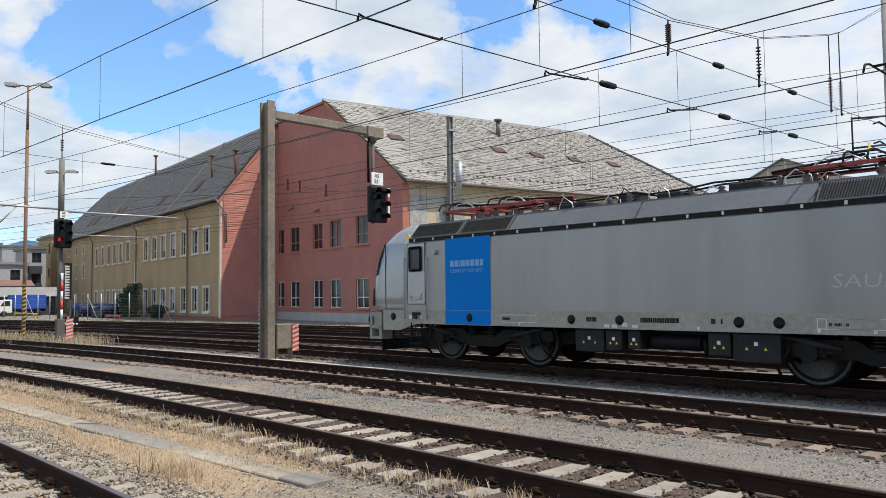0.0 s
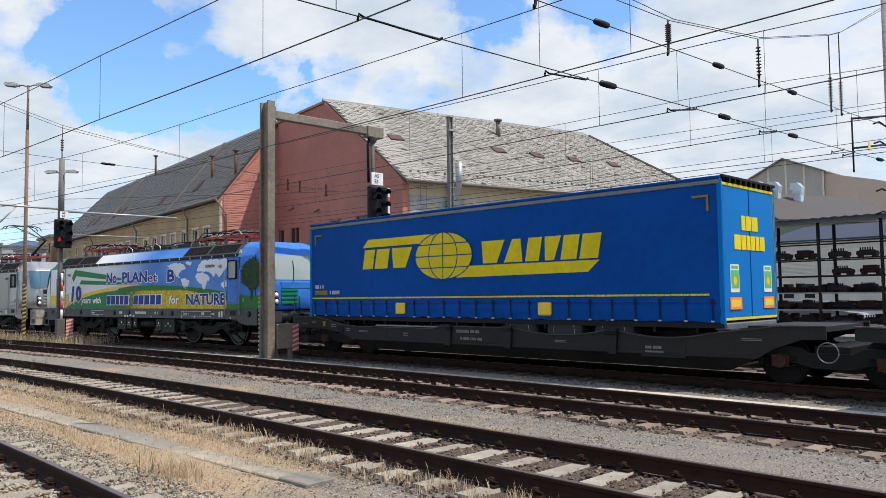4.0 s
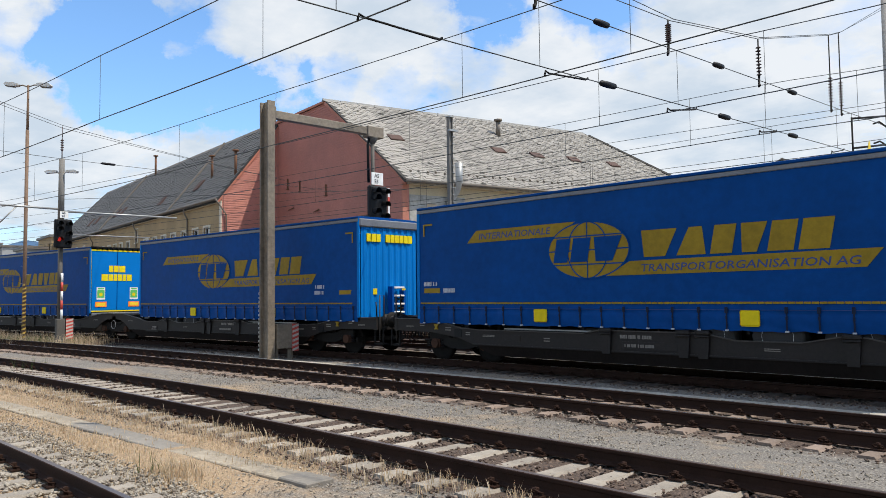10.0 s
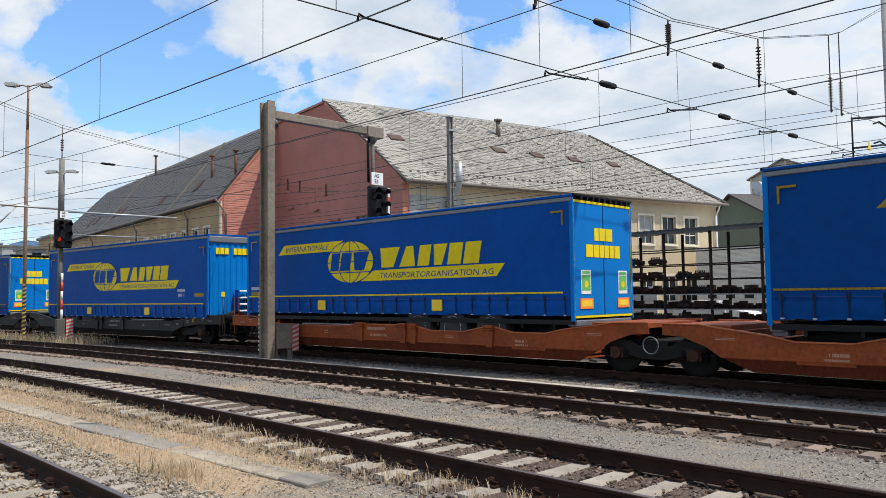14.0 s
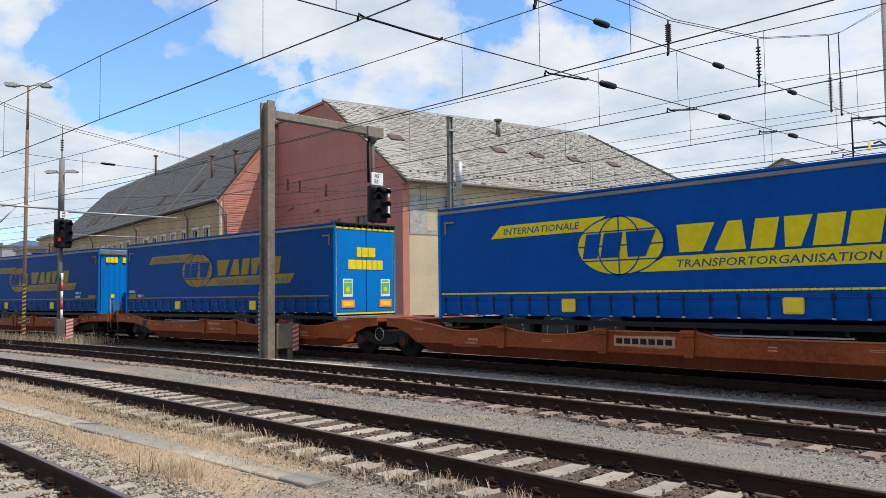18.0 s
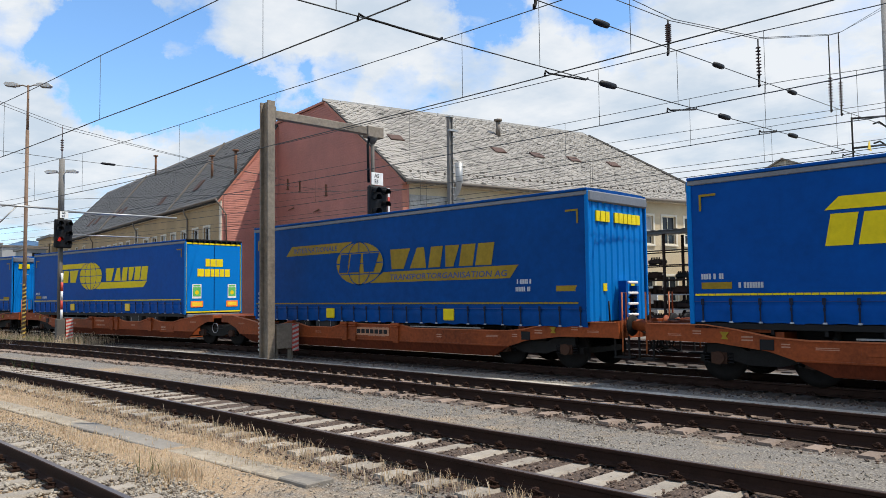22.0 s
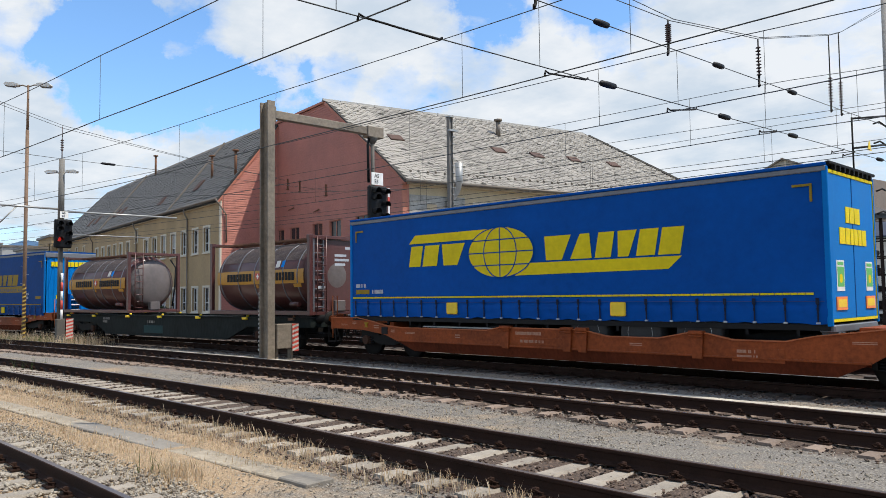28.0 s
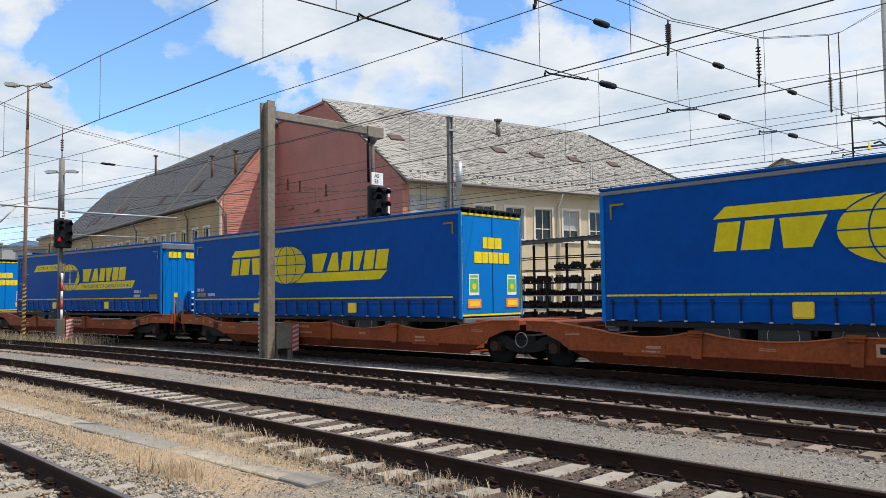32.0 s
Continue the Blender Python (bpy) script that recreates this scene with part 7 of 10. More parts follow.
        yc = -0.78 if sy < 0 else 0.83
        box(bm, x1, x2, yc - 0.2, yc + 0.2, 1.72, 2.28)
        st = part("sticker", bm, M_WHITE, dr, "white and green sticker")
        bm = bmesh.new()
        x1, x2 = sorted((xd + sd * 0.008, xd + sd * 0.012))
        box(bm, x1, x2, yc - 0.17, yc + 0.17, 1.80, 2.16)
        box(bm, x1, x2, yc - 0.15, yc + 0.15, 2.19, 2.25)
        part("sticker_mark", bm, M_GREEN, st)
        bm = bmesh.new()
        x1, x2 = sorted((xd + sd * 0.0125, xd + sd * 0.0145))
        prism(bm, [(yc + 0.085 * math.cos(k * math.tau / 10), 1.95 + 0.085 * math.sin(k * math.tau / 10)) for k in range(10)], x1, x2, plane="yz")
        part("sticker_emblem", bm, M_LOGO, st)
        bm = bmesh.new()
        x1, x2 = sorted((xd + sd * 0.002, xd + sd * 0.02))
        box(bm, x1, x2, yc - 0.27, yc + 0.27, 1.38, 1.62)
        pl = part("reflector_plate", bm, M_ORANGE, dr, "orange and yellow reflector plate")
        bm = bmesh.new()
        x1, x2 = sorted((xd + sd * 0.02, xd + sd * 0.024))
        box(bm, x1, x2, yc - 0.21, yc + 0.21, 1.43, 1.57)
        part("reflector_field", bm, M_YELLOW, pl)
    bm = bmesh.new()
    x1, x2 = sorted((xd - sd * 0.06, xd + sd * 0.01))
    for ya, yb, za, zb in ((-TW / 2, TW / 2, 3.84 + up, 3.90 + up), (-TW / 2 + 0.03, TW / 2 - 0.03, 1.17, 1.22), (-TW / 2 + 0.015, -TW / 2 + 0.035, 1.2, 3.85 + up), (TW / 2 - 0.035, TW / 2 - 0.015, 1.2, 3.85 + up)):
        box(bm, x1, x2, ya, yb, za, zb)
    part("reflective_edge", bm, M_LOGO, t, "yellow reflective edge round the doors", at=at)
    bm = bmesh.new()
    x1, x2 = sorted((xd - sd * 0.02, xd + sd * 0.06))
    for k in range(9):
        box(bm, x1, x2, -1.0 + 0.25 * k, -0.94 + 0.25 * k, 3.90 + up, 4.0 + up)
    bevel_box(bm, x1, x2, -TW / 2, TW / 2, 3.985 + up, 4.04 + up, 0.01)
    part("roof_latch", bm, M_STEEL_D, t, at=at)
    bm = bmesh.new()
    x1, x2 = sorted((xd - sd * 0.25, xd + sd * 0.02))
    bevel_box(bm, x1, x2, -1.2, 1.2, 0.98, 1.12, 0.02)
    for y in (-1.0, -0.8, 0.8, 1.0):
        box(bm, x1, x2 + 0.01, y - 0.07, y + 0.07, 0.90, 0.99)
    part("bumper", bm, M_CAP, t, at=at)
    # word blocks on the doors, above one another
    x1, x2 = sorted((xd + sd * 0.004, xd + sd * 0.012))
    for y0, ws, za, zb in ((-0.40, [0.22, 0.27, 0.33], 2.98, 3.28), (-0.76, [0.33, 0.26, 0.2, 0.23, 0.22, 0.27], 2.58, 2.88)):
        y = y0
        for w in ws:
            bm = bmesh.new()
            box(bm, x1, x2, y, y + w - 0.03, za, zb)
            part("word_block", bm, M_LOGO, t, at=at)
            y += w
    return t


# ---- pocket wagons ----
UL = 16.45          # from the outer buffer beam to the joint in the middle
SHIFT_U = Matrix.Translation((-UL / 2, 0, 0))


def wheel_mesh(r):
    """A wheelset: two flanged wheels and an axle along y, centred."""
    bm = bmesh.new()
    for sy in (-1, 1):
        m = Matrix.Translation((0, sy * 0.75, 0)) @ Matrix.Rotation(radians(90) * sy, 4, "X")
        lathe(bm, [(r * 0.16, 0.09), (r * 0.24, 0.08), (r * 0.30, 0.02), (r * 0.74, 0.035), (r * 0.80, 0.068), (r, 0.068), (r, -0.04), (r + 0.028, -0.055), (r + 0.028, -0.07), (r * 0.8, -0.07), (r * 0.3, -0.05)], 28, m)
    tube(bm, (0, -1.0, 0), (0, 1.0, 0), 0.08, 10)
    for k in range(5):      # balance marks and bolts that show the turning
        a = k * math.tau / 5
        for sy in (-1, 1):
            c = Vector((math.cos(a) * r * 0.5, sy * 0.785, math.sin(a) * r * 0.5))
            tube(bm, c, c + Vector((0, sy * 0.03, 0)), 0.03, 6)
    return mesh_of("wheelset", bm, M_WHEEL)


def rim_mesh(r):
    """The bright worn ring on the outer face of each tyre."""
    bm = bmesh.new()
    for sy in (-1, 1):
        m = Matrix.Translation((0, sy * 0.75, 0)) @ Matrix.Rotation(-radians(90) * sy, 4, "X")
        lathe(bm, [(r * 0.89, 0.0695), (r * 0.89, 0.072), (r * 0.985, 0.072), (r * 0.985, 0.0695)], 28, m)
    return mesh_of("rim", bm, M_RIM)


WHEEL_W, WHEEL_L = wheel_mesh(0.44), wheel_mesh(0.61)
RIM_L = rim_mesh(0.61)


def bogie(parent, x, at, mat=None):
    """A two-axle freight bogie: side frames, axle boxes, coil springs, wheelsets."""
    mat = mat or M_STEEL_D
    bg = None
    for sy in (-1, 1):
        bm = bmesh.new()
        y = sy * 1.0
        prism(bm, [(x - 1.15, 0.52), (x - 1.15, 0.72), (x - 0.55, 0.70), (x - 0.35, 0.60), (x + 0.35, 0.60), (x + 0.55, 0.70), (x + 1.15, 0.72), (x + 1.15, 0.52), (x + 0.6, 0.40), (x + 0.3, 0.32), (x - 0.3, 0.32), (x - 0.6, 0.40)], y - 0.05, y + 0.05)
        bg = part("bogie_frame", bm, mat, parent, "grimy cast bogie side frame", at=at)
        for xa in (x - 0.9, x + 0.9):
            bm = bmesh.new()
            tube(bm, (xa, y + sy * 0.0, 0.44), (xa, y + sy * 0.13, 0.44), 0.13, 12)
            box(bm, xa - 0.16, xa + 0.16, y - 0.07, y + 0.07, 0.33, 0.55)
            part("axle_box", bm, M_RUSTD, bg, "rusty axle box")
            for dx in (-0.24, 0.24):
                bm = bmesh.new()
                for k in range(4):
                    lathe(bm, [(0.05, -0.016), (0.075, 0), (0.05, 0.016)], 10, Matrix.Translation((xa + dx, y + sy * 0.02, 0.36 + 0.055 * k)))
                part("coil_spring", bm, M_BLACK, bg)
    for xa in (x - 0.9, x + 0.9):
        SPINNERS.append((part("wheelset", WHEEL_W, None, parent, at=at @ Matrix.Translation((xa, 0, 0.44))), 0.44))
    bm = bmesh.new()
    box(bm, x - 0.3, x + 0.3, -1.0, 1.0, 0.45, 0.72)
    for xa in (x - 1.28, x + 1.28):
        box(bm, xa - 0.05, xa + 0.05, -1.0, 1.0, 0.35, 0.48)
        for sy in (-1, 1):
            box(bm, xa - 0.04, xa + 0.04, sy * 0.75 - 0.05, sy * 0.75 + 0.05, 0.2, 0.62)
    part("bogie_bolster", bm, mat, parent, at=at)


def buffers(parent, x, sx, at, mat):
    for sy in (-1, 1):
        m = Matrix.Translation((x, sy * 0.875, 1.03)) @ Matrix.Rotation(radians(90) * sx, 4, "Y")
        bm = bmesh.new()
        lathe(bm, [(0.17, 0), (0.17, 0.03), (0.125, 0.05), (0.125, 0.33), (0.10, 0.34), (0.10, 0.50)], 16, m)
        b = part("buffer", bm, mat, parent, at=at)
        bm = bmesh.new()
        lathe(bm, [(0.10, 0.50), (0.22, 0.52), (0.235, 0.55), (0.20, 0.575)], 18, m)
        part("buffer_plate", bm, M_STEEL_D, b)
    bm = bmesh.new()
    pipe(bm, [(x, 0, 1.0), (x + sx * 0.3, 0, 0.98), (x + sx * 0.42, 0, 0.85), (x + sx * 0.36, 0, 0.55), (x + sx * 0.2, 0, 0.5)], 0.035, 6)
    for y in (-0.35, 0.35, -0.5):
        pipe(bm, [(x, y, 0.9), (x + sx * 0.22, y, 0.78), (x + sx * 0.3, y, 0.5), (x + sx * 0.12, y, 0.42)], 0.022, 6)
    box(bm, min(x, x + sx * 0.1), max(x, x + sx * 0.1), -0.18, 0.18, 0.88, 1.14)
    part("coupling", bm, M_STEEL_D, parent, "screw coupling and air hoses", at=at)


# web colours hold grime and underside shade
M_WEB_O = material("grimy_shaded_web_brown", (0.135, 0.030, 0.012), 0.75, 0, 0.45, 1.4, 14, 0.8, 0.15, stretch=(1, 1, 0.3), spec=0.12)
M_WEB_K = material("grimy_shaded_web_grey", (0.012, 0.009, 0.008), 0.75, 0, 0.45, 1.6, 14, 0.8, 0.15, stretch=(1, 1, 0.3), spec=0.15)
# edge colours hold the flange's sunlight; the handrails share them
M_PALE_O = material("sunlit_edge_and_rail_orange", (0.44, 0.125, 0.042), 0.55, 0, 0.6, 1.25, 12, 1.4, 0.1, spec=0.3)
M_PALE_K = material("sunlit_edge_and_rail_grey", (0.045, 0.040, 0.036), 0.55, 0, 0.6, 1.4, 12, 1.4, 0.1, spec=0.4)
M_INK_O = material("faded_orange_stencil", (0.42, 0.22, 0.14), 0.7, 0, 0.6, 1.2, 25, 2, 0)
M_INK_K = material("dusty_stencil", (0.20, 0.18, 0.16), 0.7, 0, 0.6, 1.2, 25, 2, 0)
M_SIGN_O = material("pale_orange_sign", (0.46, 0.22, 0.12), 0.6, 0, 0.7, 1.15, 20, 2, 0)


def build_unit(mat, colour, with_joint, seed, curved=False):
    """One half of an articulated pocket wagon; the outer end is at e = 0."""
    t = thing("pocket_wagon", f"{colour} pocket wagon half with scalloped side sills on the track", "railway wagon", group="wagons of the train")
    at = SHIFT_U
    top = [(0, 1.08), (1.3, 1.08), (1.9, 1.0), (2.6, 0.87), (3.2, 0.83), (6.4, 0.83), (6.85, 0.91)]
    dips = ((9.3, 11.85, 0.785), (12.25, 14.3, 0.80))
    for xa, xb, zd in dips:
        for q in ((0.0, 0.1, 0.25, 0.4, 0.5, 0.6, 0.75, 0.9, 1.0) if curved else (0.0, 0.26, 0.74, 1.0)):
            k = math.sin(math.pi * q) ** 0.8 if curved and 0 < q < 1 else (1.0 if 0 < q < 1 else 0.0)
            top.append((xa + (xb - xa) * q, 0.91 - (0.91 - zd) * k))
    top += [(15.2, 1.02), (15.6, 1.08), (UL - 0.01, 1.09)]
    knobs = [7.05, 9.1, 12.05]
    low = [(UL - 0.01, 0.86), (16.0, 0.84), (15.5, 0.66), (15.2, 0.47), (3.0, 0.47), (2.5, 0.62), (1.5, 0.74), (0, 0.76)]
    for sy in (-1, 1):
        bm = bmesh.new()
        y0, y1 = sorted((sy * 1.245, sy * 1.215))
        prism(bm, top + low, y0, y1)
        sill = part("side_sill", bm, mat, t, at=at)
        bm = bmesh.new()                                    # lower web, drawn in towards the track
        vs = []
        for x0, x1, yy, zz in ((15.2, 3.0, 1.245, 0.475), (14.6, 3.6, 1.12, 0.20), (14.6, 3.6, 1.08, 0.20), (15.2, 3.0, 1.21, 0.475)):
            vs.append((bm.verts.new((x1, sy * yy, zz)), bm.verts.new((x0, sy * yy, zz))))
        for k in range(4):
            bm.faces.new((vs[k][0], vs[k][1], vs[(k + 1) % 4][1], vs[(k + 1) % 4][0]))
        bm.faces.new([v[0] for v in vs]); bm.faces.new([v[1] for v in vs][::-1])
        part("lower_web", bm, M_WEB_K if colour == "dark grey" else M_WEB_O, sill, "lower web with grime and underside shade in its colour")
        bm = bmesh.new()                                    # rolled top flange
        for (xa, za), (xb, zb) in zip(top, top[1:]):
            prism(bm, [(xa, za), (xb, zb), (xb, zb + 0.022), (xa, za + 0.022)], min(sy * 1.285, sy * 1.19), max(sy * 1.285, sy * 1.19))
        bmesh.ops.remove_doubles(bm, verts=bm.verts[:], dist=0.0005)
        part("sill_flange", bm, M_PALE_K if colour == "dark grey" else M_PALE_O, sill, "top flange painted pale for sunlight")
        bm = bmesh.new()
        bevel_box(bm, 3.0, 15.2, min(sy * 1.238, sy * 1.275), max(sy * 1.238, sy * 1.275), 0.455, 0.492, 0.008)
        part("sill_ridge", bm, mat, sill)
        for kx in knobs:
            for dx in ((0.0,) if kx != 9.1 or curved else (-0.21, 0.21)):
                c = kx + dx
                bm = bmesh.new()
                prism(bm, [(c - 0.13, 0.92), (c + 0.13, 0.92), (c + 0.12, 0.66), (c + 0.10, 0.42), (c - 0.10, 0.42), (c - 0.12, 0.66)], min(sy * 1.247, sy * 1.30), max(sy * 1.247, sy * 1.30))
                bevel_box(bm, c - 0.16, c + 0.16, min(sy * 1.12, sy * 1.35), max(sy * 1.12, sy * 1.35), 0.885, 0.97, 0.02)
                tube(bm, (c - 0.15, sy * 1.33, 0.86), (c + 0.15, sy * 1.33, 0.86), 0.025, 6)
                part("stake_bracket", bm, mat, sill)
        for x0, x1, z0, z1 in ((7.45, 8.75, 0.53, 0.70), (12.75, 13.75, 0.40, 0.66), (4.1, 4.6, 0.60, 0.74)):
            bm = bmesh.new()
            bevel_box(bm, x0, x1, min(sy * 1.241, sy * 1.258), max(sy * 1.241, sy * 1.258), z0, z1, 0.006)
            part("data_panel", bm, mat, sill)
        yo = -1.259 if sy < 0 else 1.262
        ink = M_INK_K if colour == "dark grey" else M_INK_O
        bm = bmesh.new()
        number_bars(bm, 7.35, 0.76, 22, 0.075, yo + (0.016 if sy < 0 else -0.016), seed)
        number_bars(bm, 7.50, 0.58, 24, 0.065, yo, seed + 3)
        number_bars(bm, 12.85, 0.57, 13, 0.06, yo, seed + 5)
        number_bars(bm, 12.85, 0.47, 15, 0.06, yo, seed + 6)
        for xk, zk, w, h in ((2.0, 0.80, 0.22, 0.12), (2.75, 0.70, 0.16, 0.10), (3.35, 0.68, 0.4, 0.06), (1.0, 0.90, 0.18, 0.1), (0.45, 0.86, 0.3, 0.05), (14.9, 0.80, 0.4, 0.06), (5.3, 0.62, 0.18, 0.12), (10.5, 0.62, 0.30, 0.07)):
            for j in range(2):
                slab_of(bm, [(xk, zk + h * j / 2), (xk + w, zk + h * j / 2), (xk + w, zk + h * (j + 0.45) / 2), (xk, zk + h * (j + 0.45) / 2)], yo + (0.016 if sy < 0 else -0.016), 0.003)
        tagged(part("stencil", bm, ink, sill), kind="stuff")
        bm = bmesh.new()
        prism(bm, [(1.6, 0.82), (1.74, 0.82), (1.7, 0.88), (1.76, 0.96), (1.58, 0.96), (1.64, 0.88)], min(sy * 1.245, sy * 1.275), max(sy * 1.245, sy * 1.275))
        part("brake_handle", bm, M_LOGO_D, t, "dull yellow brake changeover handle", at=at)
        bm = bmesh.new()
        bevel_box(bm, 2.35, 2.62, min(sy * 1.241, sy * 1.262), max(sy * 1.241, sy * 1.262), 0.64, 0.84, 0.008)
        part("access_plate", bm, M_BLACK, sill, "black square access plate")
        bm = bmesh.new()                                    # pale loading rail inside the pocket
        box(bm, 4.0, 6.6, min(sy * 1.02, sy * 1.16), max(sy * 1.02, sy * 1.16), 0.87, 0.90)
        part("loading_rail", bm, M_STEEL, t, "worn bright loading rail", at=at)
    if colour != "dark grey" and not with_joint:
        bm = bmesh.new()
        box(bm, 7.35, 8.80, 1.2605, 1.266, 0.60, 0.82)
        sign = part("owner_sign", bm, M_SIGN_O, t, "pale orange owner's sign with dark blocks", at=at)
        for k in range(7):
            bm = bmesh.new()
            box(bm, 7.42 + 0.195 * k, 7.57 + 0.195 * k, 1.267, 1.27, 0.65, 0.77)
            part("word_block", bm, M_BLACK, sign)
    bm = bmesh.new()                                       # end platform, pocket floor, cross beams
    box(bm, 3.7, 14.4, -1.08, 1.08, 0.205, 0.245)
    part("pocket_floor", bm, mat, t, at=at)
    for name, x0, x1, w, z0, z1 in (("end_platform", 0.062, 2.6, 1.155, 0.96, 1.06), ("end_platform", 15.0, UL - 0.1, 1.155, 0.98, 1.08), ("buffer_beam", -0.06, 0.06, 1.25, 0.74, 1.12)):
        bm = bmesh.new()
        box(bm, x0, x1, -w, w, z0, z1)
        part(name, bm, mat, t, at=at)
    for x in (2.69, 3.5, 14.3, 14.91):
        bm = bmesh.new()
        box(bm, x - 0.08, x + 0.08, -1.155, 1.155, 0.3 if 3 < x < 14.4 else 0.6, 0.84 if 3 < x < 14.4 else 0.98)
        part("cross_beam", bm, mat, t, at=at)
    bm = bmesh.new()                                       # king-pin trestle
    box(bm, 2.0, 2.9, -0.55, 0.55, 1.06, 1.12)
    part("trestle", bm, M_STEEL_D, t, at=at)
    for sy in (-1, 1):
        bm = bmesh.new()
        pipe(bm, [(-0.1, sy * 1.15, 0.45), (-0.1, sy * 1.15, 1.75), (-0.1, sy * 0.98, 1.75), (-0.1, sy * 0.98, 0.8)], 0.018, 6)
        part("shunter_handrail", bm, M_PALE_K if colour == "dark grey" else M_PALE_O, t, "bent worn handrail", at=at)
        bm = bmesh.new()
        box(bm, -0.3, 0.1, min(sy * 0.95, sy * 1.2), max(sy * 0.95, sy * 1.2), 0.32, 0.36)
        for x in (-0.28, 0.06):
            box(bm, x, x + 0.03, sy * 1.17 - 0.02, sy * 1.17 + 0.02, 0.34, 0.8)
        part("step", bm, M_STEEL_D, t, at=at)
    buffers(t, -0.06, -1, at, mat)
    bogie(t, 2.35, at)
    if with_joint:
        bogie(t, UL, at)
    bm = bmesh.new()
    ring = [(UL - 0.02 + 0.18 * math.cos(k * math.tau / 24), -1.15, 0.62 + 0.18 * math.sin(k * math.tau / 24)) for k in range(25)]
    pipe(bm, ring, 0.012, 5)
    part("joint_ring", bm, M_CAP, t, "round coupling ring", at=at)
    return t


UNITS = {}
TRAILERS = {}


def place_unit(mat, colour, odd, L, seed):
    """odd: outer end on the left."""
    curved = seed in (0, 1, 2, 8, 9, 16, 17)
    key = (colour, odd, curved)
    outer = L - 1.0 if odd else L + TL + 0.62
    centre = outer + UL / 2 if odd else outer - UL / 2
    if key not in UNITS:
        UNITS[key] = build_unit(mat, colour, odd, seed, curved)
        ob = UNITS[key]
    else:
        ob = copy_thing(UNITS[key], Matrix())
    turned = Matrix() if odd else Matrix.Rotation(math.pi, 4, "Z")
    MOVERS.append((ob, centre, 0.0, turned))


ROW = [  # left end on the train, kind, print, bright, wagon
    (21.5, "D", "B", 1, "K"), (39.7, "F", "A", 0, "K"), (55.85, "D", "A", 0, "K"), (73.95, "F", "A", 0, "K"), (90.15, "D", "A", 0, "K"),
    (108.25, "F", "A", 1, "K"), (124.5, "D", "A", 1, "O"), (142.6, "F", "A", 0, "O"), (158.75, "D", "A", 0, "O"), (176.9, "F", "A", 1, "O"),
    (193.05, "D", "B", 1, "O"), (211.35, "F", "A", 0, "O"), (227.48, "D", "B", 1, "O"), (245.55, "F", "A", 0, "O"),
    (281.54, "D", "B", 1, "O"), (299.63, "F", "A", 1, "O"), (315.77, "D", "B", 1, "O"), (333.8, "F", "B", 1, "O")]


TALL = (2, 3, 4, 5, 11, 13)


def place_trailers():
    for k, (L, kind, logo, bright, w) in enumerate(ROW):
        key = (kind, logo, bright, k in TALL)
        if key not in TRAILERS:
            TRAILERS[key] = build_trailer(kind, logo, bright, k * 10 + 1, k in TALL)
            ob = TRAILERS[key]
        else:
            ob = copy_thing(TRAILERS[key], Matrix())
        MOVERS.append((ob, L + TL / 2, 0.0, Matrix()))
        place_unit(M_WAGON_K if w == "K" else M_WAGON_O, "dark grey" if w == "K" else "orange-brown", k % 2 == 0, L, k)


place_trailers()
# ---- locomotives ----
M_SILVERP = material("silver_grey_paint", (0.33, 0.33, 0.31), 0.34, 0.15, 0.72, 1.08, 1.1, 0.35, 0.0, stretch=(1, 1, 0.2), spec=0.35)
M_CABP = material("clean_silver_paint", (0.36, 0.37, 0.385), 0.24, 0.45, 0.85, 1.06, 9, 0.5, 0.02)
M_SOLE1 = material("dusty_beige_solebar", (0.33, 0.31, 0.26), 0.7, 0, 0.6, 1.2, 10, 0.9, 0.1)
M_SOLE2 = material("charcoal_solebar", (0.036, 0.037, 0.039), 0.5, 0, 0.7, 1.4, 12, 1, 0.05)
M_ROOFG = material("grey_roof_panel", (0.11, 0.115, 0.12), 0.5, 0, 0.75, 1.25, 10, 0.8, 0.05)
M_VENT = material("roof_vent", (0.10, 0.10, 0.10), 0.5, 0.3, 0.7, 1.3, 60, 2, 0.3, stretch=(6, 1, 1))
M_BLUEP = material("sky_blue_panel_paint", (0.001, 0.175, 0.56), 0.45, 0, 0.9, 1.06, 10, 0.6, 0.03, spec=0.06)
M_WHITEP = material("white_body_paint", (0.74, 0.75, 0.74), 0.35, 0, 0.88, 1.05, 9, 0.5, 0.03)
M_SKYP = material("sky_print", (0.035, 0.17, 0.56), 0.4, 0, 0.72, 1.3, 3, 0.7, 0.02, spec=0.2)
M_GRASSP = material("grass_print", (0.022, 0.15, 0.025), 0.45, 0, 0.45, 1.45, 24, 1.5, 0.02, spec=0.2)
M_STRIPEG = material("green_stripe_print", (0.006, 0.19, 0.055), 0.42, 0, 0.88, 1.1, 10, 1, 0.02, spec=0.2)
M_TREEP = material("tree_print", (0.014, 0.042, 0.010), 0.55, 0, 0.3, 2.1, 16, 5, 0.02, spec=0.15)
M_CLOUDP = material("cloud_print", (0.66, 0.70, 0.74), 0.4, 0, 0.85, 1.1, 8, 1.2, 0.02)
M_NAVY = material("navy_print", (0.008, 0.04, 0.27), 0.45, 0, 0.8, 1.1, 10, 1, 0, spec=0.15)
M_SCRATCH = material("scratched_paint", (0.43, 0.43, 0.41), 0.6, 0, 0.8, 1.05, 30, 3, 0)
M_FAINT = material("faded_blue_print", (0.20, 0.40, 0.62), 0.5, 0, 0.8, 1.1, 30, 3, 0, spec=0.1)
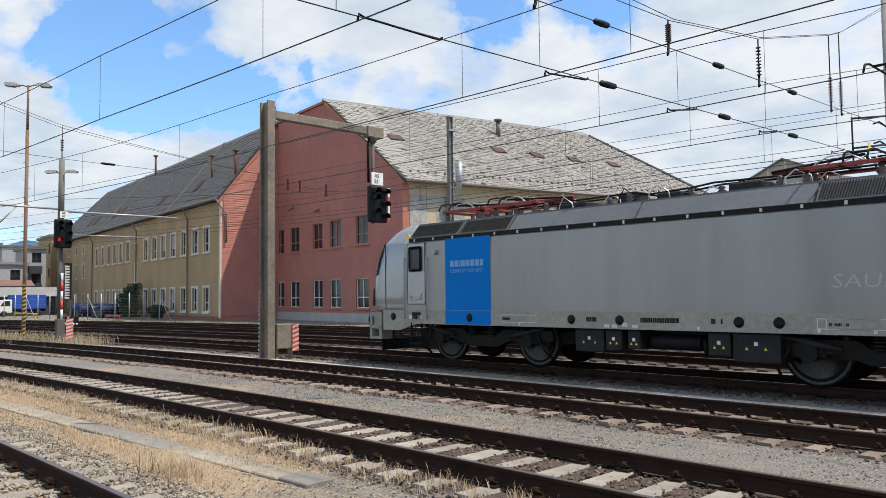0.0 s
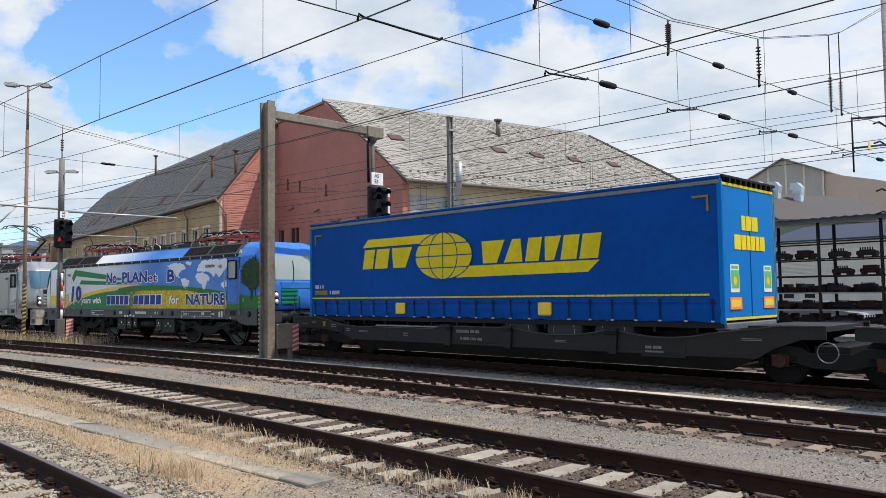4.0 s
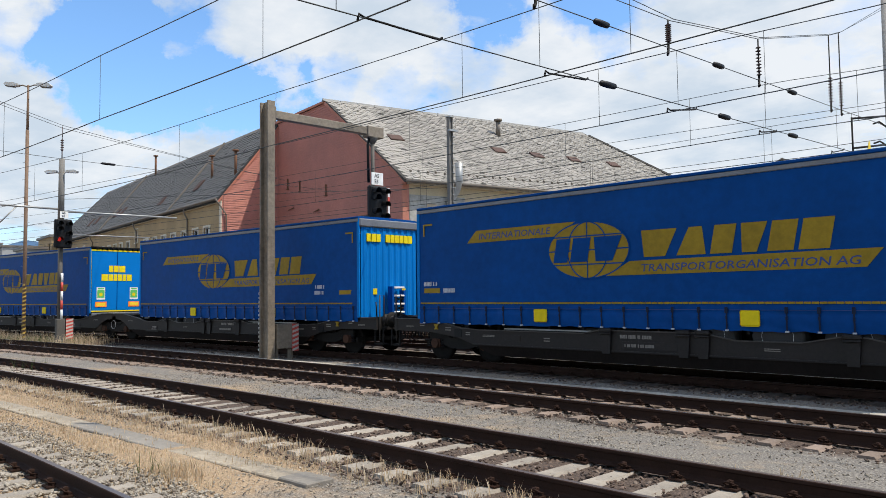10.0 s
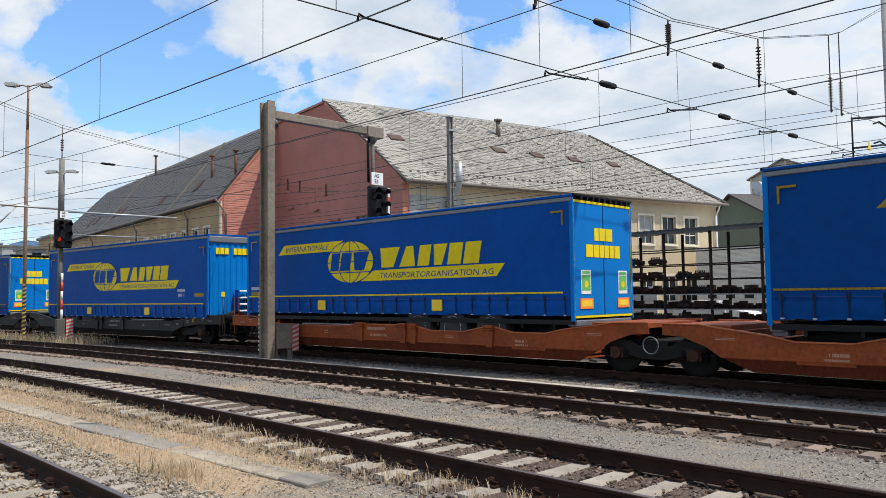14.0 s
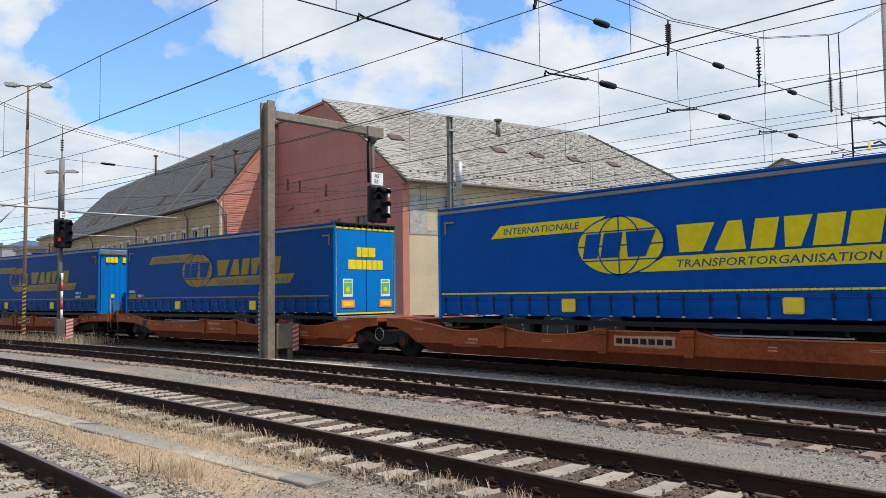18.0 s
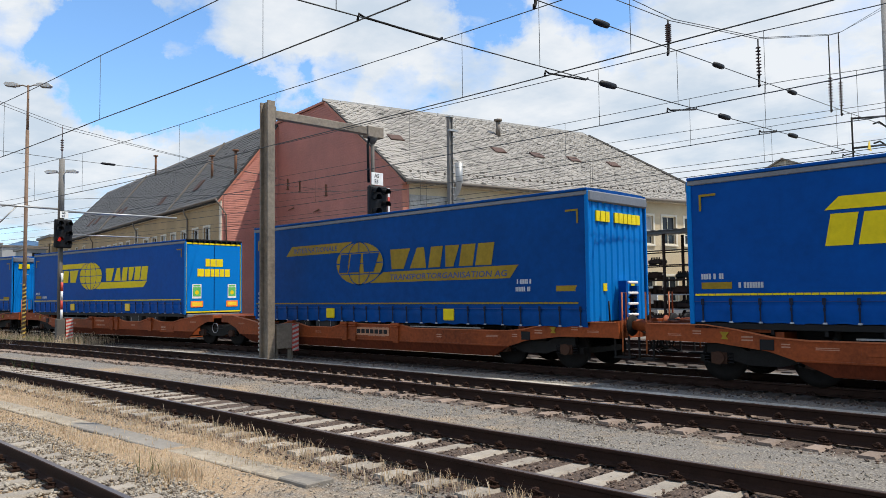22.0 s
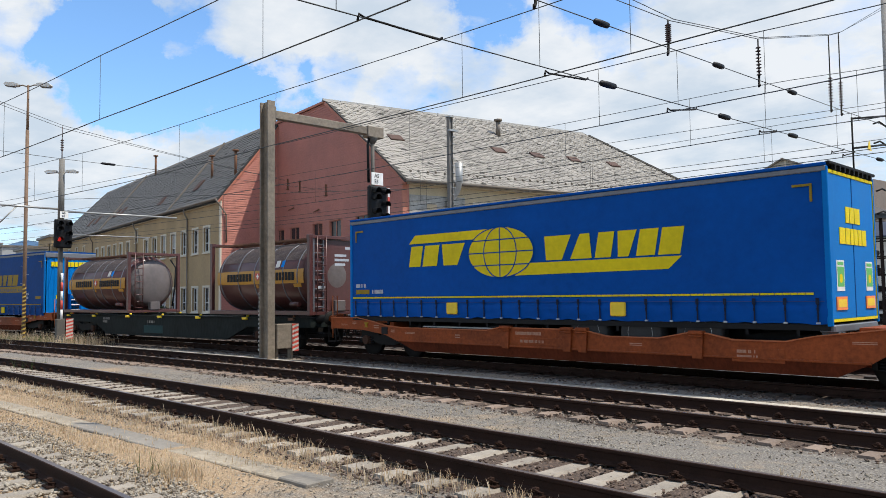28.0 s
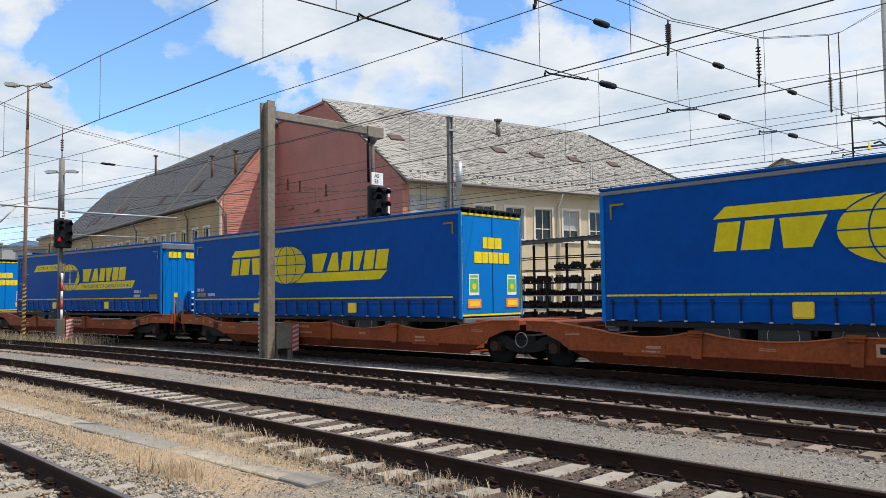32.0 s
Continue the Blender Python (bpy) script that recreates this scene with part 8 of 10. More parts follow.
M_REDOX = material("oxide_red_paint", (0.30, 0.045, 0.035), 0.55, 0.1, 0.7, 1.25, 20, 2, 0.05)
M_BOXG = material("grey_box_paint", (0.021, 0.021, 0.022), 0.6, 0, 0.55, 1.5, 15, 1.5, 0.06, spec=0.2)
# reflected sky is put into this glass's blue base colour
M_WINDS = glass("sky_tinted_windscreen", (0.07, 0.14, 0.21), 0.05)
# light inside the cab is put into this paler base colour
M_WINDP = glass("cab_light_windscreen", (0.24, 0.29, 0.28), 0.05)
M_DOT = material("pale_stencil_paint", (0.60, 0.60, 0.57), 0.6, 0, 0.8, 1.1, 30, 2, 0)


def fade_material():
    """White body paint that runs into sky blue along the body."""
    m = bpy.data.materials.new("white_to_sky_paint")
    m.use_nodes = True
    nt = m.node_tree
    b = nt.nodes["Principled BSDF"]
    co = nt.nodes.new("ShaderNodeTexCoord")
    sp = nt.nodes.new("ShaderNodeSeparateXYZ")
    nt.links.new(co.outputs["Object"], sp.inputs[0])
    mr = nt.nodes.new("ShaderNodeMapRange")
    mr.inputs["From Min"].default_value, mr.inputs["From Max"].default_value = 6.4, 11.0
    mr.interpolation_type = "SMOOTHSTEP"
    nt.links.new(sp.outputs["X"], mr.inputs["Value"])
    n = nt.nodes.new("ShaderNodeTexNoise")
    n.inputs["Scale"].default_value, n.inputs["Detail"].default_value = 0.7, 6
    nt.links.new(co.outputs["Object"], n.inputs["Vector"])
    r = nt.nodes.new("ShaderNodeValToRGB")
    r.color_ramp.elements[0].position, r.color_ramp.elements[0].color = 0.35, (0.028, 0.145, 0.50, 1)
    r.color_ramp.elements[1].position, r.color_ramp.elements[1].color = 0.7, (0.085, 0.26, 0.62, 1)
    nt.links.new(n.outputs["Fac"], r.inputs[0])
    mx = nt.nodes.new("ShaderNodeMix"); mx.data_type = "RGBA"
    mx.inputs["A"].default_value = (0.72, 0.73, 0.73, 1)
    nt.links.new(mr.outputs[0], mx.inputs["Factor"])
    nt.links.new(r.outputs[0], mx.inputs["B"])
    nt.links.new(mx.outputs["Result"], b.inputs["Base Color"])
    b.inputs["Roughness"].default_value = 0.4
    b.inputs["Specular IOR Level"].default_value = 0.22
    return m


def field_material():
    """Flowering rape that thins out into grass towards one end and along its upper edge."""
    m = bpy.data.materials.new("rape_field_print")
    m.use_nodes = True
    nt = m.node_tree
    b = nt.nodes["Principled BSDF"]
    co = nt.nodes.new("ShaderNodeTexCoord")
    sp = nt.nodes.new("ShaderNodeSeparateXYZ")
    nt.links.new(co.outputs["Object"], sp.inputs[0])
    n = nt.nodes.new("ShaderNodeTexNoise")
    n.inputs["Scale"].default_value, n.inputs["Detail"].default_value, n.inputs["Roughness"].default_value = 11.0, 9, 0.75
    nt.links.new(co.outputs["Object"], n.inputs["Vector"])
    grow = nt.nodes.new("ShaderNodeMapRange")
    grow.inputs["From Min"].default_value, grow.inputs["From Max"].default_value = 7.9, 9.9
    grow.inputs["To Min"].default_value, grow.inputs["To Max"].default_value = -0.32, 0.13
    nt.links.new(sp.outputs["X"], grow.inputs["Value"])
    low = nt.nodes.new("ShaderNodeMapRange")
    low.inputs["From Min"].default_value, low.inputs["From Max"].default_value = 2.13, 2.02
    low.inputs["To Min"].default_value, low.inputs["To Max"].default_value = -0.4, 0.0
    nt.links.new(sp.outputs["Z"], low.inputs["Value"])
    total = n.outputs["Fac"]
    for k in (grow, low):
        a = nt.nodes.new("ShaderNodeMath"); a.operation = "ADD"
        nt.links.new(total, a.inputs[0])
        nt.links.new(k.outputs[0], a.inputs[1])
        total = a.outputs[0]
    r = nt.nodes.new("ShaderNodeValToRGB")
    e = r.color_ramp.elements
    e[0].position, e[0].color = 0.36, (0.012, 0.15, 0.022, 1)
    e[1].position, e[1].color = 0.82, (0.74, 0.56, 0.015, 1)
    for p, c in ((0.46, (0.10, 0.15, 0.012, 1)), (0.56, (0.40, 0.28, 0.012, 1)), (0.66, (0.60, 0.44, 0.012, 1))):
        x = e.new(p)
        x.color = c
    nt.links.new(total, r.inputs[0])
    nt.links.new(r.outputs[0], b.inputs["Base Color"])
    b.inputs["Roughness"].default_value = 0.45
    b.inputs["Specular IOR Level"].default_value = 0.2
    return m


M_RAPEP = field_material()


M_FADE = fade_material()
LL = 18.98
SHIFT_L = Matrix.Translation((-LL / 2, 0, 0))
SECT = [(1.36, 1.30), (1.49, 1.34), (1.49, 1.7), (1.49, 2.1), (1.49, 2.28), (1.485, 2.75), (1.47, 3.16), (1.42, 3.24), (1.22, 3.50), (1.08, 3.64), (0.95, 3.70)]


def nose(z):
    """How far the front reaches at a height."""
    prof = [(1.3, 18.44), (1.7, 18.47), (2.1, 18.47), (2.28, 18.42), (2.75, 18.22), (3.16, 18.00), (3.24, 17.95), (3.50, 17.72), (3.64, 17.52), (3.70, 17.35)]
    for (a, xa), (b, xb) in zip(prof, prof[1:]):
        if z <= b:
            return xa + (xb - xa) * (z - a) / (b - a)
    return prof[-1][1]


def body_rings(bm, x0, stations):
    rings = []
    for w, k in stations:
        ring = []
        for sy in (-1, 1):
            pts = SECT if sy < 0 else SECT[::-1]
            for y, z in pts:
                ring.append(bm.verts.new((x0 + (nose(z) - x0) * w, sy * y * k, z)))
        rings.append(ring)
    return rings


def skin(bm, rings, close=True):
    for a, b in zip(rings, rings[1:]):
        n = len(a)
        for k in range(n if close else n - 1):
            bm.faces.new((a[k], a[(k + 1) % n], b[(k + 1) % n], b[k])).smooth = True


def cab_mesh(mat):
    """The rounded cab at the +x end, closed at the front."""
    bm = bmesh.new()
    rings = body_rings(bm, 16.9, [(0, 1), (0.3, 1), (0.55, 0.995), (0.75, 0.975), (0.88, 0.93), (0.96, 0.86), (1.0, 0.76)])
    skin(bm, rings, True)
    last = rings[-1]
    n = len(last)
    for k in range(n // 2 - 1):
        bm.faces.new((last[k], last[k + 1], last[n - 2 - k], last[n - 1 - k])).smooth = True
    return mesh_of("cab", bm, mat)


def windscreen_mesh(mat):
    bm = bmesh.new()
    zs = [2.33 + (3.20 - 2.33) * k / 6 for k in range(7)]
    st = [(0.80, 0.985), (0.885, 0.945), (0.965, 0.875), (1.004, 0.775)]
    rows = []
    for z in zs:
        row = []
        for sy in (-1, 1):
            for w, k in (st if sy < 0 else st[::-1]):
                y = 1.485 - (0.03 if z > 3.0 else 0)
                row.append(bm.verts.new((16.9 + (nose(z) - 16.9) * (w + 0.012), sy * y * k * 1.004, z)))
        rows.append(row)
    for a, b in zip(rows, rows[1:]):
        for k in range(len(a) - 1):
            bm.faces.new((a[k], a[k + 1], b[k + 1], b[k])).smooth = True
    return mesh_of("windscreen", bm, mat)


FLIP = Matrix.Translation((LL, 0, 0)) @ Matrix.Rotation(math.pi, 4, "Z")


def loco_bogie(t, x, at):
    for sy in (-1, 1):
        bm = bmesh.new()
        y = sy * 1.12
        prism(bm, [(x - 2.25, 0.62), (x - 2.2, 0.86), (x - 0.7, 0.86), (x - 0.5, 0.72), (x + 0.5, 0.72), (x + 0.7, 0.86), (x + 2.2, 0.86), (x + 2.25, 0.62), (x + 0.9, 0.6), (x + 0.5, 0.44), (x - 0.5, 0.44), (x - 0.9, 0.6)], y - 0.07, y + 0.07)
        fr = part("bogie_frame", bm, M_STEEL_D, t, "grimy bogie side frame", at=at)
        for dx in (-0.35, 0.35):
            bm = bmesh.new()
            for k in range(5):
                lathe(bm, [(0.08, -0.03), (0.12, 0), (0.08, 0.03)], 12, Matrix.Translation((x + dx, y + sy * 0.06, 0.72 + 0.065 * k)))
            part("coil_spring", bm, M_BLACK, fr)
        for dx in (-1.5, 1.5):
            bm = bmesh.new()
            tube(bm, (x + dx, y - sy * 0.05, 0.625), (x + dx, y + sy * 0.16, 0.625), 0.17, 14)
            prism(bm, [(x + dx - 0.3, 0.55), (x + dx + 0.3, 0.55), (x + dx + 0.2, 0.8), (x + dx - 0.2, 0.8)], y - 0.09, y + 0.09)
            part("axle_box", bm, M_STEEL_D, fr)
            bm = bmesh.new()
            tube(bm, (x + dx * 0.62, y + sy * 0.12, 0.70), (x + dx * 1.35, y + sy * 0.14, 0.92), 0.045, 8)
            tube(bm, (x + dx * 0.75, y + sy * 0.12, 0.74), (x + dx * 1.1, y + sy * 0.13, 0.845), 0.065, 8)
            part("damper", bm, M_BOXG, fr)
            bm = bmesh.new()
            pipe(bm, [(x + dx * 1.2, y + sy * 0.1, 0.95), (x + dx * 1.25, y + sy * 0.12, 0.6), (x + dx * 1.38, y + sy * 0.1, 0.35), (x + dx * 1.42, y - sy * 0.2, 0.12)], 0.03, 6)
            part("sand_pipe", bm, M_STEEL_D, fr)
    for dx in (-1.5, 1.5):
        ws = part("wheelset", WHEEL_L, None, t, "steel wheelset with worn bright rims", at=at @ Matrix.Translation((x + dx, 0, 0.612)))
        part("rim", RIM_L, None, ws)
        SPINNERS.append((ws, 0.612))
    bm = bmesh.new()
    box(bm, x - 2.0, x + 2.0, -1.0, 1.0, 0.5, 0.8)
    part("motor_block", bm, M_BLACK, t, at=at)


def pantograph(t, x, sx, raised, at):
    """A single-arm pantograph on its red base; sx points from the foot towards the knee."""
    bm = bmesh.new()
    for y in (-0.55, 0.55):
        box(bm, x - 0.75, x + 0.75, y - 0.05, y + 0.05, 4.0, 4.07)
    for dx in (-0.7, 0.0, 0.7):
        box(bm, x + dx - 0.05, x + dx + 0.05, -0.6, 0.6, 4.0, 4.06)
    base = part("pantograph_base", bm, M_REDOX, t, "oxide red pantograph base frame", at=at)
    for dx in (-0.65, 0.65):
        for y in (-0.5, 0.5):
            bm = bmesh.new()
            lathe(bm, [(0.06, 3.70), (0.09, 3.74), (0.05, 3.77), (0.09, 3.82), (0.05, 3.85), (0.09, 3.9), (0.05, 3.93), (0.06, 4.0)], 10, Matrix.Translation((x + dx, y, 0)))
            part("insulator", bm, M_PORC, base)
    foot = Vector((x - sx * 0.1, 0, 4.1))
    knee = Vector((x + sx * 1.45, 0, 4.85)) if raised else Vector((x + sx * 1.5, 0, 4.12))
    head = Vector((x - sx * 1.15, 0, 5.72)) if raised else Vector((x - sx * 0.35, 0, 4.20))
    bm = bmesh.new()
    tube(bm, foot, knee, 0.06, 8, 0.045)
    part("lower_arm", bm, M_REDOX if not raised else M_STEEL_D, base)
    bm = bmesh.new()
    tube(bm, foot + Vector((sx * 0.35, 0.1, 0)), knee + Vector((sx * 0.06, 0, -0.08)), 0.02, 6)
    part("thrust_rod", bm, M_STEEL, base)
    bm = bmesh.new()
    for y in (-0.12, 0.12):
        tube(bm, knee + Vector((0, y * 0.3, 0)), head + Vector((0, y * 3.4, 0)), 0.025, 6)
    tube(bm, knee + Vector((0, 0, -0.06)), head + Vector((0, 0, -0.06)), 0.012, 5)
    part("upper_arm", bm, M_STEEL_D, base)
    bm = bmesh.new()
    for dx in (-0.2, 0.2):
        h = head + Vector((dx, 0, 0.05))
        pipe(bm, [h + Vector((0, -0.95, -0.22)), h + Vector((0, -0.85, -0.06)), h + Vector((0, -0.6, 0)), h + Vector((0, 0.6, 0)), h + Vector((0, 0.85, -0.06)), h + Vector((0, 0.95, -0.22))], 0.022, 6)
    for y in (-0.4, 0.4):
        tube(bm, head + Vector((-0.2, y, 0.05)), head + Vector((0.2, y, 0.05)), 0.02, 6)
    part("collector_head", bm, M_STEEL_D, base)
    for k in range(5):
        bm = bmesh.new()
        y = -0.5 + 0.24 * k
        pipe(bm, [(x - 0.5 + 0.1 * k, y, 4.1), (x - 0.25 + 0.12 * k, y, 4.22), (x + 0.1 + 0.08 * k, y + 0.05, 4.24), (x + 0.4, y, 4.05)], 0.014, 5)
        part("roof_cable", bm, M_SILVER, base, "pale looped roof cable")


def roof_gear(t, at):
    """Bus bar, insulators, breakers and pipes along the roof."""
    for k, x in enumerate((6.2, 6.9, 7.8, 8.6, 10.0, 10.6, 12.0, 12.6)):
        bm = bmesh.new()
        lathe(bm, [(0.07, 3.70), (0.10, 3.73), (0.05, 3.76), (0.10, 3.80), (0.05, 3.83), (0.10, 3.87), (0.05, 3.90), (0.08, 3.94), (0.04, 4.0)], 10, Matrix.Translation((x, -0.35 + 0.2 * (k % 3), 0)))
        part("insulator", bm, M_PORC, t, at=at)
    for y, r in ((-0.30, 0.022), (0.1, 0.022)):
        bm = bmesh.new()
        pipe(bm, [(4.9, y, 3.99), (6.2, y - 0.05, 4.0), (7.2, y + 0.1, 4.0), (8.6, y + 0.15, 4.03), (9.0, y + 0.1, 3.94), (10.0, y + 0.1, 3.98), (10.6, y, 4.02), (12.0, y - 0.05, 3.99), (14.0, y, 3.99)], r, 6)
        part("bus_bar", bm, M_STEEL_D, t, at=at)
    rng = random.Random(12)
    for k in range(9):
        x = 6.0 + 0.85 * k + rng.uniform(-0.2, 0.2)
        bm = bmesh.new()
        w = rng.uniform(0.25, 0.5)
        y = rng.uniform(-0.7, 0.2)
        pipe(bm, [(x, y, 3.72), (x + 0.05, y, 3.9), (x + w * 0.5, y, 4.0 + rng.uniform(0, 0.1)), (x + w, y + 0.1, 3.92), (x + w + 0.04, y + 0.1, 3.72)], 0.016, 5)
        part("roof_cable", bm, M_SILVER if k % 3 else M_STEEL_D, t, "looped roof cable", at=at)
    for x0, x1, y0, y1, z in ((6.4, 7.3, -0.2, 0.6, 3.95), (8.0, 8.5, 0.1, 0.7, 4.1), (9.3, 9.9, -0.4, 0.5, 3.92), (11.0, 11.7, -0.5, 0.3, 3.94)):
        bm = bmesh.new()
        bevel_box(bm, x0, x1, y0, y1, 3.70, z, 0.03)
        part("roof_box", bm, M_BOXG, t, at=at)


def lamp_cluster(t, at, turn):
    for sy in (-1, 1):
        bm = bmesh.new()
        m = at @ turn
        prism(bm, [(18.28, 1.44), (18.34, 1.98), (18.46, 1.94), (18.50, 1.46)], min(sy * 1.13, sy * 1.30), max(sy * 1.13, sy * 1.30))
        h = part("headlight", bm, M_BLACK, t, "black headlight cluster", at=m)
        for z in (1.58, 1.80):
            bm = bmesh.new()
            lathe(bm, [(0.0, 0.05), (0.07, 0.045), (0.095, 0.01), (0.10, 0.0)], 14, Matrix.Translation((18.46, sy * 1.20, z)) @ Matrix.Rotation(radians(90), 4, "Y"))
            part("lens", bm, M_SILVER, h)


def build_loco(second):
    """Both engines share the form; the second wears the printed landscape."""
    label = "white, green and blue electric locomotive printed with a landscape" if second else "silver-grey electric locomotive with a blue panel"
    t = thing("electric_locomotive", label, "locomotive", group="locomotives at the head")
    at = SHIFT_L
    yn = -1.49
    body_mat = M_FADE if second else M_SILVERP
    bm = bmesh.new()
    rings = []
    for x in (2.08, 6.0, 10.0, 14.0, 16.9):
        ring = []
        for sy in (-1, 1):
            for y, z in (SECT if sy < 0 else SECT[::-1]):
                ring.append(bm.verts.new((x, sy * y, z)))
        rings.append(ring)
    skin(bm, rings)
    for f in bm.faces:
        f.smooth = False
    part("body", bm, body_mat, t, at=at)
    for side, turn in (("right", Matrix()), ("left", FLIP)):
        mat = M_CABP if not second else (M_SKYP if side == "right" else M_WHITEP)
        cab = part("cab", cab_mesh(mat), None, t, at=at @ turn)
        part("windscreen", windscreen_mesh(M_WINDS if not second else M_WINDP), None, cab, "raked dark windscreen")
        for y in (-0.45, 0.35):
            bm = bmesh.new()
            pipe(bm, [(nose(2.3) + 0.02, y, 2.30), (nose(2.7) + 0.05, y + 0.12, 2.7), (nose(3.0) + 0.04, y + 0.2, 3.0)], 0.014, 5)
            part("wiper", bm, M_BLACK, cab)
        bm = bmesh.new()
        for k in range(4):
            z = 1.5 + 0.14 * k
            bevel_box(bm, 18.45, 18.495, -1.0, -0.30, z, z + 0.09, 0.01)
            bevel_box(bm, 18.45, 18.495, 0.30, 1.0, z, z + 0.09, 0.01)
        part("nose_grille", bm, M_STEEL if not second else M_STRIPEG, cab)
        bm = bmesh.new()
        bevel_box(bm, 18.43, 18.485, -1.02, 1.02, 2.02, 2.26, 0.02)
        part("nose_panel", bm, M_BOXG if not second else M_SKYP, cab)
        lamp_cluster(t, at, turn)
        # buffer beam, steps and rail guards
        sole = M_SOLE2 if second else M_SOLE1
        bm = bmesh.new()
        bevel_box(bm, 18.05, 18.38, -1.36, 1.36, 0.78, 1.28, 0.02)
        bb = part("buffer_beam", bm, sole, t, at=at @ turn)
        for sy in (-1, 1):
            bm = bmesh.new()
            y0, y1 = sorted((sy * 1.0, sy * 1.40))
            for za, zb in ((0.50, 0.58), (0.80, 0.90), (1.14, 1.26)):
                box(bm, 17.98, 18.52, y0, y1, za, zb)
            box(bm, 17.98, 18.10, y0, y1, 0.58, 1.14)
            box(bm, 18.42, 18.52, y0, y1, 0.58, 1.14)
            box(bm, 18.10, 18.42, min(sy * 1.0, sy * 1.04), max(sy * 1.0, sy * 1.04), 0.58, 1.14)
            part("shunter_step", bm, sole, bb, "boxed corner step with two treads")
        bm = bmesh.new()
        prism(bm, [(-1.25, 0.18), (1.25, 0.18), (1.3, 0.5), (-1.3, 0.5)], 18.1, 18.16, plane="yz")
        part("rail_guard", bm, M_BLACK, t, at=at @ turn)
        buffers(t, 18.40, 1, at @ turn, M_BOXG if second else M_SOLE1)
    # solebar band along the foot of the body
    for sy in (-1, 1):
        sole = M_SOLE2 if second else M_SOLE1
        bm = bmesh.new()
        prism(bm, [(1.2, 1.34), (17.78, 1.34), (17.78, 0.78), (17.1, 0.78), (16.4, 0.97), (2.6, 0.97), (1.9, 0.78), (1.2, 0.78)], min(sy * 1.44, sy * 1.505), max(sy * 1.44, sy * 1.505))
        sb = part("solebar", bm, sole, t, "dusty beige solebar" if not second else "charcoal solebar", at=at)
        if sy < 0:
            for x in (4.6, 7.75, 9.0, 11.6, 12.35, 17.35, 1.65):
                bm = bmesh.new()
                lathe(bm, [(0.0, 0.0), (0.09, 0.0), (0.105, 0.012), (0.0, 0.014)], 16, Matrix.Translation((x, -1.506, 1.16)) @ Matrix.Rotation(radians(90), 4, "X"))
                part("socket_cover", bm, M_BLACK, sb)
            bm = bmesh.new()
            for k, (x, n, s) in enumerate(((8.15, 6, 0.1), (9.5, 19, 0.1), (11.0, 6, 0.1), (5.7, 9, 0.06), (13.2, 14, 0.05), (15.0, 9, 0.06), (14.4, 5, 0.09))):
                number_bars(bm, x, 1.12, n, s, -1.506, 40 + k)
            tagged(part("number_marks", bm, M_BLACK if not second else M_DOT, sb), kind="stuff")
            for x, w, z, h in ((8.6, 0.14, 1.0, 0.07), (8.8, 0.14, 1.0, 0.07), (9.05, 0.14, 1.02, 0.09), (9.3, 0.14, 1.0, 0.07), (10.75, 0.06, 1.0, 0.06), (6.2, 0.06, 1.0, 0.06), (13.0, 0.06, 1.0, 0.08), (13.9, 0.06, 1.0, 0.06), (16.2, 0.05, 1.0, 0.06), (2.3, 0.22, 1.10, 0.10), (2.65, 0.16, 1.10, 0.10), (15.5, 0.10, 1.04, 0.2), (15.65, 0.10, 1.04, 0.22)):
                bm = bmesh.new()
                bevel_box(bm, x, x + w, -1.512, -1.505, z, z + h, 0.003)
                part("stencil_patch", bm, M_DOT, sb)
            bm = bmesh.new()
            for x0, x1 in ((5.65, 6.75), (13.15, 14.0), (13.0, 15.0)):
                for za, zb in ((1.06, 1.075), (1.235, 1.25)):
                    box(bm, x0, x1, -1.509, -1.505, za, zb)
                box(bm, x0, x0 + 0.015, -1.509, -1.505, 1.06, 1.25)
            part("stencil_frame", bm, M_DOT, sb)
    for ex in (0, 1):
        bogie_x = 4.74 if not ex else 14.24
        loco_bogie(t, bogie_x, at)
    # under-body boxes
    for k, (x0, x1, z0) in enumerate(((7.75, 8.5, 0.45), (8.55, 8.95, 0.5), (9.1, 9.4, 0.55), (10.9, 11.35, 0.5), (11.4, 12.3, 0.40))):
        bm = bmesh.new()
        bevel_box(bm, x0, x1, -1.38, -0.8, z0, 0.95, 0.02)
        bx = part("equipment_box", bm, M_BOXG, t, "dark grey equipment box", at=at)
        bm = bmesh.new()
        for j in range(2):
            xc = x0 + (x1 - x0) * (0.3 + 0.4 * j)
            prism(bm, [(xc - 0.03, 0.64), (xc + 0.03, 0.64), (xc, 0.695)], -1.386, -1.38)
        part("warning_triangle", bm, M_YELLOW, bx)
        bm = bmesh.new()
        xc = (x0 + x1) / 2
        box(bm, xc - 0.035, xc + 0.035, -1.386, -1.38, 0.72, 0.79)
        part("white_mark", bm, M_WHITE, bx)
    bm = bmesh.new()
    box(bm, 7.4, 12.6, -0.9, 0.9, 0.55, 1.3)
    tube(bm, (9.6, -1.15, 0.72), (10.7, -1.15, 0.72), 0.16, 12)
    tube(bm, (10.75, -1.2, 0.8), (10.8, -1.2, 0.5), 0.06, 8)
    box(bm, 2.2, 16.8, -1.3, 1.3, 0.97, 1.32)
    part("underframe", bm, M_BLACK, t, at=at)
    # doors, windows, handrails
    for xd, sx in ((16.38, 1), (LL - 16.38, -1)):
        for sy in (-1, 1):
            y = sy * 1.492
            bm = bmesh.new()
            y0, y1 = sorted((y, y + sy * 0.018))
            bevel_box(bm, xd - 0.34, xd + 0.34, y0, y1, 1.50, 3.14, 0.008)
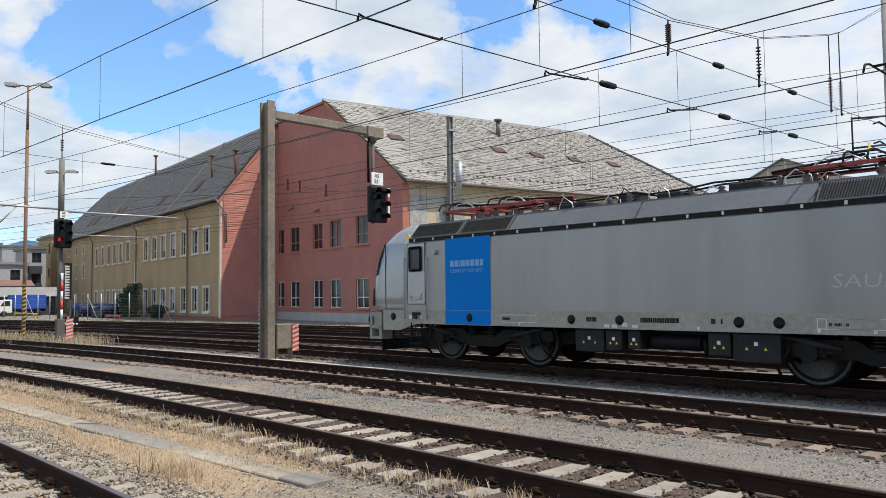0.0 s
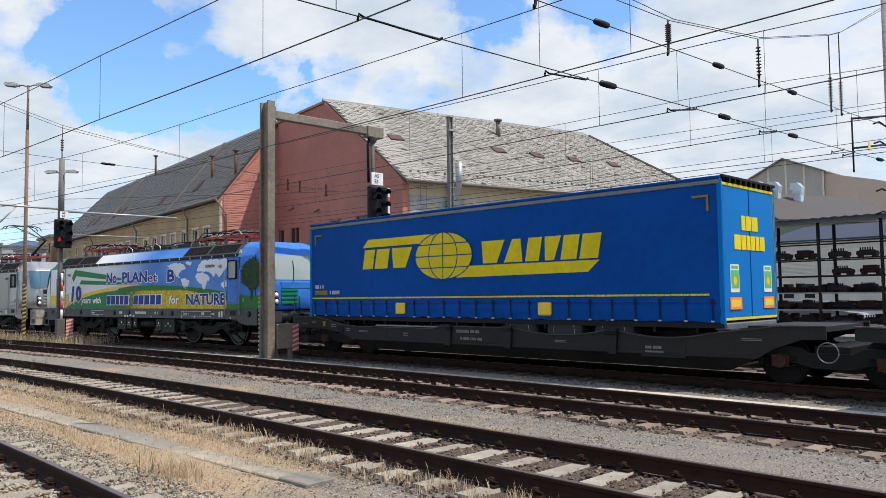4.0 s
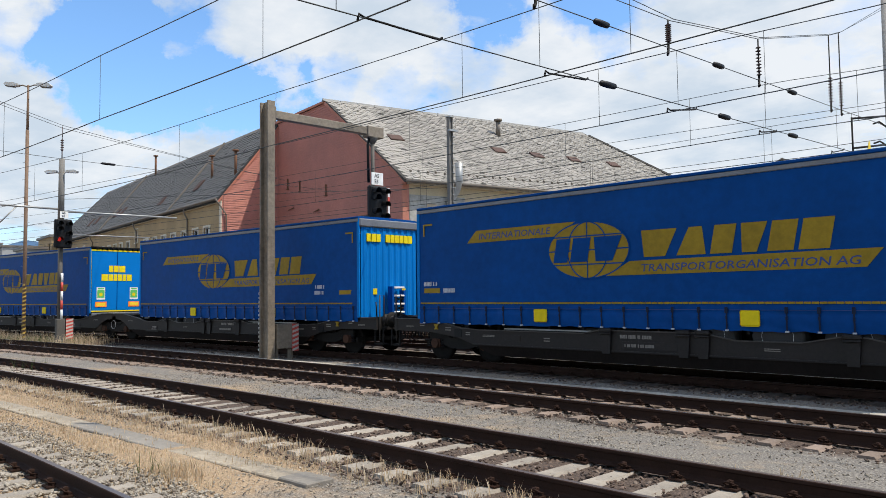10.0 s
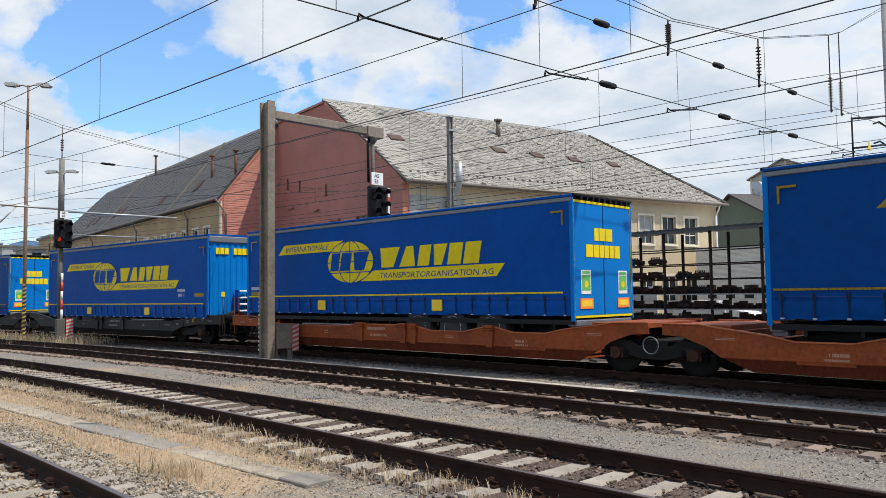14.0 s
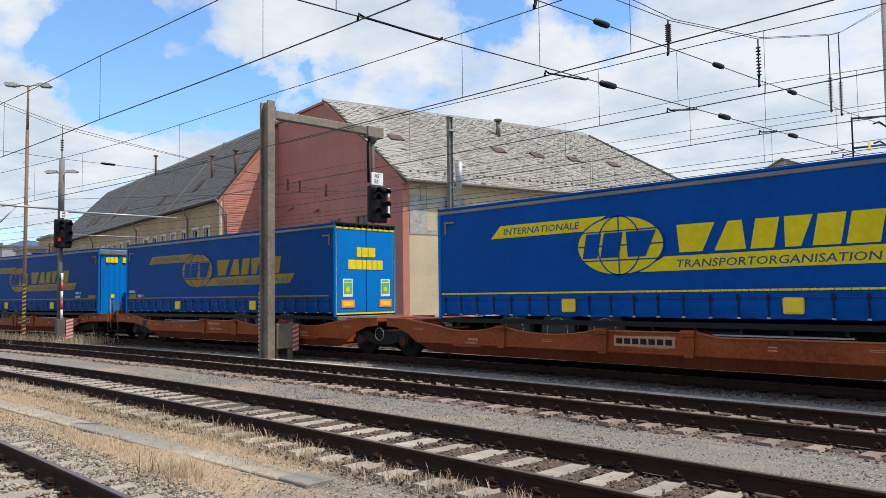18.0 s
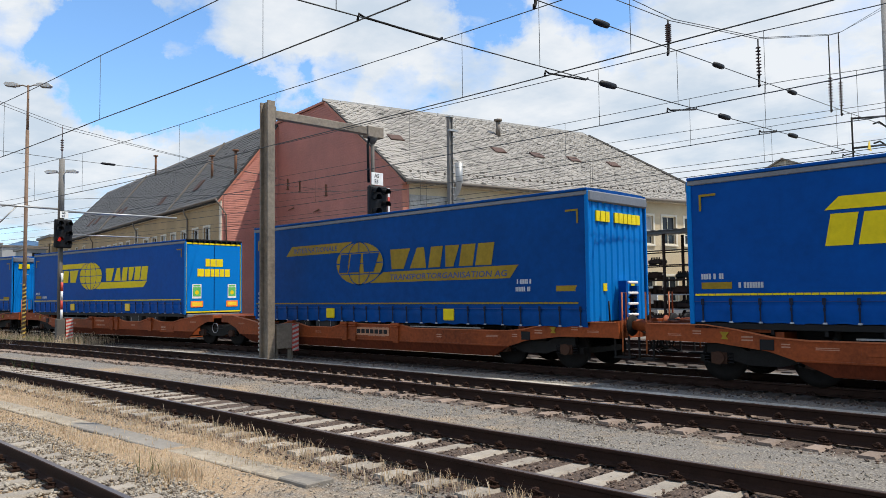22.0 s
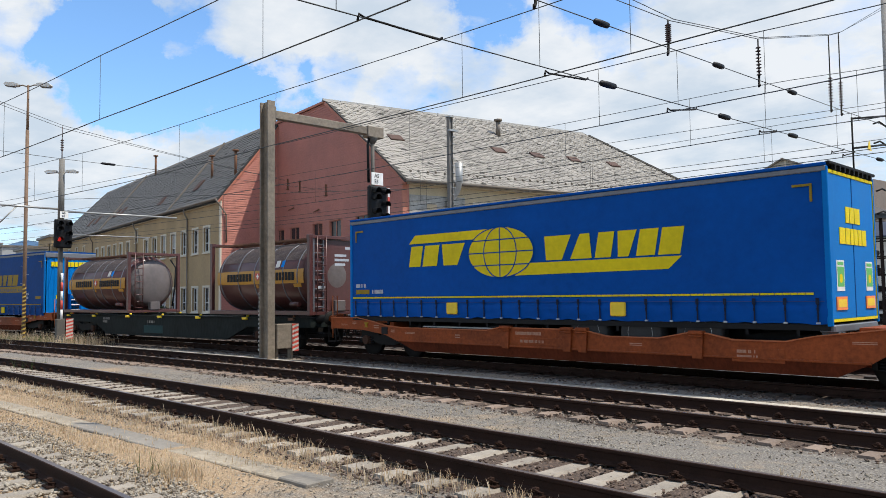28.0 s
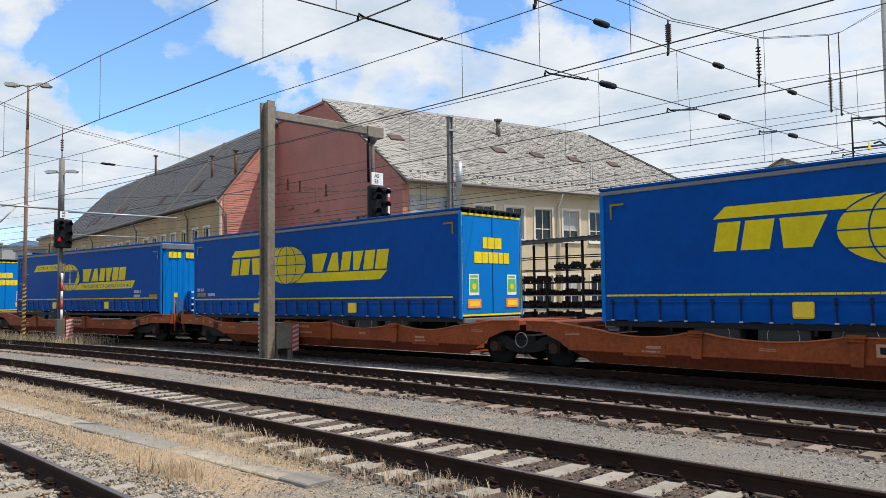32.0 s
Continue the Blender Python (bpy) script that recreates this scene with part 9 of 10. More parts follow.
            cabcol = (M_CABP if not second else (M_SKYP if sx > 0 else M_WHITEP))
            d = part("cab_door", bm, cabcol, t, at=at)
            bm = bmesh.new()
            for ya, yb, za, zb in ((xd - 0.36, xd + 0.36, 3.135, 3.15), (xd - 0.36, xd + 0.36, 1.49, 1.505), (xd - 0.36, xd - 0.345, 1.5, 3.14), (xd + 0.345, xd + 0.36, 1.5, 3.14)):
                box(bm, ya, yb, min(y, y + sy * 0.01), max(y, y + sy * 0.01), za, zb)
            part("door_seal", bm, M_BLACK, d)
            bm = bmesh.new()
            bevel_box(bm, xd - 0.24, xd + 0.24, min(y + sy * 0.016, y + sy * 0.024), max(y + sy * 0.016, y + sy * 0.024), 2.38, 3.06, 0.06, 3)
            w = part("door_window", bm, M_BLACK, d)
            bm = bmesh.new()
            bevel_box(bm, xd - 0.20, xd + 0.20, min(y + sy * 0.022, y + sy * 0.028), max(y + sy * 0.022, y + sy * 0.028), 2.42, 3.02, 0.05, 3)
            part("pane", bm, M_CURTAIN if second else M_GLASS, w)
            for dx in (-0.45, 0.45):
                bm = bmesh.new()
                pipe(bm, [(xd + dx, y, 2.75), (xd + dx, y + sy * 0.06, 2.7), (xd + dx, y + sy * 0.06, 1.15), (xd + dx, y, 1.1)], 0.018, 6)
                part("handrail", bm, M_STEEL, t, "grey steel handrail", at=at)
            bm = bmesh.new()
            pipe(bm, [(xd - 0.22, y + sy * 0.03, 1.72), (xd - 0.15, y + sy * 0.05, 1.62), (xd + 0.18, y + sy * 0.05, 1.62), (xd + 0.24, y + sy * 0.04, 1.78)], 0.014, 5)
            part("door_handle", bm, M_STEEL, d)
            # proud black plate painted in for the shade of a step recess
            bm = bmesh.new()
            box(bm, xd - 0.17, xd + 0.17, min(y, y + sy * 0.02), max(y, y + sy * 0.02), 1.10, 1.28)
            part("step_recess", bm, M_BLACK, t, at=at)
            bm = bmesh.new()
            for dx in (-0.2, 0.2):
                box(bm, xd + dx - 0.015, xd + dx + 0.015, y - 0.03, y + 0.03, 0.42, 1.0)
            for z in (0.44, 0.62, 0.80):
                box(bm, xd - 0.2, xd + 0.2, y - 0.08, y + 0.06, z, z + 0.03)
            part("ladder", bm, M_STEEL_D, t, "small steel cab ladder", at=at)
            bm = bmesh.new()
            tube(bm, (xd - sx * 0.78, y, 2.86), (xd - sx * 0.78, y + sy * 0.10, 2.86), 0.07, 10, 0.05)
            part("side_camera", bm, M_STEEL, t, at=at)
    # slanted roof panels and vents
    spans = [(2.35, 4.2), (4.25, 5.9), (5.95, 9.4), (9.45, 13.0), (13.05, 14.7), (14.75, 16.55)]
    for sy in (-1, 1):
        for k, (a, b) in enumerate(spans):
            vent = k in (0, 1, 4, 5)
            mat = M_VENT if vent else (M_FADE if second else M_ROOFG)
            bm = bmesh.new()
            prism(bm, [(sy * 1.45, 3.26), (sy * 1.50, 3.29), (sy * 1.16, 3.66), (sy * 1.12, 3.63)], a, b, plane="yz")
            p = part("roof_vent" if vent else "roof_panel", bm, mat, t, at=at)
            if vent:
                bm = bmesh.new()
                n = int((b - a) / 0.05)
                for j in range(n):
                    x = a + 0.05 + (b - a - 0.1) * j / n
                    prism(bm, [(sy * 1.478, 3.33), (sy * 1.486, 3.335), (sy * 1.20, 3.648), (sy * 1.19, 3.64)], x, x + 0.02, plane="yz")
                tagged(part("louvres", bm, M_STEEL_D, p), kind="stuff")
        # solid black strip in place of a shaded slot under the panels
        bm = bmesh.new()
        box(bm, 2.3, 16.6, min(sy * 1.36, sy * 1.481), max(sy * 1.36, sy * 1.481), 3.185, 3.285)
        g = part("gutter", bm, M_BLACK, t, "black strip standing for the shaded slot below the roof panels", at=at)
        bm = bmesh.new()
        for k in range(20):
            x = 2.5 + k * 0.735
            box(bm, x, x + 0.05, min(sy * 1.47, sy * 1.487), max(sy * 1.47, sy * 1.487), 3.20, 3.27)
        part("gutter_clip", bm, M_DOT, g)
    bm = bmesh.new()
    box(bm, 2.3, 16.6, -1.1, 1.1, 3.66, 3.705)
    part("roof_deck", bm, M_ROOFG if not second else M_ROOFG, t, at=at)
    roof_gear(t, at)
    pantograph(t, 3.5, -1 if second else 1, False, at)
    pantograph(t, 5.3, 1, False, at)
    pantograph(t, 13.2, -1, False, at)
    pantograph(t, 15.1, 1, not second, at)
    for xs in (17.68, LL - 17.68):                          # seams round the cabs
        bm = bmesh.new()
        box(bm, xs - 0.012, xs + 0.012, -1.492, -1.482, 1.34, 3.2)
        part("seam", bm, M_BLACK, t, at=at)
    bm = bmesh.new()
    for xs in (16.75, 2.25):
        prism(bm, [(xs - 0.08, 3.30), (xs + 0.08, 3.30), (xs, 3.44)], -1.46, -1.44)
    part("warning_triangle", bm, M_YELLOW, t, at=at)
    y1 = yn - 0.003
    if not second:
        bm = bmesh.new()
        slab_of(bm, [(3.73, 1.34), (5.32, 1.34), (5.32, 3.20), (3.73, 3.20)], y1)
        bp = part("blue_panel", bm, M_BLUEP, t, "blue painted panel", at=at)
        bm = bmesh.new()
        slab_of(bm, [(3.73, 0.985), (5.32, 0.985), (5.32, 1.335), (3.73, 1.335)], -1.508)
        part("blue_panel_foot", bm, M_BLUEP, t, at=at)
        letter_blocks(t, M_FAINT, at, 3.92, 5.12, 2.46, 2.62, [1, 1, 0.5, 0.9, 1, 1, 1, 0.9], y1 - 0.006, 0.0, 0.2)
        lettering("lettering", "FLEXIBILITY FOR RENT", 3.92, 2.31, 0.125, y1 - 0.006, M_FAINT, t, 0, 0, "small faded slogan", at=at, squeeze=0.92)
        lettering("scratched_word", "SAUBÄR", 13.25, 1.78, 0.34, y1, M_SCRATCH, t, -0.004, 0.1, "word scratched into the dirt", at=at, squeeze=1.3)
        lettering("scratched_word", "SAUBÄR", 17.0, 1.62, 0.24, y1, M_SCRATCH, t, -0.004, 0.1, "word scratched into the dirt", at=at, squeeze=0.95)
        lettering("cab_number", "2", 16.92, 1.66, 0.17, y1, M_BLACK, t, at=at)
        lettering("cab_number", "1", 1.95, 1.66, 0.17, y1, M_BLACK, t, at=at)
    else:
        rng = random.Random(7)

        def shape(name, pts, mat, dy, label=""):
            bm = bmesh.new()
            slab_of(bm, pts, y1 - dy, 0.003)
            return part(name, bm, mat, t, label, at=at)

        def hill(x0, x1, f, z0=1.345, n=30):
            return [(x0, z0), (x1, z0)] + [(x1 + (x0 - x1) * k / n, f(x1 + (x0 - x1) * k / n)) for k in range(n + 1)]

        swoop = lambda x: 1.45 + 0.82 * (1 - math.exp(-(x - 3.2) / 2.4))
        shape("hill_print", hill(8.0, 17.66, lambda x: min(2.29, 2.27 - 0.010 * (x - 10.2) ** 2 + (0.0 if x < 16 else 0.02))), M_GRASSP, 0.0)
        shape("field_print", hill(7.6, 16.0, lambda x: max(1.36, 2.19 - 0.016 * (x - 10.2) ** 2)), M_RAPEP, 0.004, "yellow rape field print")
        shape("yellow_swoosh", [(x, swoop(x) + 0.11) for x in [3.0 + 0.25 * k for k in range(28)]] + [(x, swoop(x) + 0.09 - 0.13 * min(1.0, (9.75 - x) / 3.0)) for x in [9.75 - 0.25 * k for k in range(28)]], M_YELLOW, 0.007)
        shape("green_swoosh", [(x, swoop(x) - 0.05) for x in [3.0 + 0.25 * k for k in range(21)]] + [(7.75, 1.345), (3.0, 1.345)], M_STRIPEG, 0.008)
        shape("green_stripe", [(3.62, 2.72), (3.92, 3.08), (4.3, 3.05), (7.0, 2.78), (8.4, 2.58), (8.4, 2.52), (7.0, 2.58), (4.3, 2.78), (4.05, 2.80), (3.80, 2.52)], M_STRIPEG, 0.0)
        shape("green_stripe", [(4.35, 2.42), (4.6, 2.60), (9.2, 2.40), (9.2, 2.34), (6.5, 2.36)], M_STRIPEG, 0.0)
        shape("yellow_band", [(1.32, 1.5), (3.0, 1.5), (3.3, 1.62), (3.3, 2.02), (3.0, 1.96), (1.32, 1.92)], M_YELLOW, 0.012)
        # the pale map of the world, a set of ragged land shapes
        lands = (((11.9, 3.02), (12.5, 3.10), (13.1, 3.04), (13.3, 2.88), (12.95, 2.78), (12.75, 2.62), (12.9, 2.50), (12.6, 2.56), (12.4, 2.78), (12.1, 2.90)),
                 ((12.95, 2.48), (13.25, 2.50), (13.55, 2.36), (13.45, 2.20), (13.25, 2.06), (13.1, 2.2), (13.0, 2.34)),
                 ((13.25, 3.10), (13.75, 3.12), (13.6, 2.98), (13.35, 2.99)),
                 ((13.95, 2.52), (14.05, 2.66), (14.4, 2.68), (14.75, 2.58), (14.9, 2.44), (14.7, 2.30), (14.62, 2.08), (14.45, 2.02), (14.35, 2.26), (14.05, 2.38)),
                 ((14.05, 2.74), (14.15, 2.96), (14.5, 3.12), (15.2, 3.14), (16.0, 3.12), (16.0, 2.86), (15.75, 2.66), (15.5, 2.48), (15.3, 2.62), (15.15, 2.50), (14.95, 2.66), (14.6, 2.70)),
                 ((15.62, 2.28), (15.95, 2.36), (16.0, 2.14), (15.75, 2.06)))
        for land in lands:
            pts = []
            for (ax, az), (bx, bz) in zip(land, land[1:] + land[:1]):
                for k in range(5):
                    f = k / 5
                    j = 0.0 if k == 0 else 1.0
                    pts.append((ax + (bx - ax) * f + j * rng.uniform(-0.03, 0.03), min(3.165, az + (bz - az) * f + j * rng.uniform(-0.035, 0.035))))
            shape("land_print", pts, M_CLOUDP, 0.0)
        # the printed tree, a flat picture on the cab side
        pts = []
        for k in range(110):
            a = k * math.tau / 110
            r = 1 + 0.10 * noise.noise((math.cos(a) * 3, math.sin(a) * 3, 5)) + rng.uniform(-0.11, 0.07)
            pts.append((17.48 + 0.60 * r * math.cos(a), 2.52 + 0.58 * r * math.sin(a) * (0.9 if math.sin(a) < 0 else 1)))
        shape("tree_print", pts, M_TREEP, 0.022, "dark leafy tree print")
        shape("tree_print", [(17.42, 1.66), (17.54, 1.66), (17.52, 2.1), (17.44, 2.1)], M_TREEP, 0.020)
        shape("grass_print", [(16.0, 1.345), (18.12, 1.345), (18.12, 1.78), (17.2, 1.80), (16.0, 1.83)], M_GRASSP, 0.012)
        def big_word(txt, x0, x1, z0, z1, fill, edge, label, bold=0.035, shear=0.0, white=0.045, dy=0.014):
            for y, mat, e, n in ((y1 - dy, edge, white, "lettering_edge"), (y1 - dy - 0.004, fill, 0.0, "lettering")):
                me = fitted(txt, x0, x1, z0, z1, bold, y, shear, e)
                me.materials.append(mat)
                part(n, me, None, t, label if not e else "", at=at)

        navy = "navy letters edged in white"
        big_word("No", 7.0, 7.92, 2.40, 2.86, M_NAVY, M_WHITEP, navy)
        big_word("PLAN", 8.38, 10.43, 2.40, 2.86, M_NAVY, M_WHITEP, navy)
        big_word("et", 10.47, 11.22, 2.40, 2.70, M_NAVY, M_WHITEP, navy, 0.015, 0.0, 0.06)
        big_word("B", 11.98, 12.52, 2.37, 2.86, M_NAVY, M_WHITEP, navy)
        big_word("1", 3.60, 3.92, 1.62, 2.34, M_NAVY, M_WHITEP, navy, 0.05, 0.12, 0.03)
        big_word("0", 4.06, 4.62, 1.62, 2.38, M_NAVY, M_WHITEP, navy, 0.05, 0.0, 0.03)
        big_word("NATURE", 13.35, 15.92, 1.48, 1.90, M_NAVY, M_WHITEP, navy)
        big_word("years", 4.62, 5.55, 1.47, 1.76, M_WHITEP, M_BOXG, "white slogan letters", 0.03, 0.12, 0.02)
        big_word("with", 5.72, 6.52, 1.55, 1.83, M_WHITEP, M_BOXG, "white slogan letters", 0.03, 0.12, 0.02)
        big_word("for", 12.12, 12.88, 1.52, 1.86, M_WHITEP, M_BOXG, "white slogan letters", 0.03, 0.1, 0.02)
        for cx, cz, r in ((3.62, 2.50, 0.07), (4.15, 2.50, 0.06), (3.55, 2.30, 0.05), (3.50, 2.0, 0.06), (4.62, 2.0, 0.05), (3.9, 1.55, 0.07), (4.3, 1.58, 0.05), (3.75, 1.62, 0.05)):
            pts = [(cx + (r if k % 2 else r * 0.4) * math.cos(k * math.tau / 10), cz + (r if k % 2 else r * 0.4) * math.sin(k * math.tau / 10)) for k in range(10)]
            shape("star_print", pts, M_CLOUDP if cz < 1.9 else M_NUMBER, 0.012)
        me = fitted("SOPRON", 14.62, 15.22, 2.84, 2.95, 0.03, y1 - 0.014)
        me.materials.append(M_BOXG)
        part("lettering", me, None, t, at=at)
        for blocks, x0, x1 in (([1, 1, 0.9, 0.9, 1], 7.05, 9.0), ([1, 1, 1, 1, 1], 9.35, 11.6)):
            letter_blocks(t, M_WHITEP, at, x0 - 0.025, x1 + 0.025, 1.475, 1.90, blocks, y1 - 0.013, 0.06, 0.10)
            letter_blocks(t, M_NAVY, at, x0, x1, 1.50, 1.875, blocks, y1 - 0.018, 0.06, 0.2)
        bm = bmesh.new()                                    # green upper shell of the rear cab
        idx = [k for k, q in enumerate(SECT) if q[1] >= 3.16]
        rings = []
        for w, k in [(0, 1), (0.3, 1), (0.55, 0.995), (0.75, 0.975), (0.88, 0.93), (0.96, 0.86), (1.0, 0.76)]:
            ring = []
            for sy in (-1, 1):
                for j in (idx if sy < 0 else idx[::-1]):
                    y, z = SECT[j]
                    ring.append(bm.verts.new((16.9 + (nose(z) - 16.9) * w, sy * y * k * 1.005, z + 0.006)))
            rings.append(ring)
        skin(bm, rings, False)
        part("cab_roof", bm, M_STRIPEG, t, "green cab roof", at=at @ FLIP)
        lettering("cab_number", "2", 16.95, 1.60, 0.17, y1 - 0.02, M_WHITEP, t, at=at)
        bm = bmesh.new()
        prism(bm, [(-1.2, 3.50), (-1.07, 3.655), (-0.95, 3.715), (0.95, 3.715), (1.07, 3.655), (1.2, 3.50)], 1.3, 2.3, plane="yz")
        part("cab_roof", bm, M_STRIPEG, t, "green cab roof", at=at)
    return t


MOVERS.append((build_loco(False), -18.22 + LL / 2, 0.0, Matrix()))
MOVERS.append((build_loco(True), 0.87 + LL / 2, 0.0, Matrix()))

# ---- tank containers on their flat wagon ----
M_TANK = material("maroon_tank_paint", (0.085, 0.030, 0.026), 0.32, 0, 0.7, 1.25, 8, 0.7, 0.04)
M_BELT = material("ochre_belt", (0.46, 0.215, 0.014), 0.45, 0, 0.8, 1.1, 10, 0.8, 0.03)
M_TANKTOP = material("ribbed_dull_cladding", (0.105, 0.078, 0.070), 0.6, 0, 0.6, 1.3, 10, 0.8, 0.08, spec=0.25)
M_TANKEND = material("grey_tank_end", (0.12, 0.10, 0.095), 0.45, 0, 0.7, 1.2, 6, 0.8, 0.04)


def build_tank(L, seed):
    """A 20-foot frame with a lying tank; its bare end faces +x."""
    t = thing("tank_container", "maroon tank container with an ochre belt on a flat wagon", "tank container", group="tank containers")
    at = Matrix.Translation((-L / 2, 0, 0))
    z0, z1, w, r = 1.14, 3.73, 1.22, 1.16
    zc = 2.42
    turn = Matrix.Translation((0, 0, zc)) @ Matrix.Rotation(radians(90), 4, "Y")
    bm = bmesh.new()
    lathe(bm, [(0.25, 0.14), (0.75, 0.20), (1.02, 0.33), (r, 0.5), (r, L - 0.5), (1.02, L - 0.30)], 40, turn)
    shell = part("tank_shell", bm, M_TANK, t, at=at)
    bm = bmesh.new()
    lathe(bm, [(1.025, L - 0.31), (0.9, L - 0.22), (0.6, L - 0.13), (0.2, L - 0.10)], 36, turn)
    part("tank_end", bm, M_TANKEND, shell, "grey dished tank end")
    bm = bmesh.new()
    n = 8
    for k in range(n):
        a0 = math.radians(-11.5 + 23 * k / n)
        a1 = math.radians(-11.5 + 23 * (k + 1) / n)
        rr = r + 0.006
        vs = [bm.verts.new((x, -rr * math.cos(a), zc + rr * math.sin(a))) for x, a in ((0.42, a0), (L - 0.40, a0), (L - 0.40, a1), (0.42, a1))]
        bm.faces.new(vs).smooth = True
    part("belt", bm, M_BELT, shell, "ochre painted belt")
    bm = bmesh.new()                                   # ribbed cladding over the upper half
    rows = 60
    for sy in (-1, 1):
        for k in range(rows):
            a0, a1 = math.radians(27 + 60 * k / rows), math.radians(27 + 60 * (k + 1) / rows)
            ra, rb = r + 0.004 + 0.009 * (k % 2), r + 0.004 + 0.009 * ((k + 1) % 2)
            bm.faces.new([bm.verts.new((x, sy * q * math.cos(a), zc + q * math.sin(a))) for x, a, q in ((0.55, a0, ra), (L - 0.55, a0, ra), (L - 0.55, a1, rb), (0.55, a1, rb))])
    part("upper_cladding", bm, M_TANKTOP, shell, "dull ribbed cladding sheet")
    yb = -(r + 0.012)
    for x0, n, wd in ((1.1, 8, 1.55), (3.35, 10, 1.75)):
        for k in range(n):
            bm = bmesh.new()
            xx = x0 + wd * k / n
            slab_of(bm, [(xx, 2.29), (xx + wd / n * 0.78, 2.29), (xx + wd / n * 0.78, 2.555), (xx, 2.555)], yb, 0.006)
            part("word_block", bm, M_BLACK, t, at=at)
    bm = bmesh.new()
    prism(bm, [(2.86, 2.56), (3.14, 2.56), (3.14, 2.42), (3.0, 2.30), (2.86, 2.42)], yb - 0.006, yb + 0.004)
    sh = part("shield", bm, M_REDP, t, "red shield with a white cross", at=at)
    bm = bmesh.new()
    box(bm, 2.975, 3.025, yb - 0.011, yb - 0.006, 2.36, 2.54)
    box(bm, 2.92, 3.08, yb - 0.012, yb - 0.0075, 2.425, 2.475)
    part("cross", bm, M_WHITE, sh)
    for x in (0.62, 1.75, 2.75, 3.4, 4.4, 5.2):
        bm = bmesh.new()
        lathe(bm, [(r + 0.002, x), (r + 0.020, x), (r + 0.020, x + 0.04), (r + 0.002, x + 0.04)], 40, turn)
        part("band", bm, M_CAP, shell, "pale steel band")
    for x0, x1, zz, m2 in ((4.0, 4.2, 2.72, M_DOT), (4.3, 4.45, 2.72, M_BLUEP), (2.88, 3.0, 2.05, M_BELT), (5.0, 5.4, 2.05, M_BELT)):
        a = math.asin((zz + 0.12 - zc) / r)
        bm = bmesh.new()
        pl = Matrix.Translation((0, -(r + 0.015) * math.cos(a), zz + 0.12)) @ Matrix.Rotation(-a, 4, "X")
        box(bm, x0, x1, -0.006, 0.006, -0.12, 0.12 if zz > 2.4 else 0.0, m=pl)
        part("placard", bm, m2, t, at=at)
    bm = bmesh.new()
    for k in range(12):
        a = math.asin((3.15 - zc) / r)
        pl = Matrix.Translation((4.75 + 0.075 * k, -(r + 0.012) * math.cos(a), 3.12)) @ Matrix.Rotation(-a, 4, "X")
        box(bm, 0, 0.05, -0.004, 0.004, 0, 0.11, m=pl)
    part("stencil", bm, M_NUMBER, t, at=at)
    # frame
    for x in (0.0, L - 0.14):
        for sy in (-1, 1):
            bm = bmesh.new()
            y0, y1 = sorted((sy * w, sy * (w - 0.13)))
            bevel_box(bm, x, x + 0.14, y0, y1, z0, z1, 0.01)
            part("corner_post", bm, M_TANK, t, at=at)
            for z in (z0 - 0.005, z1 - 0.115):
                bm = bmesh.new()
                y0, y1 = sorted((sy * (w + 0.006), sy * (w - 0.16)))
                bevel_box(bm, x - 0.006 if x == 0 else x - 0.03, x + 0.17 if x == 0 else x + 0.146, y0, y1, z, z + 0.12, 0.012)
                part("corner_casting", bm, M_TANK, t, at=at)
        for z in (z0, z1 - 0.12):
            bm = bmesh.new()
            bevel_box(bm, x + 0.01, x + 0.13, -w + 0.1, w - 0.1, z, z + 0.11, 0.01)
            part("end_rail", bm, M_TANK, t, at=at)
    for sy in (-1, 1):
        bm = bmesh.new()
        y0, y1 = sorted((sy * w, sy * (w - 0.1)))
        bevel_box(bm, 0.1, L - 0.1, y0, y1, z0, z0 + 0.14, 0.01)
        part("side_rail", bm, M_TANK, t, at=at)
        bm = bmesh.new()
        y0, y1 = sorted((sy * 0.98, sy * 1.04))
        box(bm, 0.1, L - 0.1, y0, y1, z1 - 0.14, z1 - 0.09)
        part("top_rail", bm, M_RUST, t, at=at)
    bm = bmesh.new()                                   # catwalk and manhole
    for k in range(4):
        box(bm, 0.15, L - 0.15, -0.45 + k * 0.24, -0.30 + k * 0.24, 3.66, 3.70)
    part("catwalk", bm, M_RUST, t, "rusty roof walkway", at=at)
    bm = bmesh.new()
    tube(bm, (2.9, 0.3, 3.5), (2.9, 0.3, 3.78), 0.28, 18)
    part("manhole", bm, M_TANK, t, at=at)
    bm = bmesh.new()
    for dy in (-0.92, -0.56):
        tube(bm, (L + 0.02, dy, z0 + 0.1), (L + 0.02, dy, z1 - 0.05), 0.02, 6)
    for k in range(9):
        tube(bm, (L + 0.02, -0.92, 1.35 + 0.28 * k), (L + 0.02, -0.56, 1.35 + 0.28 * k), 0.016, 6)
    part("ladder", bm, M_TANK, t, at=at)
    bm = bmesh.new()
    pipe(bm, [(L - 0.02, 0.85, 1.4), (L + 0.03, 0.95, 2.2), (L + 0.03, 0.98, 3.1), (L - 0.1, 0.8, 3.45)], 0.035, 7)
    part("hose", bm, M_BLACK, t, at=at)
    bm = bmesh.new()
    bevel_box(bm, L - 0.2, L + 0.03, -0.2, 0.25, 1.25, 1.6, 0.02)
    part("valve_box", bm, M_TANKEND, t, at=at)
    bm = bmesh.new()
    tube(bm, (L - 1.0, -1.2, 1.5), (L - 0.55, -1.2, 1.5), 0.075, 10)
    part("document_tube", bm, M_TANK, t, at=at)
    return t


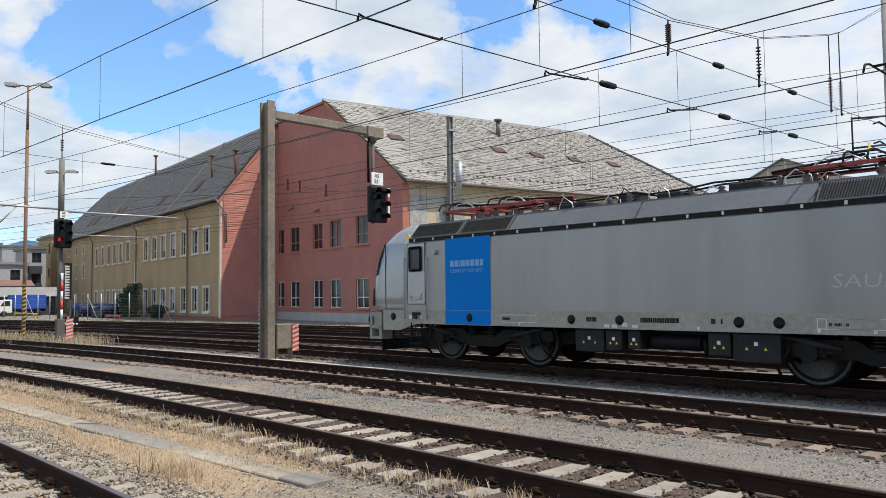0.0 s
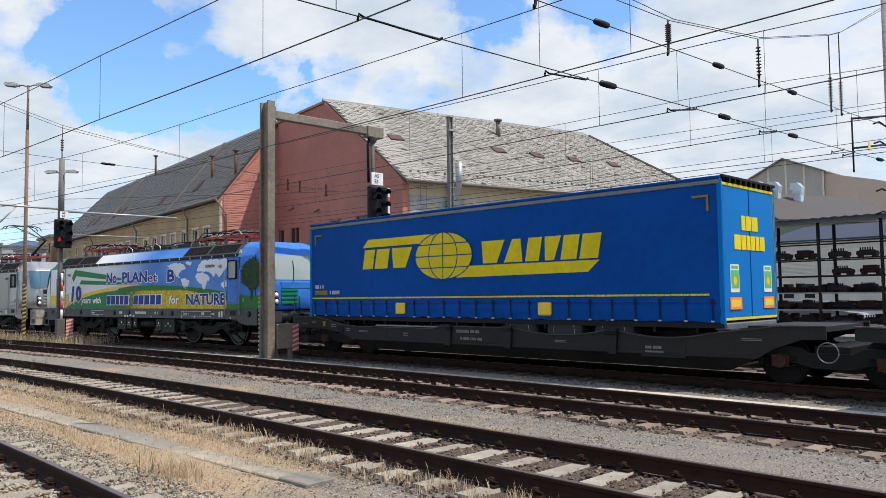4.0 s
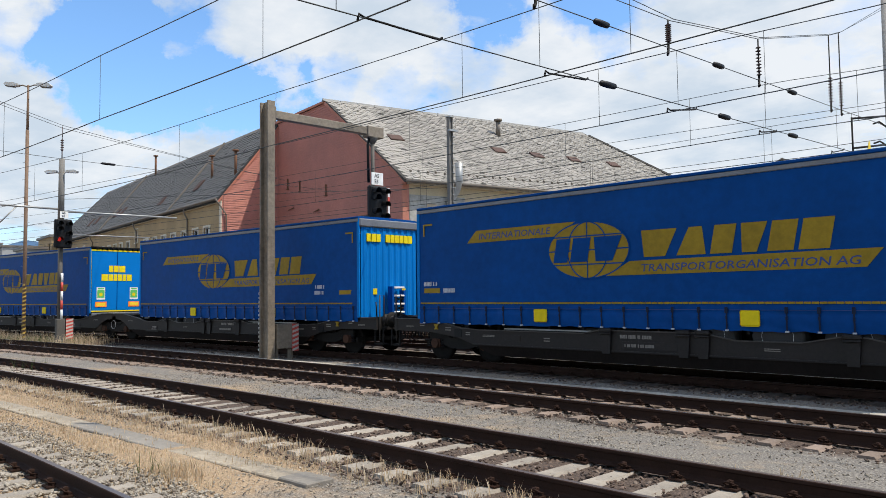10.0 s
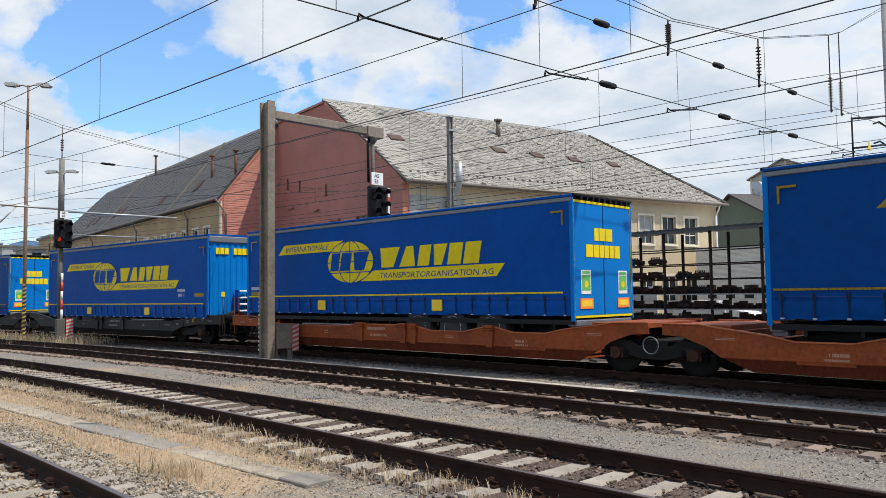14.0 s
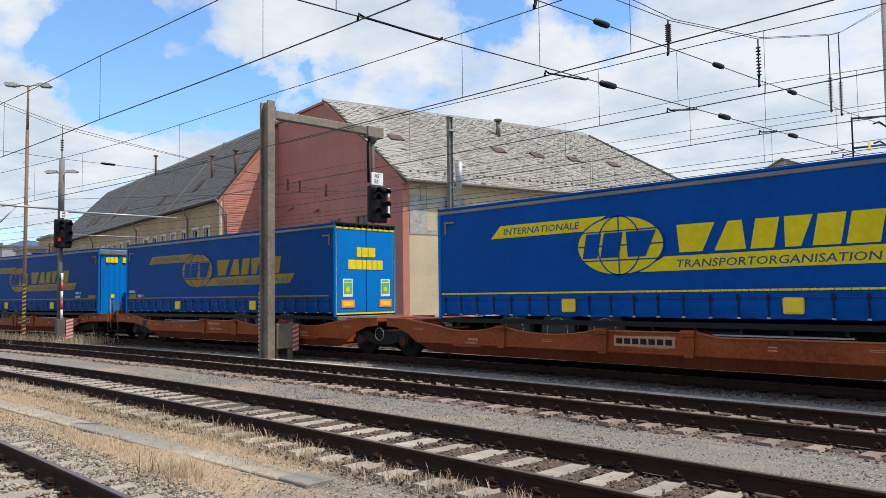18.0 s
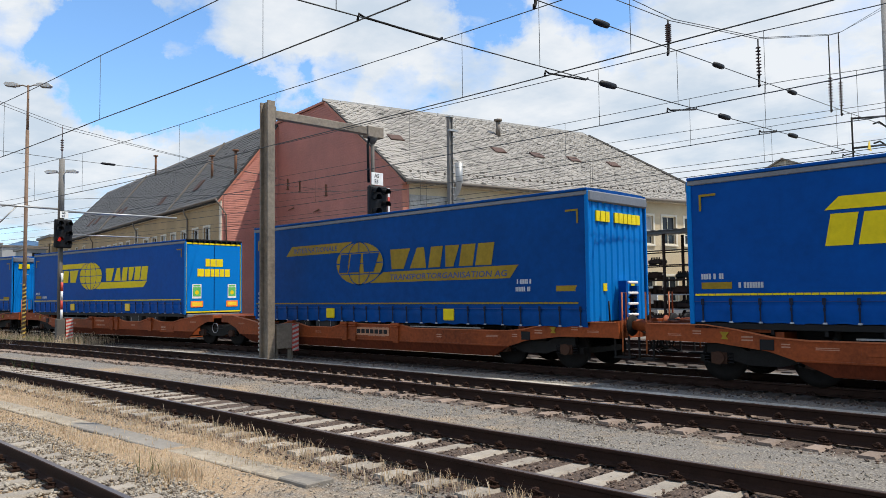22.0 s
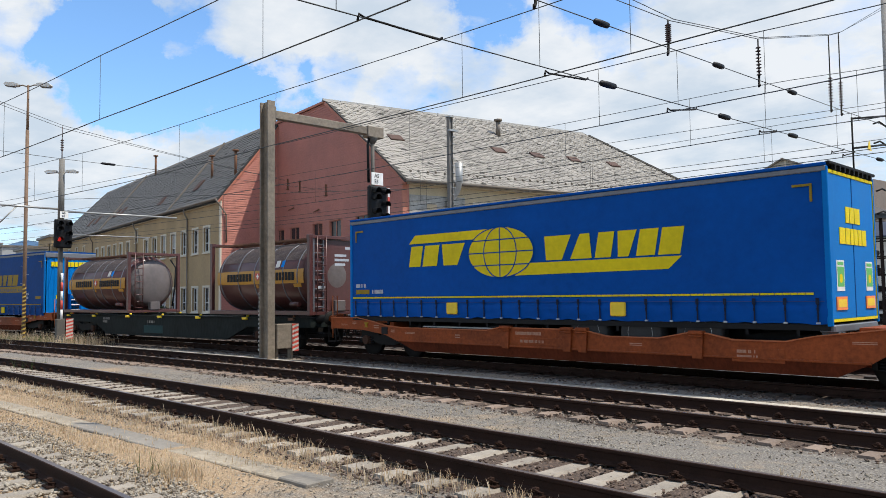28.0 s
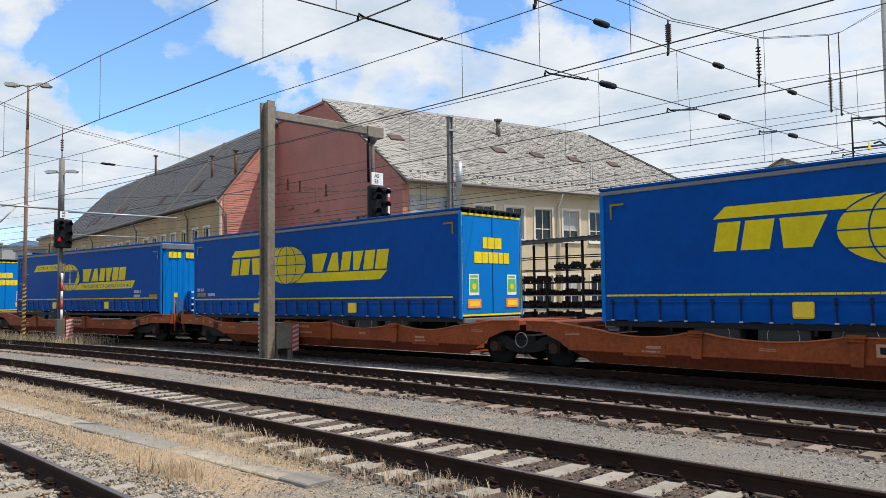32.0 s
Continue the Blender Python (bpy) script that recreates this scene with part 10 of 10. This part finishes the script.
def build_flat_wagon():
    WL = 18.5
    t = thing("container_flat_wagon", "grimy dark green container flat wagon on bogies", "railway wagon", group="wagons of the train")
    at = Matrix.Translation((-WL / 2, 0, 0))
    for sy in (-1, 1):
        bm = bmesh.new()
        y0, y1 = sorted((sy * 1.16, sy * 1.24))
        prism(bm, [(0, 1.03), (WL, 1.03), (WL, 0.74), (WL - 3.4, 0.72), (WL - 4.6, 0.26), (4.6, 0.26), (3.4, 0.72), (0, 0.74)], y0, y1)
        s = part("side_sill", bm, M_WAGON_G, t, at=at)
        bm = bmesh.new()
        y0, y1 = sorted((sy * 1.10, sy * 1.30))
        box(bm, 0, WL, y0, y1, 1.03, 1.06)
        box(bm, 4.6, WL - 4.6, y0, y1, 0.235, 0.265)
        part("sill_flange", bm, M_WAGON_G, s)
        if sy < 0:
            bm = bmesh.new()
            number_bars(bm, 4.3, 0.85, 13, 0.1, -1.246, 5)
            number_bars(bm, 4.3, 0.72, 9, 0.1, -1.246, 6)
            number_bars(bm, 8.2, 0.75, 12, 0.1, -1.246, 7)
            tagged(part("stencil", bm, M_INK_K, s), kind="stuff")
            bm = bmesh.new()
            slab_of(bm, [(7.9, 0.35), (9.4, 0.35), (9.4, 0.66), (7.9, 0.66)], -1.244)
            part("paint_patch", bm, material("petrol_patch", (0.012, 0.040, 0.042), 0.6, spec=0.15), s)
        for x in (0.9, 3.5, 6.6, 9.2, 12.0, 15.0, 17.6):
            bm = bmesh.new()
            bevel_box(bm, x - 0.14, x + 0.14, min(sy * 1.24, sy * 1.32), max(sy * 1.24, sy * 1.32), 0.96, 1.05, 0.015)
            tube(bm, (x, sy * 1.15, 1.06), (x, sy * 1.15, 1.13), 0.05, 8)
            part("container_pin", bm, M_YELLOW if int(x) % 3 == 0 else M_RUST, t, at=at)
    bm = bmesh.new()
    box(bm, 0, WL, -0.25, 0.25, 0.7, 1.03)
    for k in range(9):
        box(bm, 0.6 + k * 2.15, 0.8 + k * 2.15, -1.16, 1.16, 0.85, 1.02)
    for x in (0.0, WL):
        box(bm, x - 0.05, x + 0.05, -1.25, 1.25, 0.75, 1.05)
    part("centre_beam", bm, M_WAGON_G, t, at=at)
    buffers(t, -0.05, -1, at, M_STEEL_D)
    buffers(t, WL + 0.05, 1, at, M_STEEL_D)
    bogie(t, 2.1, at)
    bogie(t, WL - 2.1, at)
    return t, WL


flat_wagon, flat_len = build_flat_wagon()
MOVERS.append((flat_wagon, 260.75 + flat_len / 2, 0.0, Matrix()))
tank = build_tank(5.95, 1)
MOVERS.append((tank, 261.25 + 5.95 / 2, 0.0, Matrix()))
second_tank = copy_thing(tank, Matrix())
tagged(second_tank, "maroon tank container with a panelled end and a ladder", "tank container", "tank containers")
bm = bmesh.new()
bevel_box(bm, 2.80, 2.86, -1.08, 1.08, 1.26, 3.60, 0.01)
plate = part("end_panel", bm, M_TANK, second_tank, "flat maroon end panel")
for k, (y, z, w) in enumerate(((-0.1, 3.05, 0.5), (-0.1, 2.9, 0.6), (-0.1, 2.75, 0.45), (0.35, 3.3, 0.4), (-0.8, 2.0, 0.3))):
    bm = bmesh.new()
    box(bm, 2.862, 2.866, y, y + w, z, z + 0.08)
    part("stencil", bm, M_NUMBER, plate)
bm = bmesh.new()
for y in (-1.02, -0.62):
    box(bm, 2.90, 2.94, y - 0.025, y + 0.025, 1.2, 3.7)
for k in range(8):
    tube(bm, (2.92, -1.02, 1.4 + 0.29 * k), (2.92, -0.62, 1.4 + 0.29 * k), 0.018, 6)
part("ladder", bm, M_CAP, second_tank, "grey steel ladder")
MOVERS.append((second_tank, 273.5 + 5.95 / 2, 0.0, Matrix()))
# ---- ground detail ----
stones("loose_stones", [(-40, 1, TRACKS["b"] - 0.7, TRACKS["b"] + 0.7, -0.215, 1.6), (-40, 1, TRACKS["b"] - 1.5, TRACKS["b"] - 0.78, -0.21, 1.0), (-40, 1, TRACKS["b"] + 0.8, TRACKS["b"] + 1.4, -0.215, 0.6)], 17000, 0.021, M_STONES, "brown ballast stones round the near siding", 11)
stones("loose_stones", [(-45, 1, TRACKS["c"] - 1.5, TRACKS["c"] - 0.78, -0.21, 1.0), (-45, 1, TRACKS["c"] - 0.7, TRACKS["c"] + 0.7, -0.215, 0.8), (-45, 1, TRACKS["d"] - 1.7, TRACKS["d"] - 0.8, -0.21, 0.8), (-45, 1, TRACKS["d"] + 0.8, TRACKS["d"] + 2.0, -0.21, 0.8)], 13000, 0.022, M_STONES, "brown ballast stones along the running tracks", 12)
stones("pale_stones", [(-14, 0, TRACKS["a"] - 0.7, TRACKS["a"] + 1.75, -0.205, 1.0), (-14, -3, TRACKS["a"] + 0.78, TRACKS["a"] + 1.6, -0.20, 1.6)], 14000, 0.019, M_STONES_L, "pale ballast stones round the nearest siding", 13)
stones("grit", [(-16, 0, 3.4, 5.4, -0.215, 1.0), (-22, -1, 7.7, 10.2, -0.215, 0.8), (-30, 0, 12.6, 14.0, -0.215, 0.5)], 15000, 0.011, M_STONES_L, "fine loose grit on the ground", 14)


def slab_row():
    """Concrete cable-trough covers, flush with the ground, partly overgrown."""
    rng = random.Random(2)
    t = thing("cable_trough", "row of weathered concrete cable trough covers", "cable trough", kind="structure")
    for k in range(27):
        s = -20.2 + 0.505 * k
        lat = 4.32 + 0.03 * (s + 16.5) if s < -10 else 4.55 + 0.07 * (s + 9.9)
        dark = -12.7 < s < -10.0 or k == 26
        bm = bmesh.new()
        bevel_box(bm, -0.25, 0.25, -0.185, 0.185, -0.05, 0.03, 0.012)
        sl = part("cover_slab", bm, M_SLAB_D if dark else M_SLAB, t, at=pose_on_line(s, lat, (-0.218 if dark else -0.228) + rng.uniform(-0.006, 0.005)) @ Matrix.Rotation(0.045 + rng.uniform(-0.015, 0.015), 4, "Z"))
    # long paving strip beside the running track
    for k in range(34):
        bm = bmesh.new()
        bevel_box(bm, -0.62, 0.62, -0.35, 0.35, -0.06, 0.03, 0.012)
        part("cover_slab", bm, M_SLAB_E, t, at=pose_on_line(-1.0 - 1.26 * k, 12.95, -0.205 + rng.uniform(-0.006, 0.006)))


M_SLAB = material("pale_concrete_slab", (0.345, 0.29, 0.215), 0.95, 0, 0.5, 1.2, 24, 1.6, 0.4, 0.10)
M_SLAB_E = material("dusty_concrete_slab", (0.50, 0.455, 0.38), 0.92, 0, 0.55, 1.2, 24, 1.4, 0.3, 0.12)
M_SLAB_D = material("grey_concrete_slab", (0.24, 0.215, 0.18), 0.92, 0, 0.65, 1.15, 24, 1.6, 0.3, 0.10)
slab_row()


def blades(name, clumps, mat, label, seed, hmin, hmax, spread, per):
    """Thin bent blades in clumps."""
    rng = np.random.RandomState(seed)
    V, F = [], []
    for s, lat, k in clumps:
        p, _ = on_line(s, lat, 0)
        for j in range(max(2, int(per * k))):
            x, y = p.x + rng.normal(0, spread * k), p.y + rng.normal(0, spread * k)
            hgt = rng.uniform(hmin, hmax) * (0.6 + 0.5 * k)
            a = rng.uniform(0, math.tau)
            lean = rng.uniform(0.1, 0.7) * hgt
            w = rng.uniform(0.0028, 0.0062)
            dx, dy = math.cos(a), math.sin(a)
            z0 = lie(x, y) - 0.01
            o = len(V)
            V += [(x - dy * w, y + dx * w, z0), (x + dy * w, y - dx * w, z0),
                  (x + dx * lean * 0.4 - dy * w * 0.8, y + dy * lean * 0.4 + dx * w * 0.8, z0 + hgt * 0.62), (x + dx * lean * 0.4 + dy * w * 0.8, y + dy * lean * 0.4 - dx * w * 0.8, z0 + hgt * 0.62),
                  (x + dx * lean, y + dy * lean, z0 + hgt)]
            F += [(o, o + 1, o + 3, o + 2), (o + 2, o + 3, o + 4)]
    me = bpy.data.meshes.new(name)
    me.from_pydata(V, [], F)
    me.materials.append(mat)
    return tagged(new(name, me), label, "grass", kind="stuff")


M_STRAW = island_material("dry_straw", [(0.62, 0.42, 0.25), (0.90, 0.72, 0.48), (0.78, 0.56, 0.34), (0.94, 0.80, 0.58)], 0.8, 0.5)
M_GREENB = island_material("green_weed", [(0.05, 0.10, 0.02), (0.12, 0.18, 0.04), (0.20, 0.24, 0.07), (0.09, 0.14, 0.03)], 0.8, 0.4)


def weeds():
    rng = random.Random(21)
    dry, turf = [], []
    for k in range(430):                                       # fringe along the near siding
        s = rng.uniform(-26, -3)
        dry.append((s, TRACKS["b"] - 1.0 - abs(rng.gauss(0, 0.28)), rng.uniform(0.3, 0.9)))
    for k in range(2600):                                       # thin dry turf between the sidings
        s = rng.uniform(-24, -7.5)
        lat = rng.uniform(3.2, 5.75)
        if abs(lat - 4.45) < 0.24 and rng.random() < 0.85:
            continue
        turf.append((s, lat, rng.uniform(0.2, 0.8)))
    for k in range(260):
        s = rng.uniform(-26, -3)
        dry.append((s, TRACKS["b"] + rng.uniform(0.9, 1.5), rng.uniform(0.2, 0.6)))
    for s, lat in ((-8.3, 3.75), (-8.45, 3.9), (-8.2, 3.85), (-12.6, 5.4), (-10.6, 5.35), (-6.9, 5.2), (-6.2, 5.35), (-9.3, 9.3), (-3.5, 13.9), (-3.2, 14.1)):
        dry.append((s, lat, 1.5))
    for k in range(14):                                        # one thick tuft beside the cable trough
        dry.append((-8.35 + rng.gauss(0, 0.16), 3.83 + rng.gauss(0, 0.10), 1.3))
    blades("dry_grass", dry, M_STRAW, "dry straw-coloured grass along the sidings", 5, 0.06, 0.21, 0.10, 12)
    blades("dry_turf", turf, M_STRAW, "short thin dry turf between the sidings", 8, 0.03, 0.11, 0.16, 14)
    green = [(-24.5, 7.3, 1.6), (-24.3, 7.5, 1.4), (-8.55, 3.7, 0.8)]
    for k in range(120):
        green.append((rng.uniform(-46, -36), rng.uniform(12.2, 14.6), rng.uniform(0.5, 1.5)))
    for k in range(170):
        green.append((rng.uniform(-70, -36), rng.uniform(29.6, 33.0), rng.uniform(0.6, 1.6)))
    blades("green_weeds", green, M_GREENB, "green weeds and grass beside the tracks", 6, 0.10, 0.32, 0.16, 16)
    pale = []
    for k in range(160):
        pale.append((rng.uniform(-47, -34), rng.uniform(12.0, 14.8), rng.uniform(0.6, 1.5)))
    blades("pale_grass", pale, M_STRAW, "pale tall grass round the signal mast", 7, 0.2, 0.5, 0.2, 16)


weeds()


def motions():
    """The whole train rolls to the left along its track."""
    for ob, u, z, turned in MOVERS:
        walk(ob, [(float(k), pose_on_line(u - travel(k), TRAIN_LAT, z) @ turned) for k in range(33)])
        # its wheelsets roll
        flip = 1 if turned[0][0] > 0 else -1
        for ch in ob.children:
            if ch.name.startswith("wheelset"):
                base = ch.matrix_basis.copy()
                r = base.translation.z
                step = 2 if r > 0.55 else 1
                # turned only while in or near the camera's view, still before and after
                times = [k / FPS for k in range(0, int(32 * FPS) + 1, step) if -95 < u - travel(k / FPS) < 18]
                if len(times) > 1:
                    rows = [(q, base @ Matrix.Rotation(-flip * travel(q) / r, 4, "Y")) for q in times]
                    first, last = [] if times[0] == 0 else [(0.0, rows[0][1])], [] if times[-1] == 32 else [(32.0, rows[-1][1])]
                    walk(ch, first + rows + last)


motions()
